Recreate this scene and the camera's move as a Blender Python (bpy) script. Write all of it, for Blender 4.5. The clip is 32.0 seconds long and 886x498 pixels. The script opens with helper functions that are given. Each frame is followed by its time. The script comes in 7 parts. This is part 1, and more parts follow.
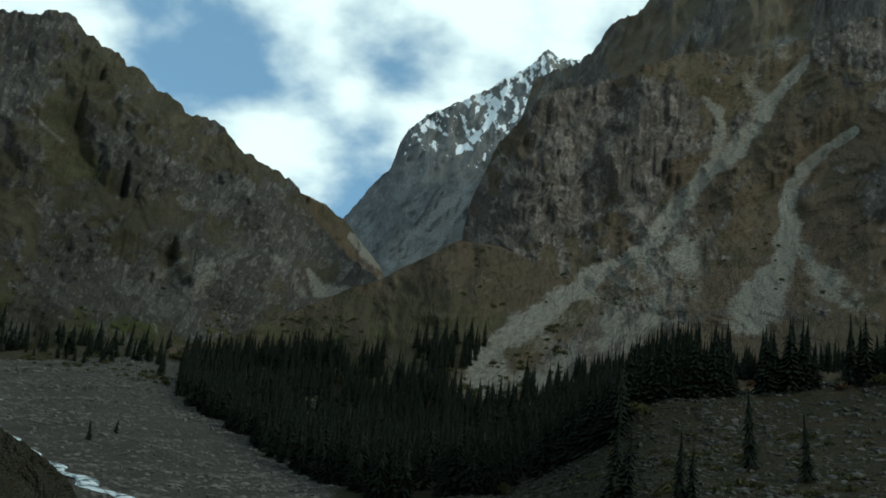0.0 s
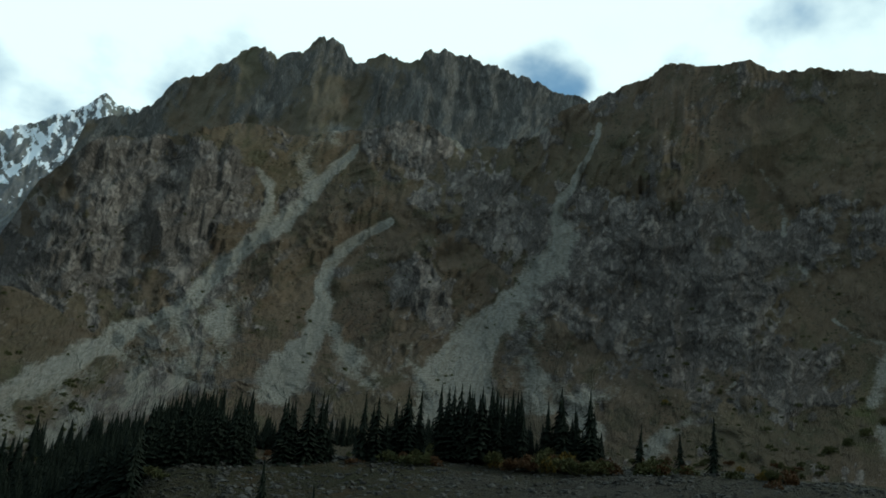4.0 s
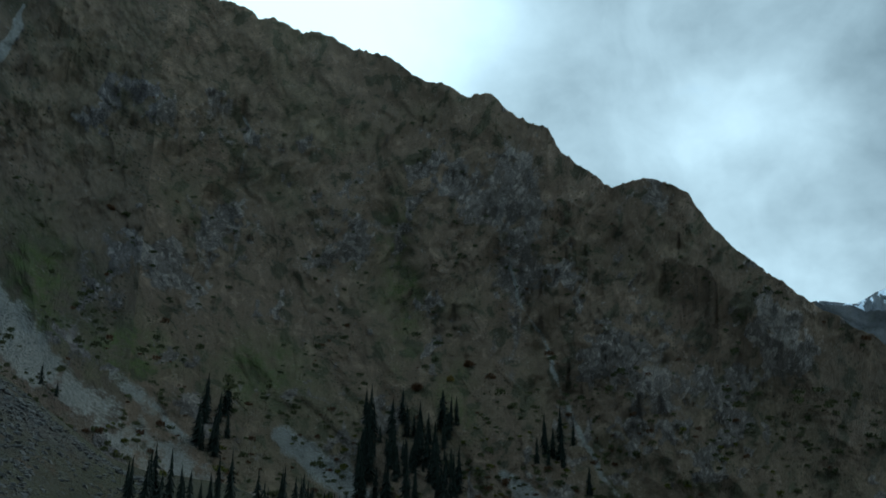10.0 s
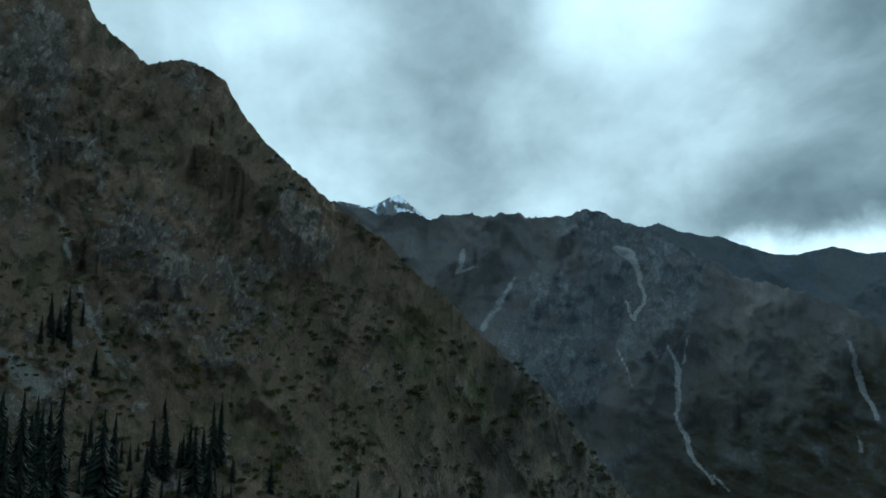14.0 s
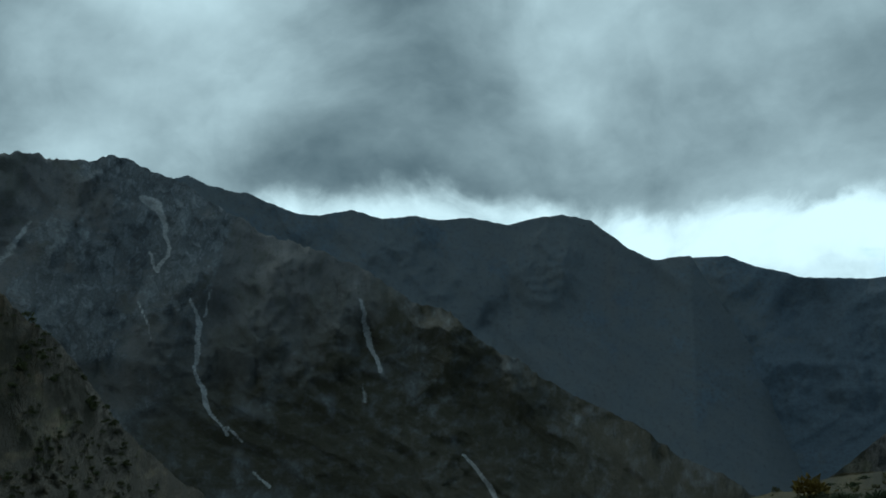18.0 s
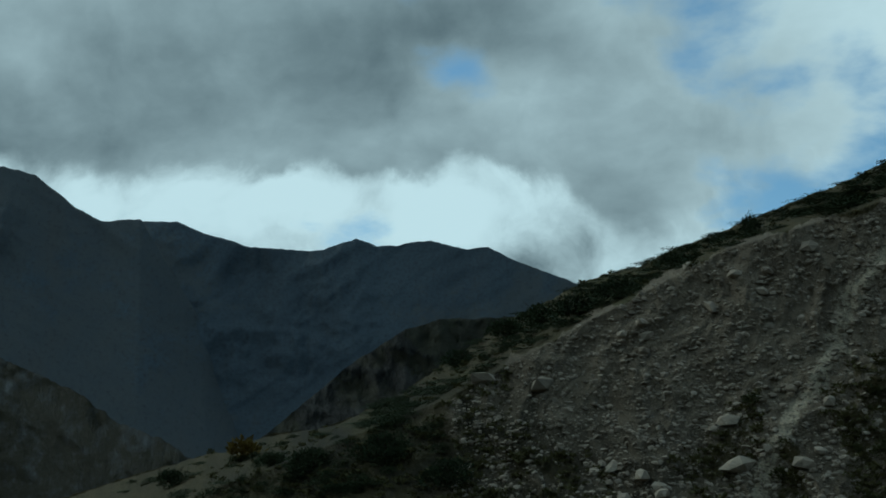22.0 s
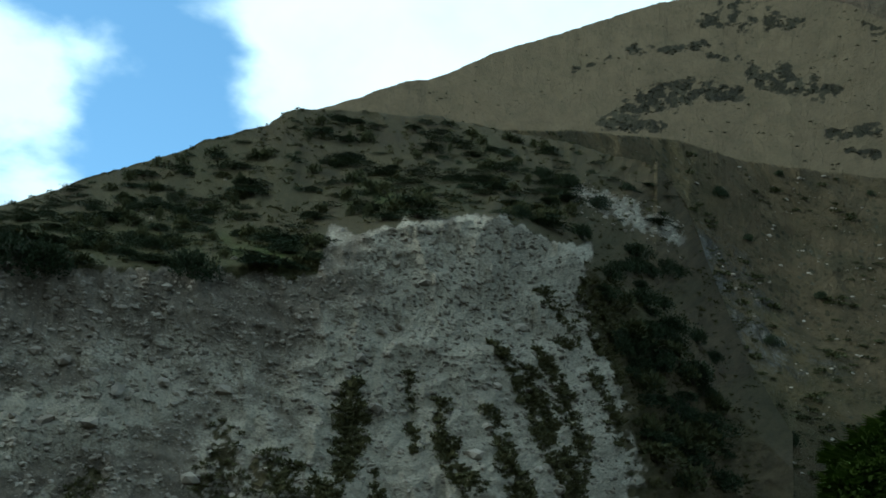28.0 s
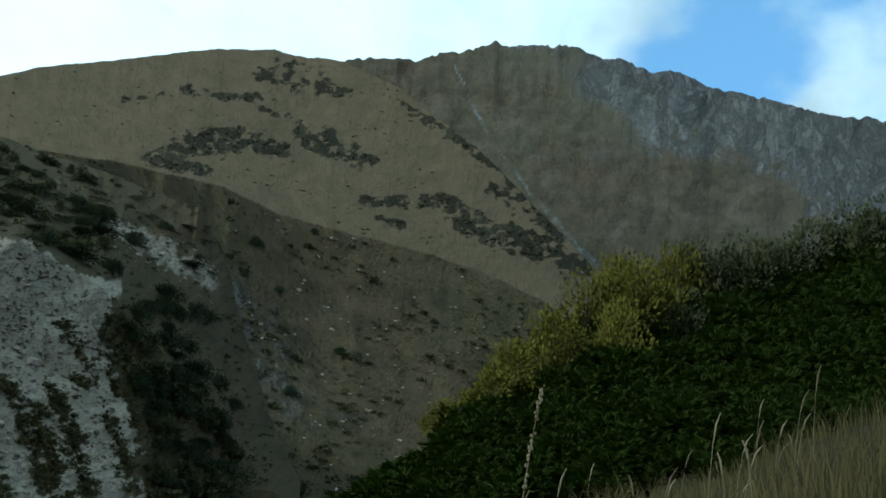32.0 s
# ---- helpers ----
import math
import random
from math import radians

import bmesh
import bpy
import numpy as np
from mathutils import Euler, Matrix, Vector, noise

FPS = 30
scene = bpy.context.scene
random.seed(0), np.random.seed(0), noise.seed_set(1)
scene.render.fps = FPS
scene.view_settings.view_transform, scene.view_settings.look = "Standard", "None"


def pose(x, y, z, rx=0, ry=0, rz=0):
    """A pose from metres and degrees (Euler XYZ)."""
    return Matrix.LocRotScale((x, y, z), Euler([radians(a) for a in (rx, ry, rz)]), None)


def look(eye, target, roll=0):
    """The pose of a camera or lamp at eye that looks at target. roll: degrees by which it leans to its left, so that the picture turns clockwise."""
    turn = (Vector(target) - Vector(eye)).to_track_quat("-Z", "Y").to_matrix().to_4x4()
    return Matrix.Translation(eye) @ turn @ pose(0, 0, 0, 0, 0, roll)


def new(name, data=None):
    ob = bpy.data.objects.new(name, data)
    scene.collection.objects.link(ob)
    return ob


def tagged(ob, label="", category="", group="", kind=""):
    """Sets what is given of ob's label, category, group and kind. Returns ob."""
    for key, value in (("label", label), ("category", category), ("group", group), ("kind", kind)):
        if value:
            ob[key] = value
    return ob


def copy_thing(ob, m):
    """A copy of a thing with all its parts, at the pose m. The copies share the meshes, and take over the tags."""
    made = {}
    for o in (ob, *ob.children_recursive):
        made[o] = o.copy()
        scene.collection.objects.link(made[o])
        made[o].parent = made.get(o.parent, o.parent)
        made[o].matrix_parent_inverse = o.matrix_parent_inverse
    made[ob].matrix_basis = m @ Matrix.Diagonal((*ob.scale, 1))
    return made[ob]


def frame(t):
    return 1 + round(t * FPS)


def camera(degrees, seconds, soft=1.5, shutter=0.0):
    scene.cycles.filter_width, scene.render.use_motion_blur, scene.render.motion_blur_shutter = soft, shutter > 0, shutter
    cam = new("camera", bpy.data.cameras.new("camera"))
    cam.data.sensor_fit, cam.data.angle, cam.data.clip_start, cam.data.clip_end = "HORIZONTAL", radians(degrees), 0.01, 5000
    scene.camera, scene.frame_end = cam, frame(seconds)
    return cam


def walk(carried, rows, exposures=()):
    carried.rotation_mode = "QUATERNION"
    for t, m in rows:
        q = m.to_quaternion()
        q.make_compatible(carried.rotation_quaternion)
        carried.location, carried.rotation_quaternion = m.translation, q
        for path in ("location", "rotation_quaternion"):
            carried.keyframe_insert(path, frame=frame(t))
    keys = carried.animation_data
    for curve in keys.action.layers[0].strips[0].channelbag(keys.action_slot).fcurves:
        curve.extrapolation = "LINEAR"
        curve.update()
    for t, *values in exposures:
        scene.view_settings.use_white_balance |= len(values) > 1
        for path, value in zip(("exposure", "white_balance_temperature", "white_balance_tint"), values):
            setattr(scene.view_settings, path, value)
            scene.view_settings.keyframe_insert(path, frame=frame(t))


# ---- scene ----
# Bearings are degrees clockwise from the first view, heights are angles above the eye, both placed to fit the camera's
# view; ranges are estimated horizontal metres.
EYE = (0.0, 0.0, 1.6)
cam = camera(45.27, 32.0, soft=1.7)


def aim(bearing, pitch, roll):
    """Camera pose from bearing, pitch and roll in degrees."""
    a, p = radians(bearing), radians(pitch)
    way = Vector((math.sin(a) * math.cos(p), math.cos(a) * math.cos(p), math.sin(p)))
    return look(EYE, Vector(EYE) + way * 10.0, roll)


PATH = (
    (0, 1.61, 16.64, 6.22),
    (0.5, 4.55, 17.29, 5.49),
    (1, 7.69, 18.11, 5.37),
    (1.5, 9.60, 19.59, 5.45),
    (2, 11.55, 20.31, 5.15),
    (2.5, 14.76, 20.59, 5.23),
    (4.5, 32.69, 22.20, 4.62),
    (5, 38.76, 21.15, 4.68),
    (5.5, 43.30, 21.93, 3.89),
    (6, 48.93, 21.60, 3.13),
    (6.5, 53.74, 20.95, 2.83),
    (7, 58.30, 20.39, 2.75),
    (7.5, 63.32, 20.02, 2.79),
    (8, 68.11, 19.67, 2.18),
    (8.5, 72.16, 19.35, 1.43),
    (9, 76.73, 18.76, 0.24),
    (9.5, 79.75, 17.96, 1.19),
    (10, 82.42, 16.49, 1.46),
    (10.5, 86.36, 15.91, 1.24),
    (11, 90.52, 15.43, 0.80),
    (11.5, 93.36, 14.39, -0.04),
    (12, 96.43, 13.93, -0.53),
    (12.5, 99.70, 13.37, -0.84),
    (13, 103.45, 12.78, -1.04),
    (13.5, 104.82, 11.82, -0.25),
    (14, 108.37, 10.96, 0.96),
    (14.5, 111.68, 11.26, 0.38),
    (16.5, 125.45, 8.75, 0.07),
    (17, 128.48, 8.04, -0.04),
    (17.5, 130.44, 8.05, -0.04),
    (18, 133.87, 8.67, -0.06),
    (18.5, 137.73, 8.69, -0.58),
    (19, 141.10, 7.80, -1.26),
    (19.5, 143.38, 7.47, -0.51),
    (20, 146.72, 7.63, -0.33),
    (20.5, 151.47, 6.79, -0.02),
    (21, 156.03, 6.52, 0.08),
    (21.5, 159.62, 6.64, -0.12),
    (22, 163.13, 6.64, -0.56),
    (22.5, 168.54, 5.93, 0.62),
    (23, 171.85, 5.23, 0.46),
    (23.5, 176.27, 5.90, 0.32),
    (24, 181.05, 6.42, 0.35),
    (24.5, 185.32, 6.56, 0.67),
    (25, 189.91, 7.81, 0.69),
    (25.5, 194.39, 8.51, 0.97),
    (26, 198.88, 8.76, 1.10),
    (26.5, 203.52, 8.98, 1.52),
    (28.5, 212.92, 11.83, 3.59),
    (29, 214.84, 12.41, 3.74),
    (29.5, 216.30, 13.04, 4.12),
    (30, 220.16, 13.66, 4.22),
    (30.5, 223.41, 14.37, 4.61),
    (31, 227.07, 14.32, 4.15),
    (31.5, 231.86, 14.92, 3.78),
    (32, 236.22, 15.07, 3.79),
)
walk(cam, [(t, aim(b, p, r)) for t, b, p, r in PATH],
     exposures=[(0, 0.05, 6150, -8), (5, 0.03, 5800, -8), (6.5, 0.15, 5380, -8), (9, 0.2, 5150, -7), (12, 0.34, 5200, -9), (14, 0.36, 5200, -10), (16, 0.05, 5300, -10), (18, -0.1, 5400, -10), (19.5, -0.4, 5400, -11), (21, -0.48, 5400, -12), (23, -0.65, 5350, -13), (24.5, -0.45, 5350, -13), (26, 0.02, 5300, -11), (28, 0.4, 5150, -10), (32, 0.5, 5050, -10)])

# ---- world, sun ----
SUN_AZ, SUN_EL = 120.0, 27.0
world = bpy.data.worlds.new("sky")
scene.world = world
world.use_nodes = True
wn, wl = world.node_tree.nodes, world.node_tree.links
wn.clear()


def node(tree, kind, **values):
    n = tree.nodes.new(kind)
    for key, value in values.items():
        if key in n.inputs:
            n.inputs[key].default_value = value
    return n


def math_node(tree, op, a, b=0.0, clamp=False):
    n = tree.nodes.new("ShaderNodeMath")
    n.operation, n.use_clamp = op, clamp
    for i, v in enumerate((a, b)):
        if isinstance(v, (int, float)):
            n.inputs[i].default_value = v
        else:
            tree.links.new(v, n.inputs[i])
    return n.outputs[0]


def noise_node(tree, vector, scale, detail=5.0, rough=0.55, distort=0.0):
    n = tree.nodes.new("ShaderNodeTexNoise")
    n.inputs["Scale"].default_value, n.inputs["Detail"].default_value = scale, detail
    n.inputs["Roughness"].default_value, n.inputs["Distortion"].default_value = rough, distort
    tree.links.new(vector, n.inputs["Vector"])
    return n.outputs[0]


def ramp(tree, value, low, high, to_low=0.0, to_high=1.0):
    n = tree.nodes.new("ShaderNodeMapRange")
    n.interpolation_type = "SMOOTHSTEP"
    n.inputs[1].default_value, n.inputs[2].default_value = low, high
    n.inputs[3].default_value, n.inputs[4].default_value = to_low, to_high
    tree.links.new(value, n.inputs[0])
    return n.outputs[0]


def mix(tree, factor, a, b, mode="MIX"):
    n = tree.nodes.new("ShaderNodeMix")
    n.data_type, n.blend_type = "RGBA", mode
    for sock, v in ((n.inputs[0], factor), (n.inputs[6], a), (n.inputs[7], b)):
        if isinstance(v, (int, float)):
            sock.default_value = v
        elif isinstance(v, tuple):
            sock.default_value = (*v, 1.0)
        else:
            tree.links.new(v, sock)
    return n.outputs[2]


def bearing_vector(az, el):
    a, e = radians(az), radians(el)
    return (math.sin(a) * math.cos(e), math.cos(a) * math.cos(e), math.sin(e))


def toward(tree, vector, az, el, inner, outer):
    """1 near the given direction of the sky, falling to 0; inner and outer in degrees."""
    n = tree.nodes.new("ShaderNodeVectorMath")
    n.operation = "DOT_PRODUCT"
    tree.links.new(vector, n.inputs[0])
    n.inputs[1].default_value = bearing_vector(az, el)
    return ramp(tree, n.outputs["Value"], math.cos(radians(outer)), math.cos(radians(inner)))


def build_sky():
    """Nishita sky behind a broken deck of cloud: thick and grey down the valley, torn and white over the snow peak and the pasture."""
    tree = world.node_tree
    sky = tree.nodes.new("ShaderNodeTexSky")
    sky.sky_type, sky.sun_disc = "NISHITA", False
    sky.sun_elevation, sky.sun_rotation = radians(SUN_EL), radians(SUN_AZ)
    sky.altitude = 2500
    coord = tree.nodes.new("ShaderNodeTexCoord").outputs["Generated"]
    # clouds lie in a flat deck: project the direction on a plane overhead
    sep = tree.nodes.new("ShaderNodeSeparateXYZ")
    tree.links.new(coord, sep.inputs[0])
    up = math_node(tree, "ADD", math_node(tree, "MAXIMUM", sep.outputs[2], 0.0), 0.4)
    comb = tree.nodes.new("ShaderNodeCombineXYZ")
    tree.links.new(math_node(tree, "DIVIDE", sep.outputs[0], up), comb.inputs[0])
    tree.links.new(math_node(tree, "DIVIDE", sep.outputs[1], up), comb.inputs[1])
    deck = comb.outputs[0]
    # ragged edges: every direction is shaken a little before it is compared
    shake = tree.nodes.new("ShaderNodeTexNoise")
    shake.inputs["Scale"].default_value, shake.inputs["Detail"].default_value, shake.inputs["Roughness"].default_value = 4.5, 7.0, 0.5
    tree.links.new(coord, shake.inputs["Vector"])
    push = tree.nodes.new("ShaderNodeVectorMath")
    push.operation = "MULTIPLY_ADD"
    tree.links.new(shake.outputs["Color"], push.inputs[0])
    push.inputs[1].default_value, push.inputs[2].default_value = (0.24, 0.24, 0.14), (-0.12, -0.12, -0.07)
    torn = tree.nodes.new("ShaderNodeVectorMath")
    torn.operation = "ADD"
    tree.links.new(coord, torn.inputs[0])
    tree.links.new(push.outputs[0], torn.inputs[1])
    torn = torn.outputs[0]
    torn_sep = tree.nodes.new("ShaderNodeSeparateXYZ")
    tree.links.new(torn, torn_sep.inputs[0])
    big = noise_node(tree, deck, 2.1, 6.0, 0.5, 0.1)
    fine = noise_node(tree, deck, 6.5, 6.0, 0.52, 0.1)
    body = math_node(tree, "ADD", math_node(tree, "MULTIPLY", big, 0.9), math_node(tree, "MULTIPLY", fine, 0.45))
    body = math_node(tree, "SUBTRACT", body, 0.175)
    fold = noise_node(tree, torn, 5.0, 8.0, 0.55, 0.3)
    # how closed the cloud is, by direction
    dense = math_node(tree, "MULTIPLY", toward(tree, coord, 112, 28, 30, 50), 1.0)
    for az, el, inner, outer, much in ((20, 34, 4, 20, 0.9), (50, 36, 10, 32, 1.1), (222, 24, 6, 20, 1.3), (188, 17, 2, 6, 0.4), (205, 20, 2, 6, 0.4), (100, 22, 10, 30, 1.2), (140, 12, 6, 24, 0.5), (160, 14, 6, 18, 1.6), (172, 15, 4, 12, 0.7), (185, 15, 2, 6, 0.6), (-8, 23, 1, 4, 0.7), (-18, 28, 1, 7, 0.5), (-6, 29, 2, 7, 0.5), (240, 29, 2, 8, 0.4), (145, 8, 4, 12, 0.4)):
        dense = math_node(tree, "ADD", dense, math_node(tree, "MULTIPLY", toward(tree, coord, az, el, inner, outer * 1.4), much))
    for az, el, inner, outer, much in ((-13.5, 24.5, 1, 4, 0.75), (-20, 22, 2, 7, 0.15), (-2.6, 27, 0.5, 3, 0.6), (-5, 25, 0.5, 3, 0.6), (163.2, 19.0, 0.3, 4.2, 2.1), (178.8, 16, 0.3, 3.5, 0.45), (197, 16, 1, 5, 0.7), (182, 12, 1, 5, 0.4), (157, 8.5, 0.5, 3.0, 1.3), (174, 9.0, 1, 4, 0.7), (184, 10.5, 1, 6, 1.1), (178, 13, 0.3, 3, 0.3), (180, 19, 1, 5, 0.3), (152, 7.5, 0.3, 2.5, 0.7), (177, 19, 0.5, 4, 0.4), (251, 25, 0.5, 4.5, 1.6), (32.8, 32, 0.3, 2, 1.2)):
        dense = math_node(tree, "SUBTRACT", dense, math_node(tree, "MULTIPLY", toward(tree, coord, az, el, inner, outer * 1.4), much))
    cover = ramp(tree, math_node(tree, "ADD", body, math_node(tree, "MULTIPLY", dense, 0.11)), 0.42, 0.60)
    # the deck hangs over the valley down to a ragged base; it is grey from below, thin clouds are white
    base = ramp(tree, math_node(tree, "ADD", math_node(tree, "ADD", math_node(tree, "SUBTRACT", torn_sep.outputs[2], math_node(tree, "MULTIPLY", toward(tree, torn, 139, 11, 2, 13), 0.012)), math_node(tree, "MULTIPLY", toward(tree, torn, 165, 10, 4, 16), 0.05)), math_node(tree, "MULTIPLY", math_node(tree, "SUBTRACT", fold, 0.5), 0.10)), math.sin(radians(9.6)), math.sin(radians(11.8)))
    thick = math_node(tree, "MULTIPLY", math_node(tree, "MULTIPLY", toward(tree, coord, 144, 18, 10, 44), 0.72), base)
    thick = math_node(tree, "ADD", thick, math_node(tree, "MULTIPLY", toward(tree, coord, 97, 26, 6, 26), 0.66))
    thick = math_node(tree, "ADD", thick, math_node(tree, "MULTIPLY", math_node(tree, "SUBTRACT", body, 0.5), 0.9))
    thick = math_node(tree, "ADD", thick, math_node(tree, "MULTIPLY", math_node(tree, "SUBTRACT", fold, 0.42), 0.8))
    thick = math_node(tree, "ADD", thick, math_node(tree, "MULTIPLY", toward(tree, coord, 178, 17, 8, 26), 0.12))
    thick = math_node(tree, "ADD", thick, math_node(tree, "MULTIPLY", math_node(tree, "MULTIPLY", toward(tree, coord, 128, 17, 4, 13), 0.22), base))
    # heavy cloud added mostly out of view, to dim the slopes that face it
    thick = math_node(tree, "ADD", thick, math_node(tree, "MULTIPLY", toward(tree, coord, 270, 52, 12, 58), 0.5))
    # thin places where the sun comes through
    for az, el, inner, outer, much in ((118.5, 23, 0.1, 12, 0.3), (118.5, 23.8, 0.1, 5.5, 0.25), (101, 18, 0.2, 9, 0.25), (73, 31, 1, 15, 0.65), (0, 28, 6, 30, 0.45)):
        thick = math_node(tree, "SUBTRACT", thick, math_node(tree, "MULTIPLY", toward(tree, coord, az, el, inner, outer), much))
    # heaped clouds in the gap under the deck
    heap = math_node(tree, "MULTIPLY", math_node(tree, "SUBTRACT", 1.0, base), math_node(tree, "MULTIPLY", math_node(tree, "SUBTRACT", fold, 0.43), 3.4))
    thick = math_node(tree, "ADD", thick, math_node(tree, "MULTIPLY", heap, toward(tree, coord, 160, 9, 14, 30)))
    bright = mix(tree, ramp(tree, thick, -0.12, 1.35), (0.98, 1.05, 1.07), (0.095, 0.125, 0.145))
    clear = mix(tree, 1.0, sky.outputs[0], (0.105, 0.105, 0.105), "MULTIPLY")
    clear = mix(tree, 0.35, clear, (0.36, 0.62, 0.92))
    colour = mix(tree, cover, clear, bright)
    back = tree.nodes.new("ShaderNodeBackground")
    tree.links.new(colour, back.inputs[0])
    back.inputs[1].default_value = 1.0
    out = tree.nodes.new("ShaderNodeOutputWorld")
    tree.links.new(back.outputs[0], out.inputs[0])


build_sky()
sun = bpy.data.lights.new("sun", "SUN")
sun.energy, sun.angle, sun.color = 1.5, radians(12), (1.0, 0.96, 0.9)
sun_ob = new("sun", sun)
sun_ob.matrix_world = look(Vector(bearing_vector(SUN_AZ, SUN_EL)) * 100, (0, 0, 0))


# ---- materials ----
def material(name, build):
    m = bpy.data.materials.new(name)
    m.use_nodes = True
    tree = m.node_tree
    tree.nodes.clear()
    out = tree.nodes.new("ShaderNodeOutputMaterial")
    shader = tree.nodes.new("ShaderNodeBsdfPrincipled")
    tree.links.new(shader.outputs[0], out.inputs[0])
    where = tree.nodes.new("ShaderNodeNewGeometry").outputs["Position"]
    colour, height, distance, rough = build(tree, where)
    if isinstance(colour, tuple):
        shader.inputs["Base Color"].default_value = (*colour, 1)
    else:
        tree.links.new(colour, shader.inputs["Base Color"])
    shader.inputs["Roughness"].default_value = rough
    shader.inputs["Specular IOR Level"].default_value = 0.5 if rough < 0.5 else 0.06
    if height is not None:
        bump = tree.nodes.new("ShaderNodeBump")
        bump.inputs["Strength"].default_value, bump.inputs["Distance"].default_value = 1.0, distance
        tree.links.new(height, bump.inputs["Height"])
        tree.links.new(bump.outputs[0], shader.inputs["Normal"])
    return m


def attribute(tree, name):
    n = tree.nodes.new("ShaderNodeAttribute")
    n.attribute_name = name
    return n.outputs["Fac"]


def streaks(tree, where, scale, flat=0.35):
    """Noise drawn out down the slope."""
    n = tree.nodes.new("ShaderNodeMapping")
    n.inputs["Scale"].default_value = (scale, scale, scale * flat)
    tree.links.new(where, n.inputs[0])
    return noise_node(tree, n.outputs[0], 1.0, 7.0, 0.62, 0.4)


def slope_material(name, size, rock_a, rock_b, turf_a, turf_b, scree=(0.155, 0.152, 0.138), rust=(0.10, 0.055, 0.03), relief=1.0, pebbles=0.6, green=0.3, crag=0.7, tall=0.4, spots=0.75, on_slope=True, dry=(0.10, 0.076, 0.043), flat=0.35, patchy=0.5):
    """Mountain side: broken rock, turf and stones. size: metres of the coarse pattern."""
    def build(tree, where):
        if on_slope:
            # across and up the slope, in metres
            lie = tree.nodes.new("ShaderNodeCombineXYZ")
            tree.links.new(attribute(tree, "across"), lie.inputs[0])
            tree.links.new(attribute(tree, "upward"), lie.inputs[2])
            where = lie.outputs[0]
        coarse = streaks(tree, where, 1.0 / size, flat)
        mid = noise_node(tree, where, 5.0 / size, 8.0, 0.68)
        fine = noise_node(tree, where, 24.0 / size, 6.0, 0.7)
        grit = noise_node(tree, where, 95.0 / size, 4.0, 0.7)
        # joints: tall blocks of rock, light and dark, with clefts between them
        bent = tree.nodes.new("ShaderNodeTexNoise")
        bent.inputs["Scale"].default_value, bent.inputs["Detail"].default_value = 3.0 / size, 5.0
        tree.links.new(where, bent.inputs["Vector"])
        move = tree.nodes.new("ShaderNodeVectorMath")
        move.operation = "MULTIPLY_ADD"
        tree.links.new(bent.outputs["Color"], move.inputs[0])
        move.inputs[1].default_value = (size * 0.16, size * 0.16, size * 0.16)
        tree.links.new(where, move.inputs[2])
        squash = tree.nodes.new("ShaderNodeMapping")
        squash.inputs["Scale"].default_value = (1.0, 1.0, tall)
        tree.links.new(move.outputs[0], squash.inputs[0])
        faces = [noise_node(tree, squash.outputs[0], k / size, 7.0, 0.62, 0.5) for k in (4.0, 13.0)]
        clefts = [ramp(tree, math_node(tree, "ABSOLUTE", math_node(tree, "SUBTRACT", n, 0.5)), 0.0, w, 1.0, 0.0) for n, w in zip(faces, (0.045, 0.06))]
        rock = mix(tree, ramp(tree, coarse, 0.35, 0.65), rock_a, rock_b)
        rock = mix(tree, ramp(tree, faces[0], 0.42, 0.62, 0.0, crag), rock, tuple(c * 0.5 for c in rock_b))
        rock = mix(tree, ramp(tree, faces[1], 0.52, 0.66, 0.0, crag * 0.8), rock, tuple(min(1, c * 1.5) for c in rock_a))
        rock = mix(tree, ramp(tree, fine, 0.42, 0.72, 0.0, 0.6), rock, tuple(c * 0.45 for c in rock_a))
        rock = mix(tree, math_node(tree, "MULTIPLY", math_node(tree, "MAXIMUM", clefts[0], math_node(tree, "MULTIPLY", clefts[1], 0.7)), crag * 0.9), rock, tuple(c * 0.28 for c in rock_b))
        turf = mix(tree, ramp(tree, mid, 0.35, 0.65), turf_a, turf_b)
        turf = mix(tree, attribute(tree, "dry"), turf, mix(tree, ramp(tree, mid, 0.4, 0.6), dry, tuple(c * 0.7 for c in dry)))
        turf = mix(tree, ramp(tree, coarse, 0.52, 0.72, 0.0, 0.6), turf, rust)
        # shrubs and pale grass in patches drawn out down the slope
        clumps = streaks(tree, where, 2.6 / size, min(1.0, flat * 1.6))
        turf = mix(tree, ramp(tree, clumps, 0.52, 0.6, 0.0, patchy), turf, (0.034, 0.037, 0.018))
        turf = mix(tree, ramp(tree, clumps, 0.45, 0.36, 0.0, patchy), turf, tuple(c * 1.5 for c in turf_b))
        turf = mix(tree, math_node(tree, "MULTIPLY", attribute(tree, "green"), ramp(tree, mid, 0.3, 0.6)), turf, (0.075, 0.09, 0.024))
        # Dark heath plants, and shade painted onto slopes turned from the sun.
        heath_and_shade = math_node(tree, "MULTIPLY", attribute(tree, "heath_and_shade"), ramp(tree, mid, 0.3, 0.55, 0.5, 1.0))
        rock = mix(tree, ramp(tree, grit, 0.52, 0.75, 0.0, pebbles), rock, tuple(min(1, c * 1.9) for c in rock_a))
        turf = mix(tree, ramp(tree, noise_node(tree, where, 0.35 / size, 5.0, 0.6), 0.48, 0.64, 0.0, green), turf, (turf_a[0] * 0.9, turf_a[1] * 1.15, turf_a[2] * 0.9))
        turf = mix(tree, ramp(tree, fine, 0.5, 0.75, 0.0, 0.65), turf, tuple(c * 0.4 for c in turf_a))
        turf = mix(tree, ramp(tree, grit, 0.55, 0.8, 0.0, pebbles), turf, tuple(c * 1.2 for c in rock_a))
        clump = tree.nodes.new("ShaderNodeTexVoronoi")
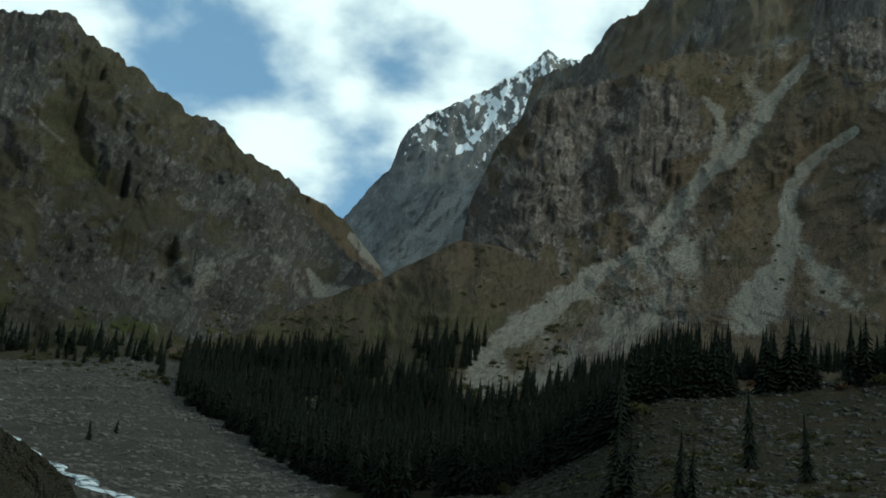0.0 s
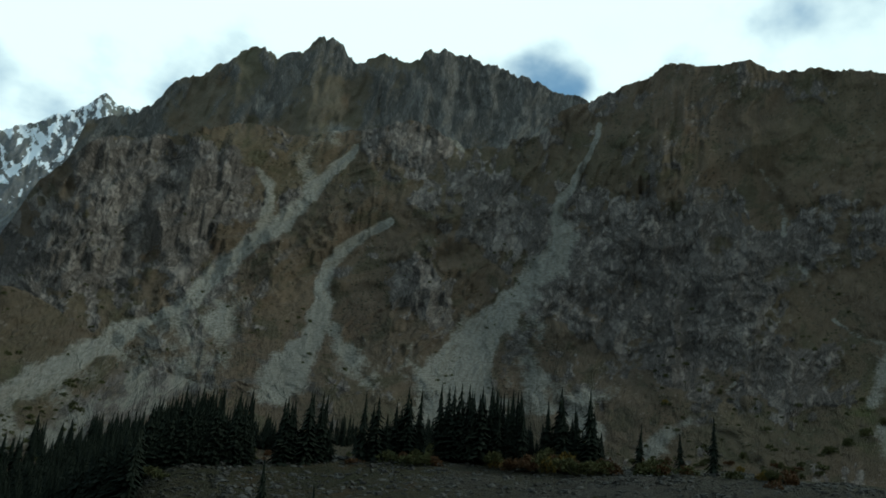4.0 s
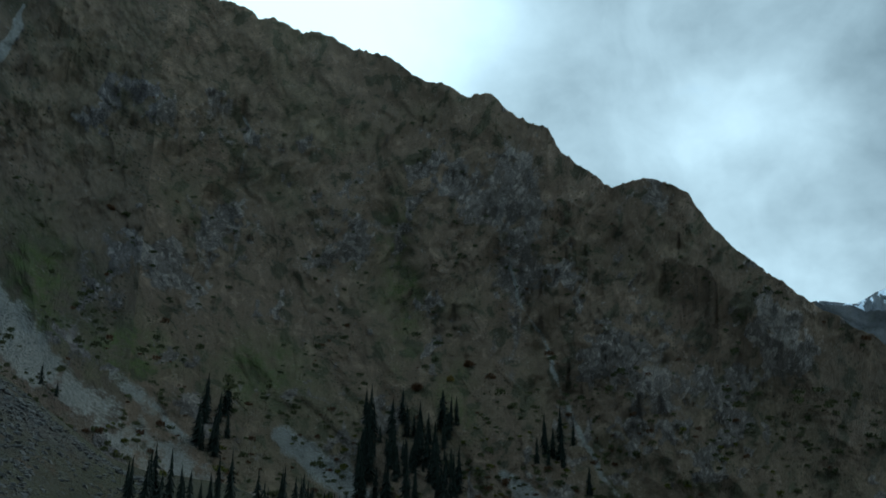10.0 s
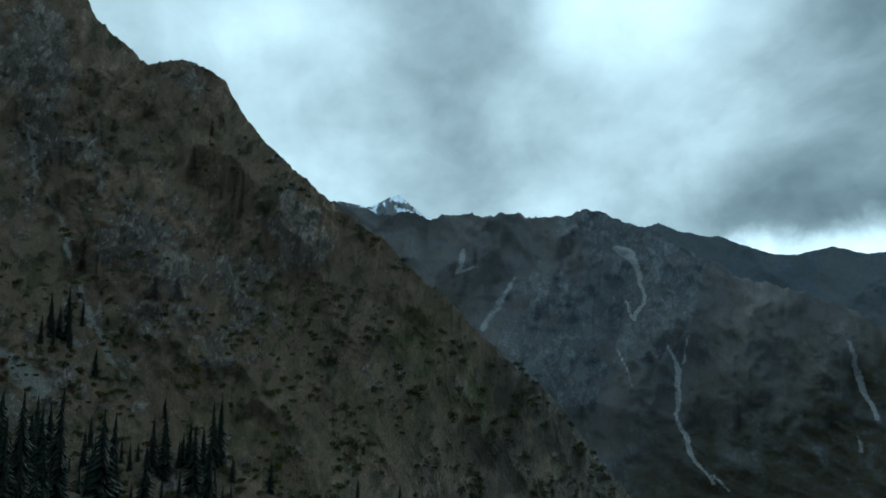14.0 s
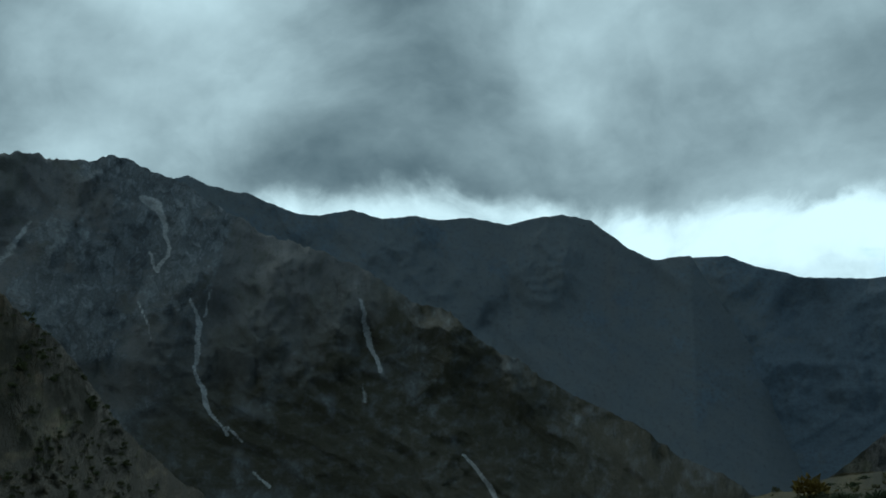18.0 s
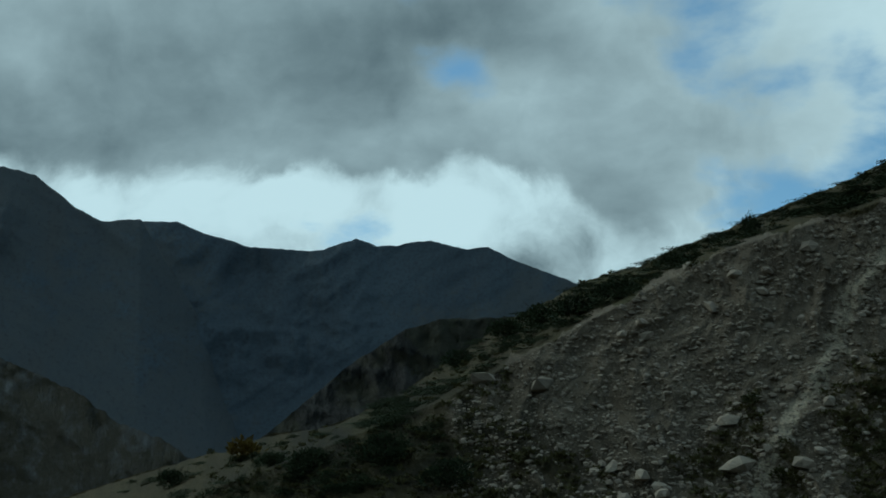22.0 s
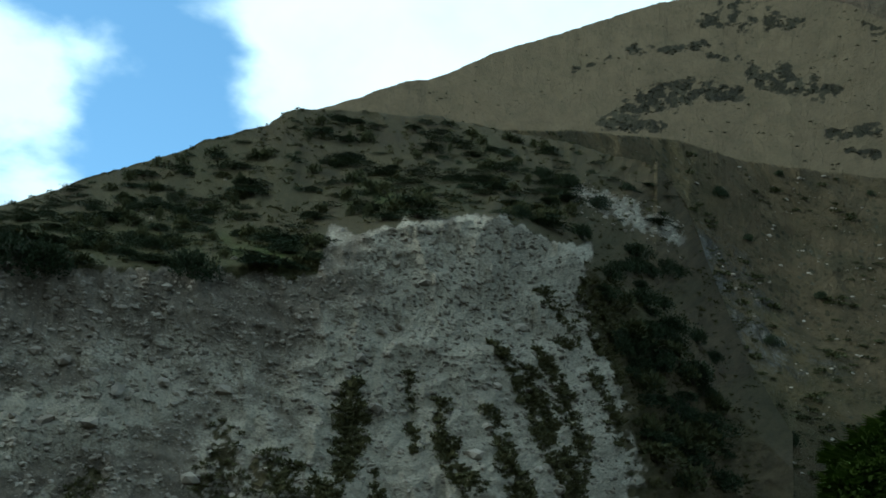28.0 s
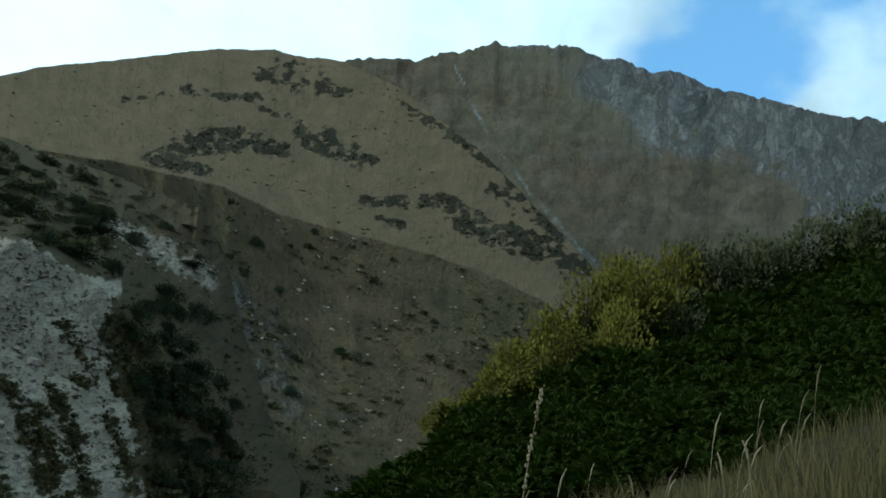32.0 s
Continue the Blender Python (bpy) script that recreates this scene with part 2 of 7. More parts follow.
        clump.inputs["Scale"].default_value = 20.0 / size
        tree.links.new(where, clump.inputs["Vector"])
        pick = tree.nodes.new("ShaderNodeSeparateColor")
        tree.links.new(clump.outputs["Color"], pick.inputs[0])
        near_cell = ramp(tree, clump.outputs["Distance"], 0.45, 0.25)
        tufts = math_node(tree, "MULTIPLY", math_node(tree, "MULTIPLY", near_cell, ramp(tree, pick.outputs[0], 0.4, 0.7)), ramp(tree, coarse, 0.40, 0.6))
        turf = mix(tree, math_node(tree, "MULTIPLY", tufts, spots), turf, (0.024, 0.028, 0.013))
        lying = math_node(tree, "MULTIPLY", math_node(tree, "MULTIPLY", near_cell, ramp(tree, pick.outputs[1], 0.6, 0.8)), ramp(tree, noise_node(tree, where, 2.2 / size, 5.0, 0.6), 0.5, 0.62))
        turf = mix(tree, math_node(tree, "MULTIPLY", lying, pebbles * 0.35, clamp=True), turf, tuple(min(1, c * 1.8) for c in rock_a))
        mottle = math_node(tree, "ADD", math_node(tree, "MULTIPLY", mid, 0.55), math_node(tree, "MULTIPLY", fine, 0.45))
        cover = math_node(tree, "ADD", attribute(tree, "cover"), math_node(tree, "MULTIPLY", math_node(tree, "SUBTRACT", mottle, 0.5), 2.4))
        colour = mix(tree, ramp(tree, cover, 0.3, 0.7), rock, turf)
        colour = mix(tree, heath_and_shade, colour, (0.03, 0.027, 0.017))
        stones = mix(tree, ramp(tree, fine, 0.38, 0.62), tuple(c * 0.72 for c in scree), tuple(c * 1.15 for c in scree))
        stones = mix(tree, ramp(tree, coarse, 0.4, 0.62, 0.0, 0.45), stones, tuple(c * 0.6 for c in scree))
        stones = mix(tree, ramp(tree, grit, 0.56, 0.72, 0.0, 0.5), stones, tuple(c * 0.45 for c in scree))
        loose = math_node(tree, "ADD", attribute(tree, "scree"), math_node(tree, "MULTIPLY", math_node(tree, "SUBTRACT", mottle, 0.5), 1.8))
        colour = mix(tree, ramp(tree, loose, 0.25, 0.68), colour, stones)
        snow = math_node(tree, "ADD", attribute(tree, "snow"), math_node(tree, "MULTIPLY", math_node(tree, "SUBTRACT", mid, 0.5), 1.1))
        colour = mix(tree, ramp(tree, snow, 0.45, 0.55), colour, (0.82, 0.86, 0.9))
        height = math_node(tree, "ADD", math_node(tree, "MULTIPLY", mid, 0.7), math_node(tree, "MULTIPLY", fine, 0.55))
        height = math_node(tree, "SUBTRACT", height, math_node(tree, "MULTIPLY", clefts[0], 0.25 * crag))
        height = math_node(tree, "SUBTRACT", height, math_node(tree, "MULTIPLY", clefts[1], 0.12 * crag))
        height = math_node(tree, "ADD", height, math_node(tree, "MULTIPLY", grit, 0.2))
        return colour, height, size * 0.10 * relief, 0.95
    return material(name, build)


MAT_BUTTRESS = slope_material("brown_cliff", 70, (0.185, 0.16, 0.137), (0.112, 0.096, 0.083), (0.082, 0.062, 0.041), (0.103, 0.077, 0.052), scree=(0.23, 0.215, 0.18), rust=(0.093, 0.059, 0.038), crag=0.75, tall=0.35, relief=0.9, dry=(0.15, 0.11, 0.07))
MAT_LEFT = slope_material("grey_brown_cliff", 70, (0.135, 0.125, 0.112), (0.085, 0.079, 0.071), (0.062, 0.054, 0.035), (0.08, 0.068, 0.045), scree=(0.2, 0.19, 0.165), rust=(0.07, 0.053, 0.035), crag=0.75, tall=0.45, relief=0.9, dry=(0.12, 0.095, 0.062))
MAT_PASTURE = slope_material("stony_turf", 46, (0.215, 0.178, 0.142), (0.14, 0.115, 0.09), (0.118, 0.084, 0.052), (0.147, 0.104, 0.066), scree=(0.235, 0.218, 0.182), rust=(0.102, 0.062, 0.04), green=0.4, relief=1.0, crag=0.7, tall=0.6, spots=0.65, flat=0.5, patchy=0.7, dry=(0.165, 0.12, 0.075))
MAT_CREST = slope_material("grey_crags", 90, (0.145, 0.135, 0.12), (0.10, 0.095, 0.086), (0.105, 0.088, 0.062), (0.12, 0.10, 0.073), crag=0.6, relief=0.6, pebbles=0.2, spots=0.3, flat=0.7, patchy=0.25, dry=(0.1, 0.08, 0.05))
MAT_SNOW = slope_material("snowy_crags", 130, (0.18, 0.185, 0.19), (0.13, 0.134, 0.14), (0.16, 0.155, 0.145), (0.185, 0.18, 0.165), scree=(0.24, 0.24, 0.235), pebbles=0.3, crag=0.4, spots=0.2, relief=0.6, patchy=0.0)
# Haze is painted in: rock and turf shifted to a lighter blue-grey.
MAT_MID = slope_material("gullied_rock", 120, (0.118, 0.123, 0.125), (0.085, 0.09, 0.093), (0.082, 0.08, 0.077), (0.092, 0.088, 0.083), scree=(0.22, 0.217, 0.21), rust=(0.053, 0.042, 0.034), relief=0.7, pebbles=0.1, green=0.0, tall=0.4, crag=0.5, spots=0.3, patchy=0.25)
# Haze of distance is mixed into this blue, low-contrast colour.
MAT_FAR = slope_material("haze_blue_range", 300, (0.06, 0.072, 0.083), (0.052, 0.062, 0.072), (0.056, 0.062, 0.066), (0.061, 0.065, 0.066), rust=(0.063, 0.06, 0.056), relief=0.2, pebbles=0.0, green=0.0, crag=0.08, spots=0.0, patchy=0.0)
# Dark turf of the knoll; on the spur the dark stands in for shade.
MAT_DARK = slope_material("dark_turf_and_shade", 60, (0.05, 0.048, 0.042), (0.036, 0.034, 0.03), (0.03, 0.029, 0.02), (0.042, 0.038, 0.026), rust=(0.035, 0.028, 0.02), pebbles=0.2)
MAT_DUN = slope_material("dun_pasture", 40, (0.054, 0.046, 0.026), (0.036, 0.031, 0.018), (0.104, 0.078, 0.0435), (0.126, 0.0945, 0.053), rust=(0.087, 0.065, 0.036), flat=0.9, patchy=0.12, pebbles=0.03, green=0.05, crag=0.6, spots=0.25, relief=0.5)
MAT_BROWN = slope_material("brown_turf", 14, (0.15, 0.136, 0.108), (0.1, 0.088, 0.068), (0.088, 0.067, 0.034), (0.118, 0.087, 0.046), rust=(0.07, 0.05, 0.028), flat=0.7, patchy=0.3, pebbles=0.4, green=0.35)
MAT_GROUND = slope_material("stony_ground", 10, (0.078, 0.07, 0.058), (0.05, 0.045, 0.037), (0.055, 0.046, 0.027), (0.036, 0.036, 0.02), scree=(0.08, 0.075, 0.065), on_slope=False)
MAT_BANK = slope_material("moraine_earth", 4, (0.225, 0.183, 0.13), (0.155, 0.124, 0.088), (0.06, 0.05, 0.023), (0.088, 0.069, 0.034), scree=(0.38, 0.325, 0.235), rust=(0.056, 0.04, 0.022), relief=0.5, pebbles=0.15, dry=(0.098, 0.073, 0.038), crag=0.25, spots=0.4, flat=0.7, patchy=0.2)
MAT_NEAR = slope_material("meadow_soil", 1.5, (0.08, 0.068, 0.048), (0.055, 0.05, 0.035), (0.045, 0.048, 0.02), (0.085, 0.078, 0.034), pebbles=0.2)


# ---- noise for the relief ----
def lattice(ix, iy, iz):
    h = (ix * 374761393 + iy * 668265263 + iz * 1274126177) & 0xFFFFFFFF
    h = ((h ^ (h >> 13)) * 1103515245) & 0xFFFFFFFF
    h = ((h ^ (h >> 16)) * 1274126177) & 0xFFFFFFFF
    return ((h ^ (h >> 15)) & 0xFFFF) / 32767.5 - 1.0


def value_noise(x, y, z):
    x, y, z = np.broadcast_arrays(x, y, z)
    fx, fy, fz = np.floor(x), np.floor(y), np.floor(z)
    ix, iy, iz = fx.astype(np.int64), fy.astype(np.int64), fz.astype(np.int64)
    u, v, w = x - fx, y - fy, z - fz
    u, v, w = u * u * (3 - 2 * u), v * v * (3 - 2 * v), w * w * (3 - 2 * w)
    out = 0.0
    for dx in (0, 1):
        for dy in (0, 1):
            for dz in (0, 1):
                wt = (u if dx else 1 - u) * (v if dy else 1 - v) * (w if dz else 1 - w)
                out = out + wt * lattice(ix + dx, iy + dy, iz + dz)
    return out


def fbm(x, y, z=0.0, octaves=5, gain=0.5):
    out, amp, k = 0.0, 1.0, 1.0
    for i in range(octaves):
        out = out + amp * value_noise(x * k + 17.3 * i, y * k - 9.1 * i, np.asarray(z) * k + 5.7 * i)
        amp, k = amp * gain, k * 2.03
    return out


def ridged(x, y, z=0.0, octaves=5, gain=0.5):
    out, amp, k, total = 0.0, 1.0, 1.0, 0.0
    for i in range(octaves):
        n = 1 - np.abs(value_noise(x * k + 31.7 * i, y * k + 3.3 * i, np.asarray(z) * k - 8.9 * i)) * 1.6
        out, total = out + amp * n, total + amp
        amp, k = amp * gain, k * 2.03
    return out / total


def smooth(x, low, high):
    t = np.clip((x - low) / (high - low), 0, 1)
    return t * t * (3 - 2 * t)


def along(points, az):
    p = np.array(sorted(points), float)
    return np.interp(az, p[:, 0], p[:, 1])


def ease(points, az):
    """Like along(), with the corners rounded off."""
    return sum(along(points, az + k) for k in (-6.0, -4.5, -3.0, -1.5, 0.0, 1.5, 3.0, 4.5, 6.0)) / 9.0


def place(az, el, rng):
    a = np.radians(az)
    return np.stack([rng * np.sin(a), rng * np.cos(a), EYE[2] + rng * np.tan(np.radians(el))], -1)


def grid_mesh(name, xyz, layers, mat):
    """A sheet from a grid of points (rows, columns, 3) with float layers of the same grid."""
    n, m = xyz.shape[:2]
    idx = np.arange(n * m).reshape(n, m)
    quads = np.stack([idx[:-1, :-1], idx[:-1, 1:], idx[1:, 1:], idx[1:, :-1]], -1).reshape(-1, 4)
    me = bpy.data.meshes.new(name)
    me.vertices.add(n * m)
    me.vertices.foreach_set("co", xyz.reshape(-1).astype(np.float32))
    me.loops.add(quads.size)
    me.loops.foreach_set("vertex_index", quads.reshape(-1).astype(np.int32))
    me.polygons.add(len(quads))
    me.polygons.foreach_set("loop_start", np.arange(0, quads.size, 4, dtype=np.int32))
    me.polygons.foreach_set("use_smooth", np.ones(len(quads), bool))
    me.update(calc_edges=True)
    for key, values in layers.items():
        layer = me.attributes.new(key, "FLOAT", "POINT")
        layer.data.foreach_set("value", np.broadcast_to(values, (n, m)).reshape(-1).astype(np.float32))
    me.materials.append(mat)
    return me


class Hill:
    """A mountain side between its foot and its crest, with ribs and gullies running down it, and a far side behind."""

    def __init__(self, crest, foot, near, far, bend=1.0, ribs=0.05, rib_width=120.0, rough=0.02, jag=0.3, jag_width=0.6, seed=0.0, grass=(0.0, 0.0), crags=0.5, knee=None, knee_range=None, lean=0.0, fine_ribs=1.0, bare=((0, 0), (1, 0)), zones=(), spurs=(), cliff=0.0, greens=(), dry_and_lit_turf=(), heath_and_shade=(), boost=1.0):
        self.crest, self.foot, self.near, self.far = crest, foot, near, far
        self.table = None
        self.bend, self.ribs, self.rib_width, self.rough = bend, ribs, rib_width, rough
        self.jag, self.jag_width, self.seed, self.grass, self.crags = jag, jag_width, seed, grass, crags
        self.bare, self.zones = bare, zones
        self.spurs, self.cliff, self.greens, self.dry_and_lit_turf, self.heath_and_shade, self.boost = spurs, cliff, greens, dry_and_lit_turf, heath_and_shade, boost
        self.knee, self.knee_range, self.lean, self.fine_ribs = knee, knee_range, lean, fine_ribs

    def limits(self, az):
        top, low = along(self.crest, az), ease(self.foot, az)
        j = fbm(az / (2.5 * self.jag_width), self.seed, 3.1, 4, 0.6) * 0.5 + (ridged(az / self.jag_width * 1.7, self.seed, 7.1, 3, 0.5) - 0.5) * 0.45
        return low, np.maximum(top, low + 0.05), j * self.jag

    def relief(self, az, v):
        far, near = along(self.far, az), along(self.near, az)
        rise = far * np.tan(np.radians(along(self.crest, az) - along(self.foot, az)))
        mean = 0.5 * np.mean([r for _, r in self.far]) + 0.5 * np.mean([r for _, r in self.near])
        u, s = np.radians(az) * mean, v * rise
        warp = fbm(u / (2.2 * self.rib_width), s / (2.2 * self.rib_width), self.seed, 5, 0.55) * 0.55
        d = u + (along(self.lean, az) if isinstance(self.lean, tuple) else self.lean) * s
        w, f = self.rib_width, self.fine_ribs
        rib = (1 - 0.5 * f) * ridged(d / w + warp, s / (w * 3.0), self.seed, 4, 0.5 - 0.15 * (f < 0.5))
        rib = rib + 0.15 * f * ridged(d / (w * 0.12) + 4 * warp, s / (w * 0.3), self.seed + 4, 3, 0.6)
        rib = rib + 0.35 * f * ridged(d / (w * 0.34) + 2.5 * warp, s / (w * 0.9), self.seed + 2, 4, 0.55)
        rock = ridged(u / (self.rib_width * 0.28) + warp, s / (self.rib_width * 0.4) + warp, self.seed + 5, 5, 0.6)
        return rib, rock, u, s

    def points(self, az, v):
        low, top, j = self.limits(az)
        near, far = ease(self.near, az), ease(self.far, az)
        rib, rock, u, s = self.relief(az, v)
        el = low + (top - low) * v + j * v ** 6
        fade = np.minimum(1.0, v * 6 + 0.15)
        rng = near + (far - near) * v ** self.bend
        if self.knee:
            k_el, k_r = np.clip(along(self.knee, az), low + 0.1, top - 0.1), ease(self.knee_range, az)
            rng = np.where(el < k_el, near + (k_r - near) * np.clip((el - low) / (k_el - low), 0, 1), k_r + (far - k_r) * np.clip((el - k_el) / (top - k_el), 0, 1))
        swell = fbm(u / (3.2 * self.rib_width), s / (4.5 * self.rib_width), self.seed + 11, 3, 0.5)
        crag = self.crag_mask(az, el) if self.cliff else 0.5
        lift = 0.35 * self.ribs * swell + self.ribs * (rib - 0.45) + self.rough * (rock - 0.45) * (0.25 + 1.7 * crag)
        if self.cliff:
            w = self.rib_width
            lift = lift + self.cliff * crag * (ridged(u / (w * 0.2) + 0.8 * rib, s / (w * 0.8), self.seed + 21, 4, 0.6) - 0.5)
        for line, depth in self.spurs:
            lift = lift + self.boost * depth * spur_height(line, az, el)
        rng = rng * (1 - fade * lift)
        return el, rng, rib, rock, u, s

    def crag_mask(self, az, el):
        """0 on turf, 1 on bare crags."""
        n = 0.45 * fbm(az * 0.55, el * 0.55, self.seed + 31, 4, 0.6) + 0.25 * fbm(az * 2.2, el * 2.2, self.seed + 33, 3, 0.6)
        return smooth(spots_on(self.zones, az, el) + n, 0.1, 0.6)

    def steepen(self, az, v, rng):
        """Lets no part of the face lean out over the part below it."""
        slope = 0.12 * (ease(self.far, az) - ease(self.near, az)) * v
        return np.maximum.accumulate(rng - slope, axis=0) + slope

    def at(self, az, el):
        """Range of the surface in the direction az, el."""
        if self.table is None:
            self.table_az = np.arange(self.crest[0][0], self.crest[-1][0] + 0.1, 0.1)
            a, v = np.broadcast_arrays(self.table_az[None, :], np.linspace(0, 1, 260)[:, None])
            self.table = self.steepen(a, v, self.points(a, v)[1])
        low, top, j = self.limits(az)
        v = np.clip((el - low) / (top - low), 0, 1)
        x = np.clip((az - self.table_az[0]) / 0.1, 0, len(self.table_az) - 1.001)
        y = np.clip(v * 259, 0, 258.999)
        i, k = x.astype(int), y.astype(int)
        f, g = x - i, y - k
        t = self.table
        return (t[k, i] * (1 - f) + t[k, i + 1] * f) * (1 - g) + (t[k + 1, i] * (1 - f) + t[k + 1, i + 1] * f) * g

    def build(self, name, az0, az1, step, rows, mat, label, chutes=(), snow=None, depth=0.35, category="mountain", turf=None):
        az = np.linspace(az0, az1, max(8, int((az1 - az0) / step)))[None, :]
        v = np.linspace(0, 1, rows)[:, None]
        az, v = np.broadcast_arrays(az, v)
        el, rng, rib, rock, u, s = self.points(az, v)
        rng = self.steepen(az, v, rng)
        k = self.rib_width
        g0, g1 = self.grass
        cover = 0.5 + 0.9 * fbm(u / (1.6 * k), s / (1.6 * k), self.seed + 9, 5, 0.6) + g0 + (g1 - g0) * v - self.crags * (rock - 0.45) * 2 - 0.6 * (rib - 0.45)
        cover = cover - along(self.bare, az) * smooth(v, 0.0, 0.12) * (1 - 0.6 * smooth(v, 0.5, 0.8))
        loose, dry = np.zeros_like(el), np.zeros_like(el)
        if turf:
            cover, loose, dry = turf(az, el, v, u, s)
        for line, much in chutes:
            broken = 1.0 if much > 0.8 else np.clip(0.8 + 0.6 * fbm(az * 0.8, el * 0.8, 7.7, 3), 0, 1.2)
            loose = np.maximum(loose, much * broken * chute_mask(line, az, el))
        cover = cover - (1.5 * (self.crag_mask(az, el) - 0.4) if self.cliff else spots_on(self.zones, az, el))
        dry = np.clip(dry + spots_on(self.dry_and_lit_turf, az, el), 0, 1)
        layers = {"cover": cover, "scree": loose, "dry": dry, "heath_and_shade": np.clip(spots_on(self.heath_and_shade, az, el) * (1 + 0.6 * fbm(az * 0.9, el * 0.9, 5.1, 4, 0.6)), 0, 1), "green": np.clip(spots_on(self.greens, az, el) * (1 + fbm(az * 1.2, el * 1.2, 3.7, 4, 0.6)), 0, 1), "across": u, "upward": s, "snow": snow(az, el, v, rib, rock) if snow else np.zeros_like(el)}
        xyz = place(az, el, rng)
        # the far side
        top, back, lay = xyz[-1], [], {key: [] for key in layers}
        out = top * np.array([1, 1, 0])
        out = out / np.linalg.norm(out, axis=-1, keepdims=True)
        reach = np.linalg.norm(top[:, :2], axis=-1)[:, None] * depth
        reach = np.minimum(reach, 4930 - np.linalg.norm(top[:, :2], axis=-1)[:, None])
        for f in (0.08, 0.25, 0.5, 1.0):
            p = top + out * reach * f
            p[:, 2] -= (reach * f * (0.35 + 0.35 * f))[:, 0]
            back.append(p)
            for key in layers:
                lay[key].append(layers[key][-1])
        xyz = np.concatenate([xyz, np.array(back)])
        layers = {key: np.concatenate([layers[key], np.array(lay[key])]) for key in layers}
        me = grid_mesh(name, xyz, layers, mat)
        return tagged(new(name, me), label, category, kind="structure")


def widen(line, w0, w1):
    """Points of a line with half widths from w0 to w1."""
    n = len(line) - 1
    return [(p, q, w0 + (w1 - w0) * i / n) for i, (p, q) in enumerate(line)]


def band(line, az, el):
    """Distance from a line of (bearing, height, half width), in half widths; 9 far from it."""
    best = np.full(az.shape, 9.0)
    for (a0, e0, w0), (a1, e1, w1) in zip(line, line[1:]):
        dx, dy = a1 - a0, e1 - e0
        t = np.clip(((az - a0) * dx + (el - e0) * dy) / (dx * dx + dy * dy), 0, 1)
        d = np.hypot((az - a0 - t * dx) * 0.9, el - e0 - t * dy) / np.maximum(w0 + (w1 - w0) * t, 0.08)
        best = np.minimum(best, d)
    return best


def beside(line, az, el):
    """Where the grid is near enough to the line to be touched by it."""
    w = 3.0 * max(p[2] for p in line) + 0.6
    a, e = [p[0] for p in line], [p[1] for p in line]
    return (az > min(a) - w * 1.2) & (az < max(a) + w * 1.2) & (el > min(e) - w) & (el < max(e) + w)


def chute_mask(line, az, el):
    """1 on a band along a line of (bearing, height, half width), falling to 0 past its ragged edge."""
    out = np.zeros(az.shape)
    near = beside(line, az, el)
    if near.any():
        a, e = az[near], el[near]
        wob = np.maximum(0.5, 1 + 0.35 * fbm(a * 1.4, e * 1.4, 2.2, 3, 0.5))
        out[near] = 1 - smooth(band(line, a + 0.16 * fbm(e * 1.1, a * 0.2, 4.4, 4, 0.55), e) / wob, 0.1, 1.3)
    return out


def spur_height(line, az, el):
    """A rounded ridge along a line of (bearing, height, half width), uneven along its length, fading at both ends."""
    out = np.zeros(az.shape)
    near = beside(line, az, el)
    if near.any():
        a, e = az[near], el[near]
        a = a + 0.5 * fbm(a * 0.6, e * 0.6, 6.1, 4, 0.55)
        e = e + 0.4 * fbm(a * 0.6, e * 0.6, 1.9, 4, 0.55)
        d = band(line, a, e)
        (a0, e0, _), (a1, e1, _) = line[0], line[-1]
        run = ((a - a0) * (a1 - a0) + (e - e0) * (e1 - e0)) / ((a1 - a0) ** 2 + (e1 - e0) ** 2)
        out[near] = np.exp(-d * d) * smooth(run, -0.1, 0.35) * smooth(1 - run, -0.2, 0.3) * np.maximum(0.3, 1 + 0.5 * fbm(a * 0.9, e * 0.9, 8.3, 4, 0.6))
    return out


def spots_on(zones, az, el):
    """Soft patches: the sum of strengths round (bearing, height, half sizes, strength)."""
    out = np.zeros(az.shape)
    for a0, e0, wa, we, much in zones:
        out = out + much * np.exp(-((az - a0) / wa) ** 2 - ((el - e0) / we) ** 2)
    return out


def part(name, me, mat, parent, label=""):
    """Links a bmesh or mesh as one mesh object under a thing or part."""
    if isinstance(me, bmesh.types.BMesh):
        data = bpy.data.meshes.new(name)
        me.to_mesh(data)
        me.free()
        me = data
    if mat and not me.materials:
        me.materials.append(mat)
    ob = new(name, me)
    ob.parent = parent
    return tagged(ob, label)


def tri_mesh(name, verts, faces, mat):
    """A mesh from arrays: verts (n, 3) and faces (m, k)."""
    verts, faces = np.asarray(verts, np.float32), np.asarray(faces, np.int32)
    k = faces.shape[1]
    me = bpy.data.meshes.new(name)
    me.vertices.add(len(verts))
    me.vertices.foreach_set("co", verts.reshape(-1))
    me.loops.add(faces.size)
    me.loops.foreach_set("vertex_index", faces.reshape(-1))
    me.polygons.add(len(faces))
    me.polygons.foreach_set("loop_start", np.arange(0, faces.size, k, dtype=np.int32))
    me.update(calc_edges=True)
    me.shade_flat()
    me.materials.append(mat)
    return me


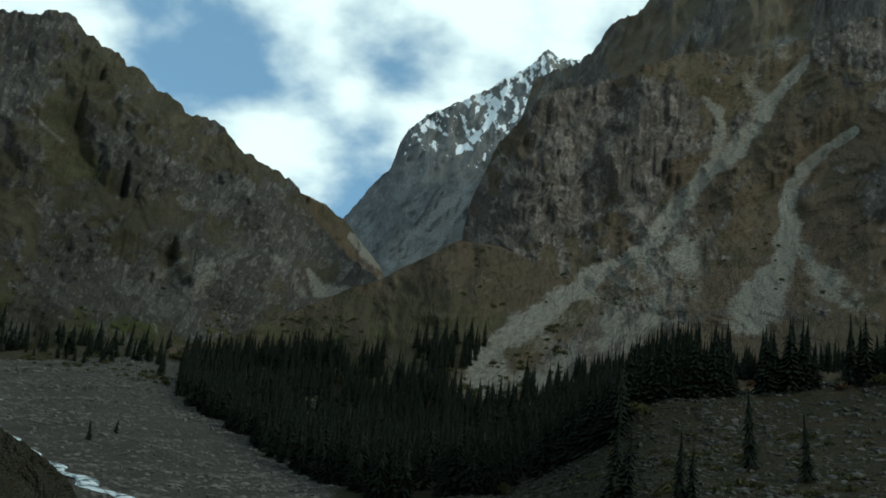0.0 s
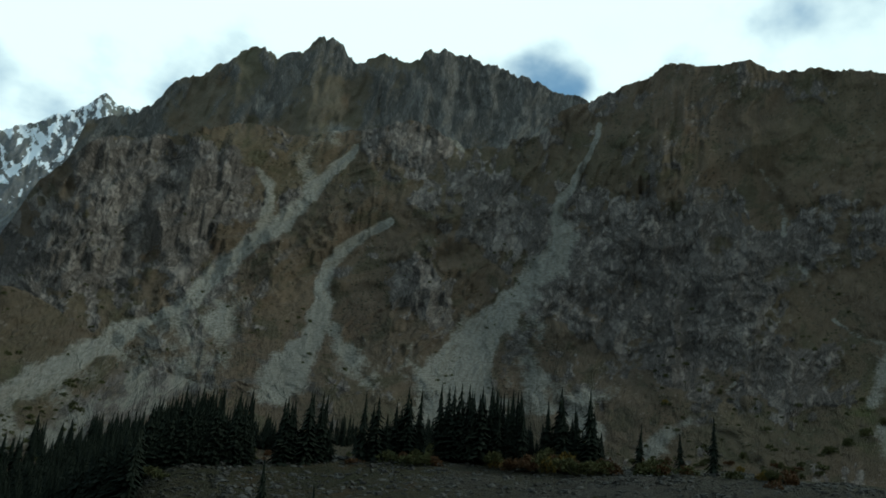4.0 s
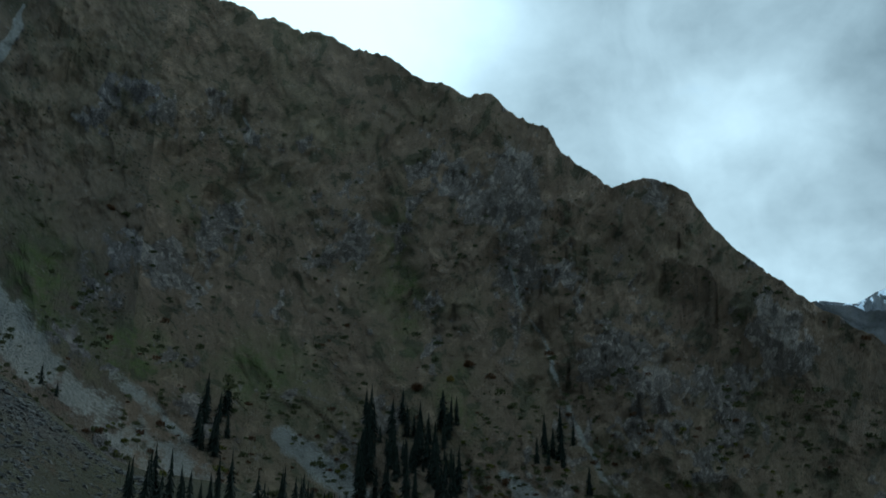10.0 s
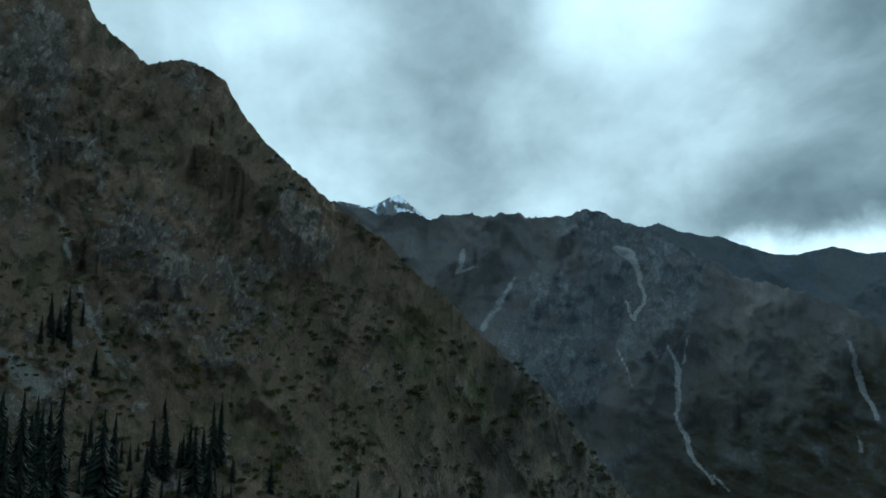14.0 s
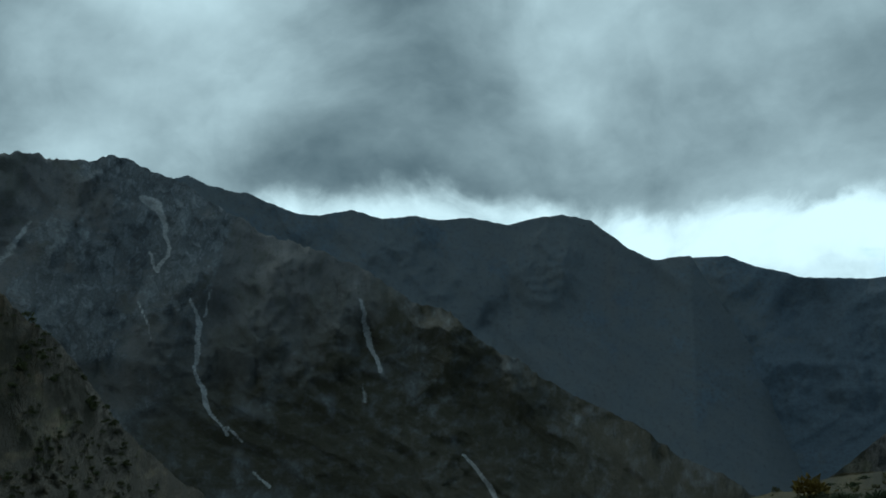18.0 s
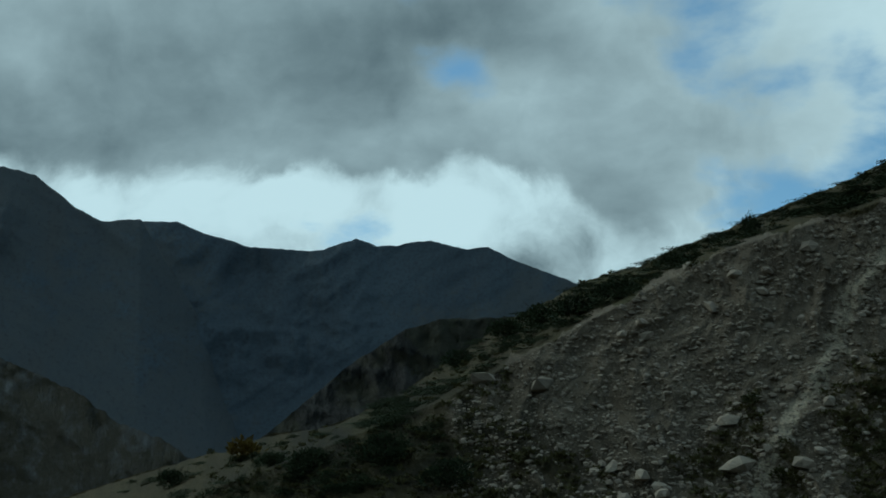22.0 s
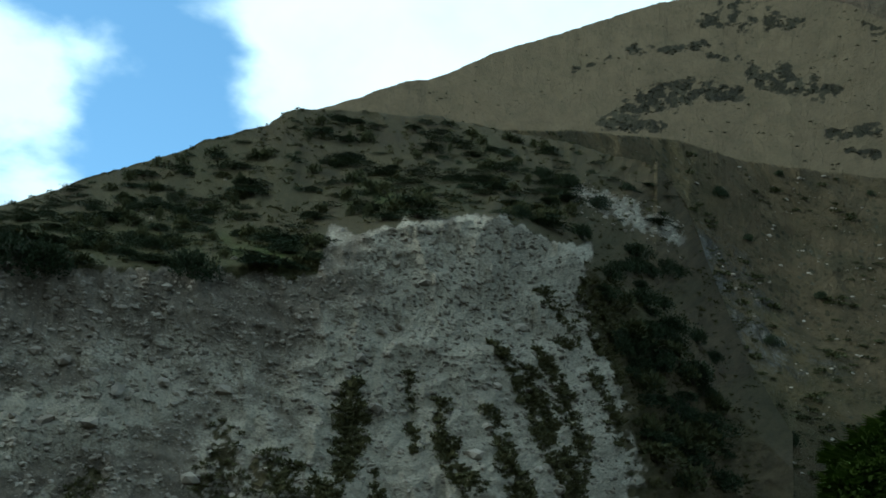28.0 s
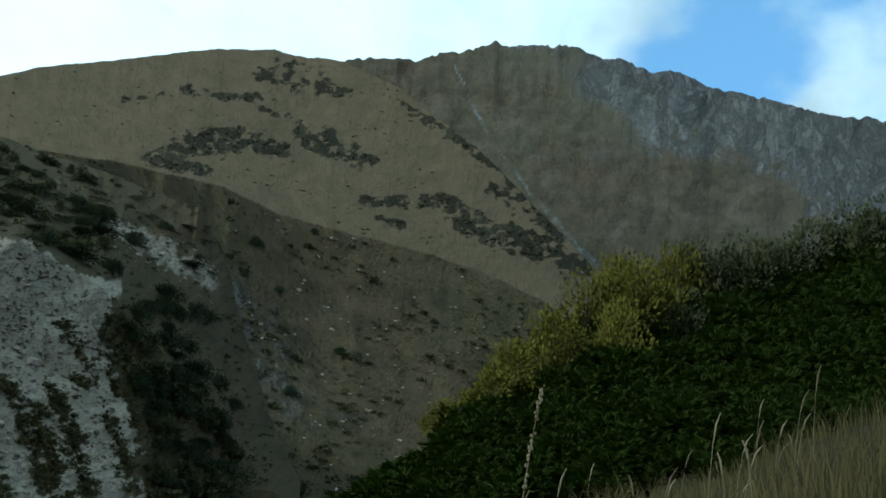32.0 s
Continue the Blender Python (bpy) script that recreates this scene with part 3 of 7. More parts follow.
def scattered(name, shapes, spots, mat):
    """One mesh of many copies: shapes is a list of (verts, faces), spots of (shape, x, y, z, scale xyz, turn)."""
    vs, fs, base = [], [], 0
    for k, x, y, z, scale, turn in spots:
        v, f = shapes[k]
        c, s = math.cos(turn), math.sin(turn)
        w = v * np.asarray(scale)
        w = np.stack([w[:, 0] * c - w[:, 1] * s + x, w[:, 0] * s + w[:, 1] * c + y, w[:, 2] + z], -1)
        vs.append(w)
        fs.append(f + base)
        base += len(v)
    return tri_mesh(name, np.concatenate(vs), np.concatenate(fs), mat)


def xy(az, rng):
    return rng * math.sin(radians(az)), rng * math.cos(radians(az))

# ---- mountains ----
# scree chutes of the valley side: points of (bearing, height, half width), and how bare they are
CHUTES = []
CHUTES.append((((21.3, 27.4, 0.29), (20.5, 26.3, 0.46), (19.6, 25.4, 0.58), (18.5, 24, 0.64), (17.7, 22.9, 0.69), (16.2, 21.8, 0.58), (15, 20.5, 0.64), (14.1, 19.2, 0.69), (13.3, 18, 0.58), (11.9, 17.1, 0.4), (10.3, 15.9, 0.6), (8.5, 14.6, 0.9), (6.2, 12.8, 1.1), (4.2, 10.9, 0.9)), 0.9))
CHUTES.append((((21.5, 28.2, 0.87), (19.1, 27.8, 1.45), (18.2, 26.9, 1.16), (19.1, 25.4, 0.87)), 0.5))
CHUTES.append((((15.6, 25.5, 0.23), (16.6, 24.7, 0.4), (16.9, 23.6, 0.52), (16.5, 22.6, 0.58)), 0.6))
CHUTES.append((((15.1, 18.8, 1.16), (14.9, 17, 2.6), (12.6, 14.3, 3.18), (9.2, 11.6, 3.47), (4.6, 9.6, 1.73)), 0.6))
CHUTES.append((((23.9, 23.7, 0.23), (22.5, 22.9, 0.35), (21.4, 22, 0.4), (20.6, 20.9, 0.46), (20.4, 19.7, 0.52), (20.4, 18.2, 0.75), (20, 16.7, 0.98), (19.2, 15.3, 1.27), (18.6, 14.2, 1.45)), 1))
CHUTES.append((((21.1, 17.6, 0.58), (22.2, 16.2, 1.16), (23.5, 15, 1.45)), 0.6))
CHUTES.append((((35.9, 29.5, 0.17), (35.4, 28, 0.23), (34.5, 26.6, 0.29), (33.9, 25.4, 0.35), (33.5, 24.4, 0.46), (34.1, 23.5, 0.81), (33.6, 22.4, 1.16), (32.5, 21.3, 0.98), (31.3, 19.9, 0.98), (30.1, 18.4, 1.3), (28.9, 17, 1.88), (28.3, 15.2, 2.75), (28.6, 14, 3.47)), 1))
CHUTES.append((((32.7, 18.7, 0.87), (32.4, 16.4, 1.16), (33.2, 14.9, 1.73)), 0.65))
CHUTES.append((((35.3, 24.7, 0.23), (34.4, 24.4, 0.35)), 0.7))
CHUTES.append((((32.7, 29.2, 0.23), (31.6, 28.7, 0.4), (30.3, 28.2, 0.23)), 0.7))
CHUTES.append((((26.1, 28.9, 0.23), (27.1, 28.4, 0.35), (27.9, 27.8, 0.23)), 0.7))
CHUTES.append((((24.7, 30.8, 0.12), (24.4, 29.7, 0.23)), 0.5))
CHUTES.append((((58.4, 26.7, 0.14), (58, 25.2, 0.32), (57.5, 23.7, 0.38), (57.4, 22.9, 0.38), (56.4, 22.2, 0.52), (55.5, 20.9, 0.64), (54.4, 20, 0.69), (53.3, 19, 0.87), (53.2, 17.8, 0.98), (53.8, 16.6, 0.81), (54.4, 15.4, 0.87), (55.8, 14.3, 1.16), (57.5, 12.8, 1.39), (59.2, 11.4, 1.45), (60.7, 10, 1.3), (61.8, 8.9, 1.04)), 1))
CHUTES.append((((55.4, 22.7, 0.17), (56.1, 22.3, 0.35)), 0.9))
CHUTES.append((((51.8, 19, 0.81), (51.6, 17.4, 1.04), (50.9, 15.9, 0.98), (50.4, 15, 0.69)), 0.8))
CHUTES.append((((52.6, 15.4, 1.16), (51.8, 13.5, 1.73), (52.8, 11.8, 2.31), (55, 10.1, 2.6), (56.8, 8.7, 2.6)), 0.75))
CHUTES.append((((45.3, 26.9, 0.17), (46.1, 25.6, 0.23), (46.4, 24.4, 0.29), (46.3, 23.5, 0.23)), 0.6))
CHUTES.append((((47.1, 21.8, 0.17), (47.8, 20.9, 0.2)), 0.7))
CHUTES.append((((48.8, 19.1, 0.17), (49.6, 18.3, 0.23), (50.8, 17.9, 0.35)), 0.8))
CHUTES.append((((53.9, 29.1, 0.14), (54.1, 27.6, 0.2), (54, 26.5, 0.2)), 0.6))
CHUTES.append((((54, 25.7, 0.26), (54.2, 24.4, 0.29)), 0.65))
CHUTES.append((((51, 28.7, 0.23), (51.9, 27.6, 0.29)), 0.4))
CHUTES.append((((42.6, 29.8, 0.4), (44.1, 28.5, 0.46), (44.9, 27.3, 0.35)), 0.35))
CHUTES.append((((43.6, 16, 0.12), (41.8, 14.6, 0.35), (40.1, 13.3, 0.64), (38.7, 12.3, 0.81)), 0.8))
CHUTES.append((((70.8, 22.9, 0.12), (71.3, 22.3, 0.12), (70.9, 20.6, 0.14), (70.9, 19.4, 0.14)), 0.55))
CHUTES.append((((33.3, 14.9, 1.16), (35.7, 14.9, 0.87), (37.1, 15.4, 0.4)), 0.6))
CHUTES.append((((34.7, 13.9, 1.16), (36.3, 12.9, 0.72)), 0.6))
CHUTES.append((((86.2, 15.9, 0.12), (86.8, 13.6, 0.14), (88.3, 11.5, 0.17), (88.8, 9.7, 0.17), (89.3, 7.9, 0.2), (90.2, 6.2, 0.2), (91.8, 3.6, 0.2)), 0.65))
CHUTES.append((((81, 13.6, 0.23), (80.9, 12.3, 0.14), (81.6, 10.8, 0.14)), 0.5))
CHUTES.append((((74, 6.3, 0.58), (75.3, 5.5, 0.81), (77.1, 4.1, 1.04), (78.6, 3, 1.04)), 0.85))
CHUTES.append((((86, 4.6, 0.35), (87.2, 3.5, 0.81), (87.8, 2.9, 0.81)), 0.85))
CHUTES.append((((65.3, 8.9, 0.4), (67.1, 7.6, 0.58), (68.6, 6.3, 0.4), (69.8, 5.5, 0.29)), 0.8))
CHUTES.append((((63, 8.2, 1.16), (65.4, 6.1, 1.73), (68.8, 4.3, 1.73), (70.6, 3.3, 1.16)), 0.8))
# spurs (above zero) and gullies that run down the valley side, with their depth as a share of the range
SPURS = []
SPURS.append((((14.3, 27.9, 1.73), (11.7, 23.7, 1.73), (10.3, 19, 2.02)), 0.03))
SPURS.append((((24.4, 28.5, 1.3), (22.9, 25.5, 1.45), (18.5, 21.4, 1.3), (16.8, 17.7, 1.3)), 0.03))
SPURS.append((((27.7, 27.3, 1.73), (26.8, 22.3, 2.31), (25.3, 17.5, 2.31)), 0.04))
SPURS.append((((29, 26.9, 0.87), (30.2, 24.6, 1.16), (28.3, 21.7, 1.16)), -0.015))
SPURS.append((((5.2, 23, 1.45), (7, 18.9, 1.73)), 0.03))
SPURS.append((((10.8, 26.1, 0.72), (9.7, 21.4, 0.87), (8.6, 16.4, 1.01)), -0.02))
SPURS.append((((39.5, 31.8, 1.73), (39, 26.1, 2.31), (36.9, 20.7, 2.6), (33.5, 17.3, 2.02)), 0.035))
SPURS.append((((43.1, 25.1, 1.73), (44.9, 20.7, 2.02), (46.6, 15.6, 2.31)), 0.03))
SPURS.append((((44.7, 28.8, 0.87), (46.4, 23.5, 1.01), (48.9, 18.8, 1.01)), -0.025))
SPURS.append((((50.2, 30.1, 1.73), (51.1, 25.6, 2.02), (50, 22.5, 2.02)), 0.02))
SPURS.append((((53.8, 30.2, 0.87), (54.1, 24.2, 1.01), (55.6, 22.1, 0.87)), -0.02))
SPURS.append((((60.2, 31.4, 1.45), (60.5, 25.8, 2.02), (57.9, 20.4, 2.02), (55.7, 17.3, 1.16)), 0.03))
SPURS.append((((66.1, 27.9, 2.31), (63.7, 22.1, 2.6), (61, 13.8, 2.31)), 0.022))
SPURS.append((((70.8, 22.9, 1.01), (70.8, 19.4, 1.16), (69.2, 13.7, 1.3)), -0.02))
SPURS.append((((41.6, 21.3, 0.72), (41.5, 17, 0.72)), -0.014))
SPURS.append((((36.4, 24.2, 0.58), (35.5, 19.6, 0.64)), -0.012))
SPURS.append((((73.7, 25, 1.59), (74.4, 20.3, 1.73), (77.2, 16.3, 1.73)), 0.02))
SPURS.append((((78.1, 23, 1.01), (79.7, 17.1, 1.16), (81.2, 11.1, 1.3)), -0.025))
SPURS.append((((83.3, 23.9, 1.73), (82.9, 17.2, 2.02), (84.3, 11.2, 1.73)), 0.022))
SPURS.append((((84.7, 20.3, 1.01), (86.8, 13.6, 1.3), (89, 8.8, 1.3), (91.7, 3.9, 1.3)), -0.03))
SPURS.append((((88.6, 23.1, 1.59), (89.2, 17.3, 1.73), (91.7, 11.3, 2.02), (94, 3.9, 2.02)), 0.03))
SPURS.append((((91.2, 19.4, 0.87), (92.7, 15.8, 1.16), (97.8, 11.2, 1.3), (101, 6.5, 1.3)), -0.025))
SPURS.append((((94.3, 20.3, 1.3), (96.1, 15.7, 1.59), (100.7, 11.7, 1.73), (103.8, 6.5, 1.59), (104.9, 3.4, 1.45)), 0.018))
SPURS.append((((101.4, 13.5, 1.01), (105.3, 8.1, 1.3), (107.9, 4.5, 1.45)), -0.02))
# crags (and, below zero, turf): bearing, height, half sizes, strength
CRAGS = []
CRAGS += ((8, 21.2, 4.8, 4.3, 1), (6.1, 16.1, 3.7, 1.6, 0.5), (13, 23.8, 2.6, 2.6, 0.7), (25.4, 27.9, 2.7, 1.6, 0.9), (19.7, 30.2, 6.2, 1.7, 0.5), (26.2, 19.9, 3, 2.7, 0.7), (30.2, 24.3, 3.1, 2.5, 0.5), (18.4, 18.1, 1.7, 2.6, -1.2))
CRAGS += ((21.8, 20.4, 1, 1.7, -0.8), (28.3, 21.7, 1.9, 1.7, -0.6), (23.9, 24.9, 2.6, 1.2, -0.3), (38.5, 20.3, 6.4, 3.8, 1), (40.7, 23.6, 4.6, 2.6, 0.5), (44.5, 21.5, 2.2, 1.7, 0.6), (50.9, 23.8, 4.2, 1.3, 0.9), (46.6, 15.6, 4, 2, 0.8))
CRAGS += ((28.6, 24.6, 2.6, 2.3, 0.5), (38.7, 14.9, 2.2, 1.4, -1), (51.4, 20.5, 3.2, 1.2, -0.8), (57.9, 19.1, 2.8, 3.2, -1), (49.7, 27.7, 5.1, 1.6, -0.5), (66.1, 26.7, 6.4, 1.7, -0.9), (60.4, 14.4, 1.7, 3.2, -1), (61.9, 30.2, 3.1, 1, 0.7))
CRAGS += ((65.9, 22.6, 4.5, 1.4, 0.4), (66.4, 15.2, 3.4, 1.4, 0.6), (68, 22.6, 3.9, 1.2, 0.7), (74.1, 20, 1.7, 1, 0.7), (81.4, 21.7, 1.9, 2.3, 0.6), (67.1, 15.2, 3.1, 1.4, 0.8), (77.9, 16.4, 1.9, 1.4, 0.9), (81.1, 13.5, 0.9, 1.6, 0.8))
CRAGS += ((94.3, 19.4, 1.9, 1.3, 1.2), (92.4, 15.2, 2.8, 2, 0.8), (95.3, 8.9, 2.9, 3.2, 0.8), (100.7, 11.1, 1.4, 1.7, 0.9), (91.7, 10.7, 1.7, 1.6, 0.7), (89.2, 23.4, 1.8, 1, 0.7), (103, 7.6, 1.7, 2.6, 0.6), (79.3, 17.7, 0.8, 2.9, -1))
CRAGS += ((86.8, 10.6, 1.2, 4, -0.5), (105.2, 7.6, 1.8, 2.9, -1.2), (76, 24.9, 6.3, 1.3, -0.6), (91.5, 7, 3, 3.8, 0.3), (100.5, 10.1, 1.1, 1.3, 0.8), (104.3, 3.6, 1.5, 3.2, 0.6), (108.5, 3.9, 2.1, 3.2, -1.2), (111.5, 7.6, 1.4, 0.7, 0.6))
# greener turf
GREENS = []
GREENS += ((60.7, 13.2, 1.8, 2.6, 0.9), (57.3, 16.4, 1.2, 1.2, 0.6), (61.5, 12.5, 1.5, 1.7, 0.6), (65.9, 9.8, 2.1, 1.2, 0.7), (72.9, 9.7, 2.4, 1.4, 0.7), (80.2, 13.4, 1.1, 3.2, 0.6), (50.5, 14.2, 1.5, 1.7, 0.5), (65.4, 10.4, 1.8, 1.2, 0.6))
GREENS += ((79.7, 17.1, 0.8, 2.3, 0.5), (83.2, 8.1, 1.2, 2.3, 0.5), (72.6, 9.2, 1.8, 1.7, 0.5), (107, 6, 1.4, 1.7, 0.8), (110.4, 2.8, 1.6, 1.7, 0.8), (114, -0.2, 1.8, 1.4, 0.8), (96.9, 0.5, 2.4, 1.4, 0.6))
# warm dry turf; the first two broad patches paint in light on the slope
DRY_AND_LIT_TURF = [(52, 23, 12, 5, 0.5), (72, 21, 11, 6, 0.6)]
DRY_AND_LIT_TURF += ((66, 26.4, 5.7, 2, 0.8), (56.6, 20.3, 2.2, 1.7, 0.6), (49.7, 27.4, 4, 1.4, 0.4), (67.5, 25.6, 8.6, 2.6, 0.9), (61.4, 20, 3.8, 3.5, 0.5), (73.2, 23.1, 3.9, 2, 0.6), (18.4, 18.4, 1.4, 2, 0.6), (21.7, 21.3, 1.3, 1.4, 0.5))
DRY_AND_LIT_TURF += ((109.1, 3.6, 1.8, 2.9, 0.7),)


# spurs and gullies of the mountain beyond the river
LEFT_SPURS = []
LEFT_SPURS.append((((-21.6, 24.5, 1.16), (-17.5, 20.9, 1.73), (-13.8, 17.8, 1.73)), 0.04))
LEFT_SPURS.append((((-11.4, 21.2, 0.72), (-9.4, 18.9, 1.01), (-8.1, 16.7, 1.16)), 0.03))
LEFT_SPURS.append((((-21.7, 20.2, 0.72), (-19, 18.2, 0.87), (-16, 16.5, 1.01)), -0.03))
LEFT_SPURS.append((((-23.5, 21.4, 1.73), (-20.6, 16.4, 2.02)), 0.04))
LEFT_SPURS.append((((-17.8, 19.6, 1.16), (-16, 13.8, 1.73)), 0.03))
LEFT_SPURS.append((((-9.5, 16, 0.87), (-10.1, 13.9, 1.73), (-10.4, 12.1, 2.6)), 0.03))
LEFT_SPURS.append((((-13.3, 14.9, 0.87), (-14.2, 12, 1.01)), -0.025))
LEFT_SPURS.append((((-13.4, 20.3, 0.72), (-11.6, 17.3, 0.87)), -0.02))
# stones on it
LEFT_CHUTES = []
LEFT_CHUTES.append((((-21.9, 20.3, 0.12), (-20.7, 19.4, 0.17), (-19.7, 18.9, 0.14)), 0.6))
LEFT_CHUTES.append((((-9.5, 15.7, 0.43), (-10.2, 14.5, 1.16), (-11.7, 13, 1.73)), 0.45))
LEFT_CHUTES.append((((-5.7, 14.6, 0.23), (-4.8, 13.6, 0.58), (-3.2, 13.8, 0.4)), 0.7))
LEFT_CHUTES.append((((-12.5, 14.1, 0.23), (-13.3, 13.1, 0.46)), 0.6))
LEFT_CHUTES.append((((-13.6, 11.5, 0.12), (-13.1, 10.1, 0.14)), 0.5))
LEFT_CHUTES.append((((-8.2, 15.7, 0.29), (-7.1, 14.7, 0.4), (-5.7, 13.3, 0.4)), 0.5))
LEFT_CRAGS = []
LEFT_CRAGS += ((-21, 23, 2.9, 2, 0.3), (-16, 19.7, 3.2, 2.3, 0.7), (-9.8, 17.9, 2.8, 1.7, 0.9), (-19, 14.1, 3.1, 2.3, 0.6), (-22.2, 19.8, 1.7, 2, 0.5), (-18.3, 17.8, 1.7, 1.2, -1), (-20.5, 15.8, 1.9, 1.2, -0.6), (-9.9, 12.7, 3.4, 1.4, -0.3))
LEFT_CRAGS += ((-14.7, 22.4, 1.9, 2.3, -0.3), (-15.9, 12.9, 1.8, 1.2, 0.4))
LEFT_GREENS = []
LEFT_GREENS += ((-18.7, 18, 2.2, 1.2, 0.5), (-15.4, 10.4, 6.1, 0.9, 0.7), (-19.3, 10.5, 3, 0.9, 0.7))
CHUTES.append((((13.4, 16.8, 1.73), (10.8, 14.2, 2.17), (7.6, 11.7, 2.31), (4.4, 9.2, 1.45)), 0.55))
SPURS += [(line, -0.012 * much) for line, much in CHUTES if much > 0.6]


left_side = Hill(((-62, 22), (-40, 24), (-24.2, 24.3), (-22.5, 24.6), (-21.6, 25), (-20.6, 25), (-18.9, 24.2), (-16.8, 23.3), (-15.3, 22.6), (-13.7, 22), (-12.7, 21.8), (-11.4, 21.3), (-10.5, 20.5), (-8.2, 19.5), (-7, 18.8), (-5.6, 17.3), (-4.2, 16), (-2.3, 15.1), (-1.7, 14.7)),
                 ((-62, 4), (-25, 4.5), (-12, 6), (-1.7, 10.5)),
                 ((-62, 650), (-25, 650), (-9, 800), (-1.7, 1250)), ((-62, 1500), (-25, 1500), (-11, 1500), (-1.7, 1600)),
                 ribs=0.08, rib_width=190, rough=0.02, fine_ribs=0.7, jag=0.4, seed=1.0, grass=(0.35, 0.1), crags=0.8, lean=0.25,
                 zones=LEFT_CRAGS, spurs=LEFT_SPURS, cliff=0.016, boost=1.2, heath_and_shade=((-20, 9, 8, 2.5, 0.7), (-16, 17, 5, 4, 0.4)), greens=LEFT_GREENS)
left_side.build("mountain_left_of_valley", -62, -1.8, 0.1, 240, MAT_LEFT, "grey-brown rocky mountain with grassy ledges above a gravel river bed", chutes=LEFT_CHUTES)

spur = Hill(((-9, 18.6), (-8.5, 19.4), (-6.6, 18.6), (-5.3, 18.3), (-3.8, 17.4), (-2.7, 16.3), (-1.8, 15.4), (-1.3, 14.5)), ((-9.3, 8), (2, 9.5)), ((-9, 1500), (1, 1900)), ((-9, 2100), (1, 2500)),
            ribs=0.06, rib_width=140, jag=0.15, seed=2.0, grass=(0.2, 0.4))
spur.build("spur_at_valley_head", -7.8, -1.3, 0.12, 90, MAT_BUTTRESS, "bare scree-covered spur closing the head of the valley", chutes=((((-3.5, 16.7, 0.29), (-2.4, 15.9, 0.64), (-1.2, 15.1, 0.69)), 0.85), (((-1.4, 16.3, 0.4), (0.3, 16.2, 0.58), (1.5, 16.7, 0.46)), 0.7), (((-0.9, 14.9, 0.58), (-2.3, 14.1, 0.4)), 0.5)))

apron = Hill(((-14, 6.0), (-12.4, 9.4), (-9.6, 10.5), (-6.9, 11.8), (-4.3, 13.4), (-1.6, 14.7), (1.1, 16.3), (2.5, 17.2), (4.7, 17.1), (7.4, 16.2), (11, 14.5), (14, 14), (20, 12)),
             ((-14, 1.5), (-4, 2.0), (6, 3.5), (20, 8)), ((-14, 560), (-8, 430), (-3, 330), (6, 330), (20, 400)), ((-14, 720), (-3, 820), (3, 880), (9, 800), (20, 620)),
             ribs=0.05, rib_width=60, rough=0.02, jag=0.15, seed=16.0, grass=(0.9, 0.6), crags=0.3, greens=((-4, 10.5, 5, 1.6, 0.6), (2, 12.5, 4, 1.6, 0.4)), heath_and_shade=((-5, 10.5, 5, 2, 0.6), (1, 13, 4, 2, 0.4)))
apron.build("debris_apron", -14, 20, 0.12, 120, MAT_BUTTRESS, "wooded debris apron below the cliffs", depth=0.15, category="slope", chutes=CHUTES)


# where snow lies thick on the peak
SNOW_STREAKS = []
SNOW_STREAKS.append((((5.9, 25.8, 0.23), (5.7, 24.3, 0.26)), 1))
SNOW_STREAKS.append((((3.9, 24.3, 0.23), (3, 23.1, 0.29), (2.3, 22.1, 0.35)), 1))
SNOW_STREAKS.append((((2, 22.1, 0.29), (1.6, 21.6, 0.23)), 0.9))
SNOW_STREAKS.append((((3.6, 22.3, 0.23), (3.2, 21.3, 0.46)), 0.6))
SNOW_STREAKS.append((((3.7, 25.7, 0.29), (4.7, 26.3, 0.4), (6, 26.9, 0.29)), 1))
SNOW_STREAKS.append((((3.5, 25.1, 0.17), (2.7, 24.2, 0.17)), 0.9))
SNOW_STREAKS.append((((2.2, 24.8, 0.23), (1.2, 24.3, 0.17)), 0.8))
SNOW_STREAKS.append((((0.3, 23.6, 0.23), (-0.6, 22.7, 0.29)), 0.8))


def snow_cover(az, el, v, rib, rock):
    """Snow in slanting streaks on the upper face."""
    lie = fbm(az * 4.2 + el * 3.4, el * 2.0 - az * 1.6, 3.0, 5, 0.7)
    snow = smooth(el, 21.0, 25.0) * 0.34 + 0.75 * lie * smooth(el, 19.5, 23.0)
    for line, much in SNOW_STREAKS:
        snow = np.maximum(snow, much * chute_mask(line, az, el) * (0.75 + 0.5 * lie))
    return snow - 0.15 * (rock - 0.4)


snow_peak = Hill(((-4.4, 17.3), (-3.6, 18.5), (-2.9, 19.6), (-1.9, 20.6), (-1.5, 22.1), (-1.1, 22.9), (-0, 23.7), (1.2, 24.5), (2.8, 25.3), (4.5, 26.3), (5.8, 26.9), (6.5, 27.6), (7.3, 27.3), (8.3, 27.2), (10.3, 27)), ((-5, 12), (10.3, 14)), ((-5, 2600), (10.3, 2300)), ((-5, 3500), (10.3, 3600)),
                 ribs=0.05, rib_width=300, rough=0.02, jag=0.3, seed=3.0, lean=-0.5, grass=(0.3, 0.0), crags=0.3)
snow_peak.build("snow_peak", -4.4, 10.3, 0.07, 220, MAT_SNOW, "craggy grey peak streaked with fresh snow at the valley head", snow=snow_cover, depth=0.2, chutes=((((2.4, 20.1, 0.87), (1.6, 18.5, 1.16), (0.2, 16.8, 1.16), (-0.9, 15.5, 0.87)), 0.75), (((0.5, 19.6, 0.29), (-0.6, 18.3, 0.46)), 0.4)))

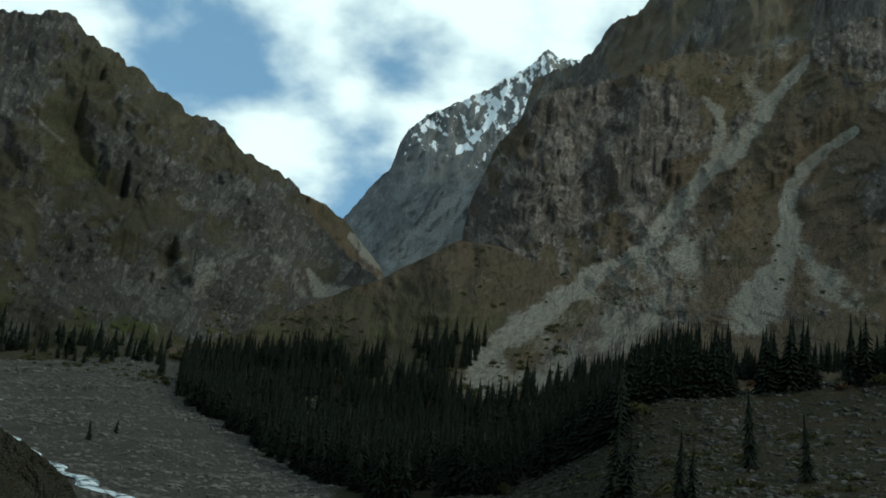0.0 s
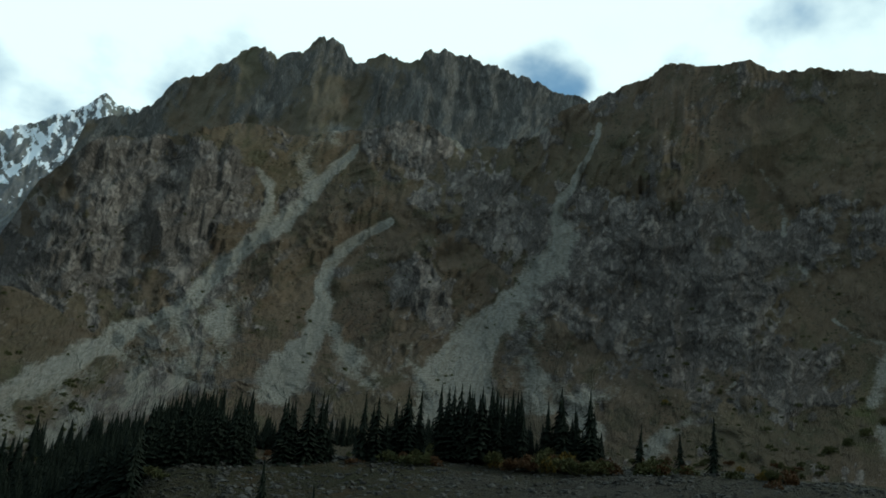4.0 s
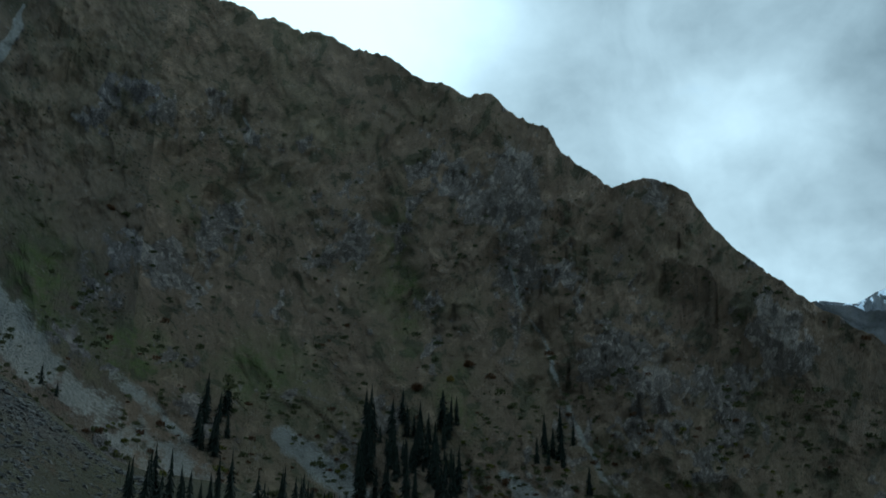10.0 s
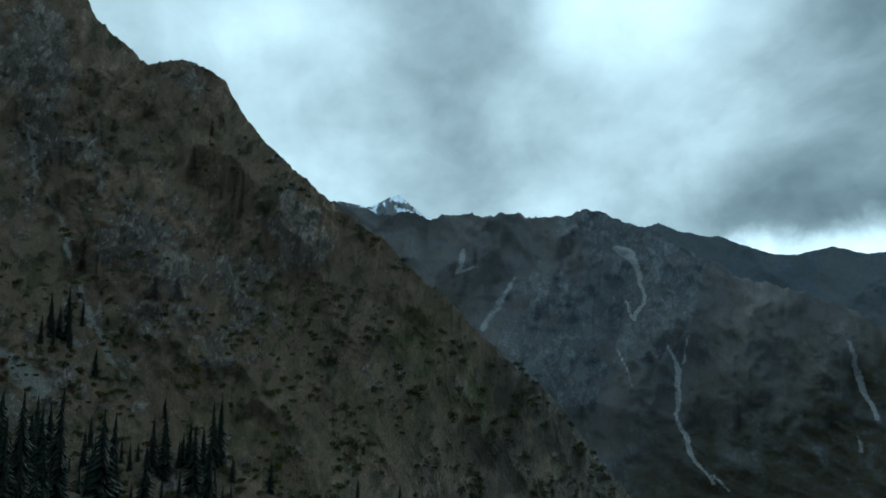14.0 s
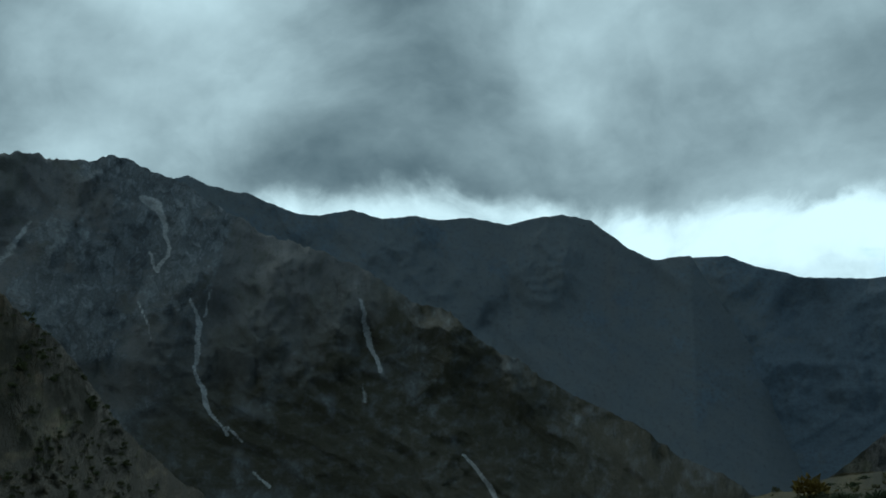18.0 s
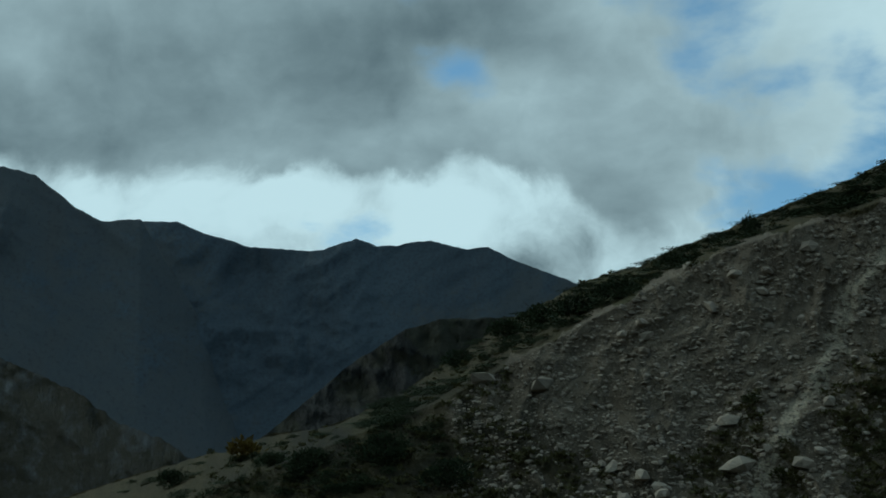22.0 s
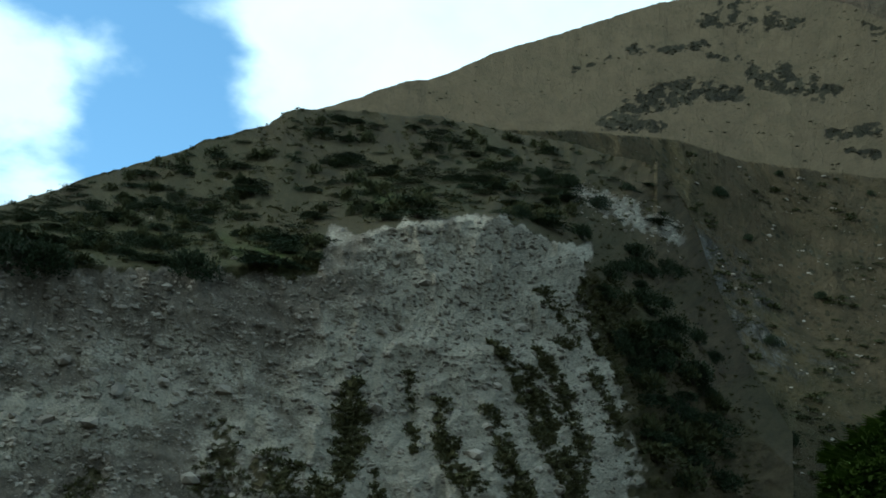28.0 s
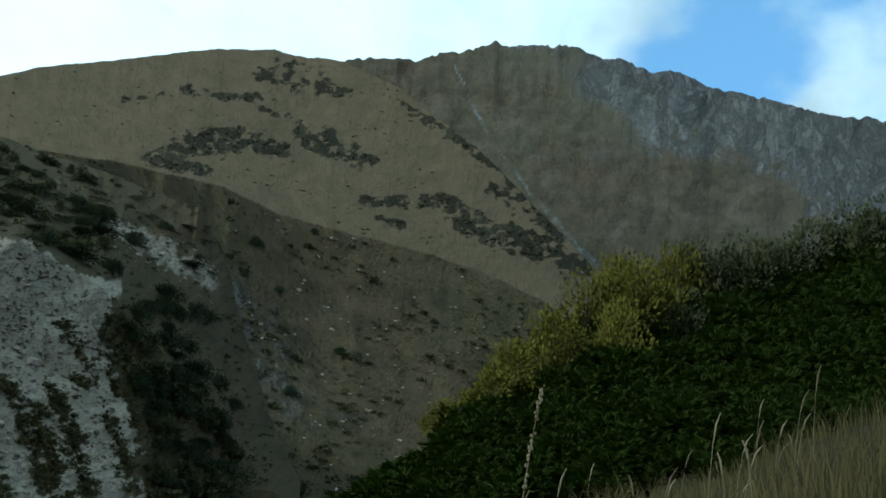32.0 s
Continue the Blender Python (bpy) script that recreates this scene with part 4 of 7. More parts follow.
back_range = Hill(((4.0, 19.0), (5.0, 22.5), (5.9, 26.5), (7.8, 27), (9.1, 27.7), (10.6, 29.3), (12.2, 30.4), (13.3, 30.9), (13.8, 31.5), (14.8, 31.6), (15.9, 31.4), (17.3, 31.9), (18.1, 32.6), (19, 32.7), (20.8, 31.9), (22.2, 32.3), (23.9, 32.2), (24.6, 32.5), (25.2, 33.2), (26.1, 33.2), (27, 32.7), (29, 32.7), (31.6, 31.7), (32.4, 31.4), (34.7, 30.8), (37.1, 30.1)), ((5, 16), (37, 20)), ((5, 1900), (37, 1700)), ((5, 2700), (20, 2600), (37, 2300)),
                  ribs=0.05, rib_width=200, rough=0.018, jag=0.5, jag_width=0.6, seed=4.0, lean=-0.4, grass=(0.1, -0.3), crags=0.5)
back_range.build("jagged_crest", 4.0, 37, 0.1, 130, MAT_CREST, "jagged grey rock crest behind the nearer slopes", depth=0.25, chutes=CHUTES)

valley_side = Hill(((2.2, 10), (2.6, 17.3), (2.7, 18.4), (3, 19.6), (3.5, 20.9), (4.1, 22.4), (4.7, 23.3), (5.6, 24.3), (6.3, 25.1), (7.4, 25.7), (8.7, 25.9), (11.3, 26.5), (12.2, 27.2), (14.6, 27.8), (18, 27.7), (21.4, 28.3), (24.4, 29.1), (26.4, 28.7), (27.9, 27.9), (30, 28.3), (32.2, 28.8), (32.6, 29.5), (34.7, 30.7), (36.1, 30.9), (37.3, 31.4), (38.9, 32), (39.9, 32.7), (41.5, 32.4), (43.2, 32.3), (44.9, 32.4), (46.3, 32), (48.3, 31.8), (50.9, 31.6), (52.8, 31.2), (55.9, 30.8), (57.6, 30.7), (59, 31.2), (59.8, 31.6), (60.7, 31.3), (62.7, 30.8), (65.3, 30.2), (68.3, 29), (68.4, 29), (71.4, 28.1), (68.3, 29), (71.7, 28.1), (75.1, 27.5), (78.4, 26.7), (80.7, 25.7), (83.5, 24.8), (85, 24.7), (86.1, 23.9), (88, 23.1), (88.3, 23), (89, 22), (89.6, 21.5), (91.9, 19.8), (92.6, 20), (93.7, 20.2), (95.2, 20), (96.1, 19.4), (97.4, 17.4), (99.2, 15.7), (101.6, 13.7), (104.8, 11.6), (108.3, 8.6), (109.1, 7.8), (111.3, 5.7), (113.7, 3.7), (118.2, -1.7), (121.5, -4.4)),
                   ((0, 9), (6, 8), (13, 8.0), (20, 9), (35, 9.5), (45, 9.5), (55, 9), (65, 2.5), (80, -3), (95, -7), (110, -9), (125, -10)),
                   ((1, 900), (8, 650), (20, 520), (35, 470), (50, 420), (65, 340), (80, 300), (100, 280), (125, 300)),
                   ((1, 1300), (8, 1500), (20, 1700), (35, 1700), (50, 1500), (70, 1300), (90, 950), (105, 650), (125, 450)),
                   bend=1.0, ribs=0.08, rib_width=130, rough=0.018, fine_ribs=0.7, jag=0.3, jag_width=0.5, seed=5.0, grass=(0.4, 0.2), crags=0.9,
                   lean=((0, -0.35), (30, -0.35), (42, 0.0), (60, 0.15), (80, 0.3), (125, 0.4)),
                   # Dark patches here put the shade of the backlit flank into the colour.
                   bare=((1, 0.1), (28, 0.1), (36, 0.2), (46, 0.2), (51, -0.1), (60, -0.35), (72, -0.1), (85, -0.1), (104, -0.2), (112, -0.6), (125, -0.9)), zones=[z if z[0] < 66 or z[4] < 0 else (*z[:4], z[4] * 0.6) for z in CRAGS], spurs=SPURS, cliff=0.024, boost=1.5, heath_and_shade=((116, -2, 6, 10, 1.5), (116, -8, 9, 6, 1.6), (104, 8, 5, 7, 0.25)), greens=GREENS, dry_and_lit_turf=DRY_AND_LIT_TURF)
valley_side.build("cliff_mountain", 1.6, 33.0, 0.075, 300, MAT_BUTTRESS, "dark brown cliff mountain with pale scree chutes", chutes=CHUTES)
valley_side.build("ribbed_mountain", 33.0, 66.0, 0.075, 300, MAT_BUTTRESS, "ribbed brown rock face cut by pale scree chutes", chutes=CHUTES)
valley_side.build("stony_mountain", 66.0, 121.5, 0.085, 300, MAT_PASTURE, "stony brown mountainside with dry autumn turf", chutes=CHUTES)

# pale gullies of the haze-tinted mountain
GULLIES = []
GULLIES.append((((117.8, 11, 0.24), (118.5, 10.7, 0.36), (118.9, 9.7, 0.15), (119.2, 8.5, 0.15), (118.7, 7.3, 0.15)), 1))
GULLIES.append((((118.1, 8.2, 0.1), (118.7, 7.2, 0.13)), 0.85))
GULLIES.append((((120.5, 5.8, 0.1), (121, 4.4, 0.18), (120.7, 2.2, 0.13), (121.4, 0.5, 0.13), (122.5, -1.2, 0.13)), 1))
GULLIES.append((((121.5, 6.3, 0.1), (121.2, 4.9, 0.13)), 0.75))
GULLIES.append((((129.4, 5.9, 0.13), (129.7, 4.5, 0.18), (130.2, 2.8, 0.15), (130.4, 2.1, 0.13)), 1))
GULLIES.append((((109.5, 10.9, 0.15), (109.2, 9.7, 0.24), (110, 10, 0.15)), 0.85))
GULLIES.append((((112.3, 9.4, 0.18), (111.5, 7.9, 0.24), (110.6, 6.7, 0.21)), 0.75))
GULLIES.append((((117.6, 6.4, 0.1), (118.5, 3.7, 0.1)), 0.65))
GULLIES.append((((134.9, -2.3, 0.1), (135.8, -3.3, 0.13), (136.9, -4.9, 0.13)), 0.95))
GULLIES.append((((123.9, -3.1, 0.1), (124.8, -3.9, 0.1)), 0.85))
GULLIES.append((((129.6, 1.4, 0.15), (129.7, 0.5, 0.15)), 0.65))
GULLIES.append((((122.5, -0.8, 0.1), (123.3, -1.6, 0.13)), 0.75))
# its spurs and ravines
MID_SPURS = []
MID_SPURS.append((((116, 13.1, 1.16), (114.6, 10, 1.45), (113.4, 7, 1.73)), 0.05))
MID_SPURS.append((((111.5, 12.8, 0.87), (110.3, 10.3, 1.16), (108.5, 8.8, 1.16)), 0.05))
MID_SPURS.append((((121.6, 10.5, 1.16), (120.4, 7.6, 1.45), (119.4, 4.6, 1.45), (117.6, 1.6, 1.73)), 0.05))
MID_SPURS.append((((125.4, 8.6, 1.16), (124.4, 5.1, 1.73), (123.4, 1.6, 2.02)), 0.05))
MID_SPURS.append((((130.1, 7, 1.16), (128.1, 5.1, 1.45), (127.1, 1.1, 1.73)), 0.04))
MID_SPURS.append((((113.7, 11.9, 0.72), (112.5, 9.4, 0.87), (110.9, 6.7, 1.01)), -0.024))
MID_SPURS.append((((118.6, 10.9, 0.87), (118.9, 7.6, 1.01), (117.6, 4.9, 1.16), (116.4, 1, 1.16)), -0.03))
MID_SPURS.append((((121.2, 6.4, 0.72), (120.8, 2.8, 1.01), (121.9, -0.4, 1.01)), -0.03))
MID_SPURS.append((((129.2, 6.2, 0.72), (130.1, 2.2, 0.87)), -0.024))
MID_SPURS.append((((126.4, 6.3, 0.72), (126, 3.4, 0.87)), -0.018))
MID_SPURS.append((((133.8, 5, 1.16), (135.3, 2, 1.45)), 0.04))
MID_SPURS.append((((125.9, 3.2, 0.87), (125.6, -0.4, 1.16)), -0.018))
MID_SPURS.append((((132.9, 2, 0.87), (134.3, -1.6, 1.16), (136.6, -4.8, 1.16)), -0.024))
MID_SPURS.append((((136.5, 3.2, 0.87), (138.5, 0.2, 1.16)), 0.03))
# spurs of the distant range
FAR_SPURS = []
FAR_SPURS.append((((140.6, 10.3, 1.16), (139.6, 7.6, 1.45), (136.8, 4.4, 1.73)), 0.06))
FAR_SPURS.append((((129, 10.5, 1.16), (129.9, 8.7, 1.45), (134.5, 6.2, 1.45)), 0.05))
FAR_SPURS.append((((138.4, 6.7, 0.87), (135.9, 3.8, 1.16)), -0.06))
FAR_SPURS.append((((132.1, 9.3, 1.16), (133.9, 6.8, 1.16)), -0.04))
FAR_SPURS.append((((124, 11.1, 0.87), (126.5, 8.7, 1.16)), 0.03))
# spurs of the range at the valley's end
END_SPURS = []
END_SPURS.append((((147.7, 7.6, 1.73), (148.8, 4, 2.31), (151.8, -0.3, 2.6)), 0.05))
END_SPURS.append((((158.5, 7.1, 1.73), (156.4, 3.7, 2.31), (153.3, -0.3, 2.31)), 0.05))
END_SPURS.append((((153, 6.5, 1.45), (152.6, 2.7, 1.73)), -0.05))
# Its dark patches paint the shade of the lower slopes.
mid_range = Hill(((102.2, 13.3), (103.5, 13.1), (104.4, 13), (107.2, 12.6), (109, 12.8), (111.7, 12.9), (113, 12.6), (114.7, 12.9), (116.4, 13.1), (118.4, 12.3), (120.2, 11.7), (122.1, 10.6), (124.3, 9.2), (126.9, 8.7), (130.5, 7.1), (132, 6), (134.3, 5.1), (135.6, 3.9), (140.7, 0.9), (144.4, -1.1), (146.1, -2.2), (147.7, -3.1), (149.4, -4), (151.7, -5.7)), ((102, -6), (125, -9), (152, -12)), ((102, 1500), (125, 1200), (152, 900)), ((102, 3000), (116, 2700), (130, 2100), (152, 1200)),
                 boost=0.9, ribs=0.09, rib_width=380, rough=0.018, jag=0.35, seed=6.0, lean=0.5, fine_ribs=0.8, grass=(0.35, 0.2), spurs=MID_SPURS, heath_and_shade=((142, -3, 11, 7, 1.5), (127, -4, 12, 7, 1.1), (132, 3, 6, 5, 0.5)))
mid_range.build("slate_mountain", 102, 152, 0.12, 200, MAT_MID, "bluish haze-tinted mountain with thin pale gullies down the valley", chutes=GULLIES)


def far_snow(az, el, v, rib, rock):
    return 0.6 * smooth(v + 0.2 * fbm(az * 2.0, el * 2.0, 2.0, 3), 0.3, 0.6) - 0.8 * (rock - 0.42)


Hill(((102.7, 13.3), (104.3, 13.1), (105.3, 13.6), (106, 13.9), (106.6, 13.3), (107.3, 12.7), (108.8, 12.2)), ((102, 8), (110, 8)), ((102, 3700), (110, 3700)), ((102, 4300), (110, 4300)), ribs=0.04, rib_width=200, jag=0.12, seed=7.0).build(
    "distant_snow_peak", 102.3, 109, 0.08, 60, MAT_SNOW, "small distant peak streaked with snow", snow=far_snow, depth=0.1)
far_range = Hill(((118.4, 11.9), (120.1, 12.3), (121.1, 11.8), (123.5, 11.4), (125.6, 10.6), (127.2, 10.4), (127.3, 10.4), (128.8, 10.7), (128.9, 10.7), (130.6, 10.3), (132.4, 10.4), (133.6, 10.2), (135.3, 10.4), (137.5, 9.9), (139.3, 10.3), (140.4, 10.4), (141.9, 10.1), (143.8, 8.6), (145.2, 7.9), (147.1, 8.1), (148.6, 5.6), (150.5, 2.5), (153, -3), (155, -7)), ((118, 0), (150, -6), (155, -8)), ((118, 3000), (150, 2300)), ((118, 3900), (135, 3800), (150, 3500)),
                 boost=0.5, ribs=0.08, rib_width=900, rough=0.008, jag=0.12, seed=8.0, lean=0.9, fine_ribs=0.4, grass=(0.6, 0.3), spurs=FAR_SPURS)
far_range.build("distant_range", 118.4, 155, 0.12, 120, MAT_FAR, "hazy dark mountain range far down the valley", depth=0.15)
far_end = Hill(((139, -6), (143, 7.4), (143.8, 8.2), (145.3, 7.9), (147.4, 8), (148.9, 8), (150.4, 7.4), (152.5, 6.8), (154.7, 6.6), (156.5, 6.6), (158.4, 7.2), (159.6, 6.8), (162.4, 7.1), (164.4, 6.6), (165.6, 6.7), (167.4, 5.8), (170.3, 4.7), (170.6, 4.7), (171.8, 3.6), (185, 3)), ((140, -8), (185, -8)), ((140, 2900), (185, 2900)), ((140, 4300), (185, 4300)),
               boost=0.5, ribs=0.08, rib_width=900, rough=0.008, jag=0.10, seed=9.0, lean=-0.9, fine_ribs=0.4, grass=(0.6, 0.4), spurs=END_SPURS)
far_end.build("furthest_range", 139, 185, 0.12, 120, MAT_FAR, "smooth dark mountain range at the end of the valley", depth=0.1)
# The shade on this spur is put into its dark material.
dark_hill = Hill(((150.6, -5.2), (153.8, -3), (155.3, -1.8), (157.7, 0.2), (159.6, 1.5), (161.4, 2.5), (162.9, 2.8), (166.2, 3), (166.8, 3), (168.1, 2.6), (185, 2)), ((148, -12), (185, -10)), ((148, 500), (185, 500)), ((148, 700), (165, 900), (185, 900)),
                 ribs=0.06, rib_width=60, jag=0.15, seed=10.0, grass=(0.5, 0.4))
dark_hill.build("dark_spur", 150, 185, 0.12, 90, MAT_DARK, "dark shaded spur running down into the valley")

grass_mountain = Hill(((200.7, 16.6), (203.8, 18.1), (208.5, 19.9), (209.7, 20.1), (213.2, 21.6), (215.3, 22.3), (219.1, 23.4), (222.3, 24.3), (225.5, 24.7), (225.7, 24.7), (227.7, 24.5), (228.2, 24.6), (229.6, 24.6), (232.9, 23.6), (237.7, 20.7), (242.2, 16.8), (244.9, 14.2)), ((200, 4), (222, 4), (245, 4)), ((200, 260), (222, 230), (245, 420)), ((200, 700), (215, 800), (230, 850), (245, 600)),
                      ribs=0.03, rib_width=200, rough=0.006, jag=0.10, lean=0.6, fine_ribs=0.5, seed=11.0, grass=(0.75, 0.75), crags=0.35)
# dark juniper and outcrop on the dun mountain
PATCHES = []
PATCHES.append((((219.6, 18, 0.42), (222.1, 19.3, 1), (224.6, 19.8, 0.93), (226.9, 19.5, 0.42)), 1))
PATCHES.append((((222.8, 18, 0.42), (220.9, 18.1, 0.51)), 1))
PATCHES.append((((227.7, 20.6, 0.67), (229.4, 20.1, 1.17), (231.7, 19.3, 0.51)), 1))
PATCHES.append((((220.5, 22, 0.33), (223.1, 21.9, 0.42), (225.7, 22.3, 0.42)), 0.7))
PATCHES.append((((225.2, 23.3, 0.58), (227.6, 23.2, 0.75), (230.2, 23, 0.58)), 0.75))
PATCHES.append((((226.2, 24.1, 0.42), (228.5, 24, 0.42)), 0.7))
PATCHES.append((((218, 20.9, 0.25), (219.9, 21.5, 0.25)), 0.7))
PATCHES.append((((225.4, 21.5, 0.33), (227, 21.3, 0.33)), 0.7))
PATCHES.append((((231.5, 17.4, 0.33), (233.4, 17.4, 0.51), (236.2, 17.7, 0.58), (237.2, 17.2, 0.58)), 0.8))
PATCHES.append((((236.9, 16.8, 0.84), (239.3, 16.1, 1.09), (241.7, 15.4, 1.17), (243.8, 14.6, 1.09)), 0.9))
PATCHES.append((((233.5, 22.5, 0.33), (236.7, 21, 0.42), (239.3, 19.5, 0.58), (240.8, 18.2, 0.67)), 0.75))
PATCHES.append((((238.7, 18.5, 0.51), (241.1, 17.3, 0.84), (242.9, 16.1, 0.93)), 0.65))
PATCHES.append((((232.5, 16.5, 0.25), (233.8, 16.2, 0.33)), 0.8))


def dun_turf(az, el, v, u, s):
    """Dry grass with dark patches of juniper and outcrop."""
    cover = np.full(np.shape(az), 1.1) + 0.2 * fbm(az * 3.0, el * 3.0, 3.0, 4)
    dark = np.zeros(np.shape(az))
    for line, much in PATCHES:
        dark = np.maximum(dark, much * chute_mask(line, az, el))
    cover = cover - 1.3 * dark * (0.8 + 0.7 * fbm(az * 2.6, el * 4.5, 5.0, 4, 0.6))
    return cover, np.zeros_like(az), np.zeros_like(az)


grass_mountain.build("dun_grass_mountain", 200.6, 245.5, 0.08, 240, MAT_DUN, "rounded dun grass mountain with dark juniper patches", turf=dun_turf)
rock_mountain = Hill(((226.4, 23.7), (229.6, 24.6), (231.2, 25.1), (233.8, 25.2), (236, 25.5), (238.5, 26.2), (241.6, 26.2), (243.3, 26.1), (243.7, 25.9), (246.2, 25.3), (247.5, 24.8), (249.4, 24.8), (250.7, 24.1), (255.2, 22.9), (257.8, 22), (260, 21.5), (300, 22)), ((226, 4), (262, 4), (300, 4)), ((226, 500), (262, 500), (300, 500)), ((226, 1300), (262, 1250), (300, 1250)),
                     ribs=0.035, rib_width=150, rough=0.016, jag=0.35, seed=12.0, grass=(0.45, 0.05), crags=0.8)


def crag_turf(az, el, v, u, s):
    """Dry turf below, bare crags on the upper flank."""
    crag = smooth(el + 0.35 * (az - 250) + 2.2 * fbm(az * 0.4, el * 0.5, 2.0, 5, 0.6), 17.5, 22.5) * smooth(az + 0.6 * (el - 20) + 2.6 * fbm(az * 0.25, el * 0.3, 9.0, 5, 0.6), 239.0, 249.0)
    strip = smooth(fbm(u / 120, s / 60, 4.0, 4, 0.6), 0.15, 0.45)
    return 1.15 - 1.1 * crag - 0.2 * strip + 0.3 * fbm(u / 50, s / 50, 5.0, 4), np.zeros_like(az), 1 - crag


rock_mountain.build("rocky_mountain_behind", 226.4, 300, 0.14, 130, MAT_CREST, "grey rocky mountain behind the dun pasture", turf=crag_turf, chutes=((widen((((236, 25.1), (238, 21.8), (240.7, 18.6), (243, 16.3), (244.7, 14.5))), 0.10, 0.3), 0.6),))

# ---- ground sheet ----
RANGES = (0.4, 2, 6, 15, 40, 90, 160, 260, 400, 700, 1500, 4900)
HEIGHTS = {
    -60: (-76, -40, -18, -10, -5, 0, 2, 3, 6, 8, 9, 8),
    -24: (-76, -40, -18, -14, -11, -7, -3, 1.0, 4.6, 7.4, 8, 7),
    -12: (-76, -40, -20, -16, -13, -8, -3, 1.8, 5.6, 9.2, 10, 8),
    -4: (-76, -40, -20, -16, -13, -7, -1.5, 2.6, 5.4, 9.2, 12, 8),
    5.5: (-76, -40, -20, -16, -12, -5, 0.5, 4.0, 5.6, 8.5, 11, 8),
    15: (-76, -40, -20, -16, -11, -3, 4, 10.1, 9.8, 9.5, 9, 8),
    32: (-76, -40, -20, -16, -11, -3, 4, 11.7, 11.3, 10.2, 9, 8),
    48: (-76, -40, -20, -16, -11, -3, 5, 11.1, 11.0, 9.4, 9, 8),
    57: (-76, -40, -20, -16, -12, -4, 3, 8.5, 9.5, 8, 8, 6),
    68: (-76, -40, -22, -18, -14, -8, -2, 3.5, 4, 3, 2, 0),
    85: (-76, -40, -24, -20, -17, -12, -6, -1.5, -1, -2, -3, -4),
    105: (-76, -40, -26, -24, -20, -16, -12, -9, -8, -8, -8, -8),
    135: (-76, -40, -30, -28, -24, -20, -17, -15, -13, -12, -10, -9),
    180: (-76, -40, -34, -34, -28, -20, -17, -15, -13, -12, -10, -8),
    215: (-76, -40, -30, -30, -22, -8, -2, 2, 4, 6, 6, 4),
    228: (-76, -40, -14, -12, -16, -4, 1, 3, 5, 6, 6, 4),
    238: (-76, -38, -7, -2, -4, 0, 3, 5, 6, 7, 7, 5),
    246: (-76, -37, -3, 1.5, 3, 6, 6, 6, 7, 8, 8, 5),
    260: (-76, -36, 2, 6.5, 8, 10, 8, 8, 8, 8, 8, 5),
    300: (-76, -40, -14, -6, 0, 2, 3, 4, 6, 8, 9, 8),
}


def ground_el(az, rng):
    az = np.mod(np.asarray(az, float) + 60, 360) - 60
    keys = np.array(sorted(HEIGHTS))
    table = np.array([HEIGHTS[k] for k in keys], float)
    i = np.clip(np.searchsorted(keys, az, side="right") - 1, 0, len(keys) - 2)
    t = np.clip((az - keys[i]) / (keys[i + 1] - keys[i]), 0, 1)
    t = t * t * (3 - 2 * t)
    lr, lg = np.log(np.maximum(rng, 0.4)), np.log(np.array(RANGES, float))
    j = np.clip(np.searchsorted(lg, lr, side="right") - 1, 0, len(lg) - 2)
    s = np.clip((lr - lg[j]) / (lg[j + 1] - lg[j]), 0, 1)
    tan = np.tan(np.radians(table))
    a = tan[i, j] * (1 - s) + tan[i, j + 1] * s
    b = tan[i + 1, j] * (1 - s) + tan[i + 1, j + 1] * s
    return a * (1 - t) + b * t


def ground_z(az, rng):
    """Height of the ground at a bearing and range."""
    x, y = rng * np.sin(np.radians(az)), rng * np.cos(np.radians(az))
    bump = fbm(x / 26, y / 26, 0.0, 5) * 0.012 * np.clip(rng, 0, 120) * smooth(rng, 8, 60) + fbm(x / 1.6, y / 1.6, 4.0, 3) * 0.05
    rng = np.maximum(rng, 2.0)
    return EYE[2] + rng * ground_el(az, rng) + bump


g_az = np.linspace(-60, 300, 901)[None, :]
g_r = np.concatenate([[0.0], np.exp(np.linspace(math.log(0.05), math.log(4900), 359))])[:, None]
g_az, g_r = np.broadcast_arrays(g_az, g_r)
g_z = ground_z(g_az, g_r)
g_xyz = np.stack([g_r * np.sin(np.radians(g_az)), g_r * np.cos(np.radians(g_az)), g_z], -1)
bed = smooth(g_az, -30, -24) * (1 - smooth(g_az + (g_r - 250) / 47.0, -3.0, -1.5)) * smooth(g_r, 120, 200) * (1 - smooth(g_r, 640, 680))
stony = smooth(g_az, 0, 8) * (1 - smooth(g_az, 62, 70)) * smooth(g_r, 60, 120) * (1 - smooth(g_r - 140 * smooth(g_az, 42, 46), 275, 300))
turf = 0.75 + 0.5 * fbm(g_xyz[..., 0] / 30, g_xyz[..., 1] / 30, 2.0, 4)
ground = new("ground", grid_mesh("ground", g_xyz, {"cover": turf, "heath_and_shade": 0.6 * smooth(g_az, 0, 6) * (1 - smooth(g_az, 15, 30)) * smooth(g_r, 60, 120) * (1 - smooth(g_r, 300, 400)), "scree": np.maximum(bed * 0.8, stony * (0.03 + 0.3 * smooth(g_az, 16, 30))), "snow": g_az * 0}, MAT_GROUND))
tagged(ground, "stony valley ground with turf, gravel and boulders", "ground", kind="structure")

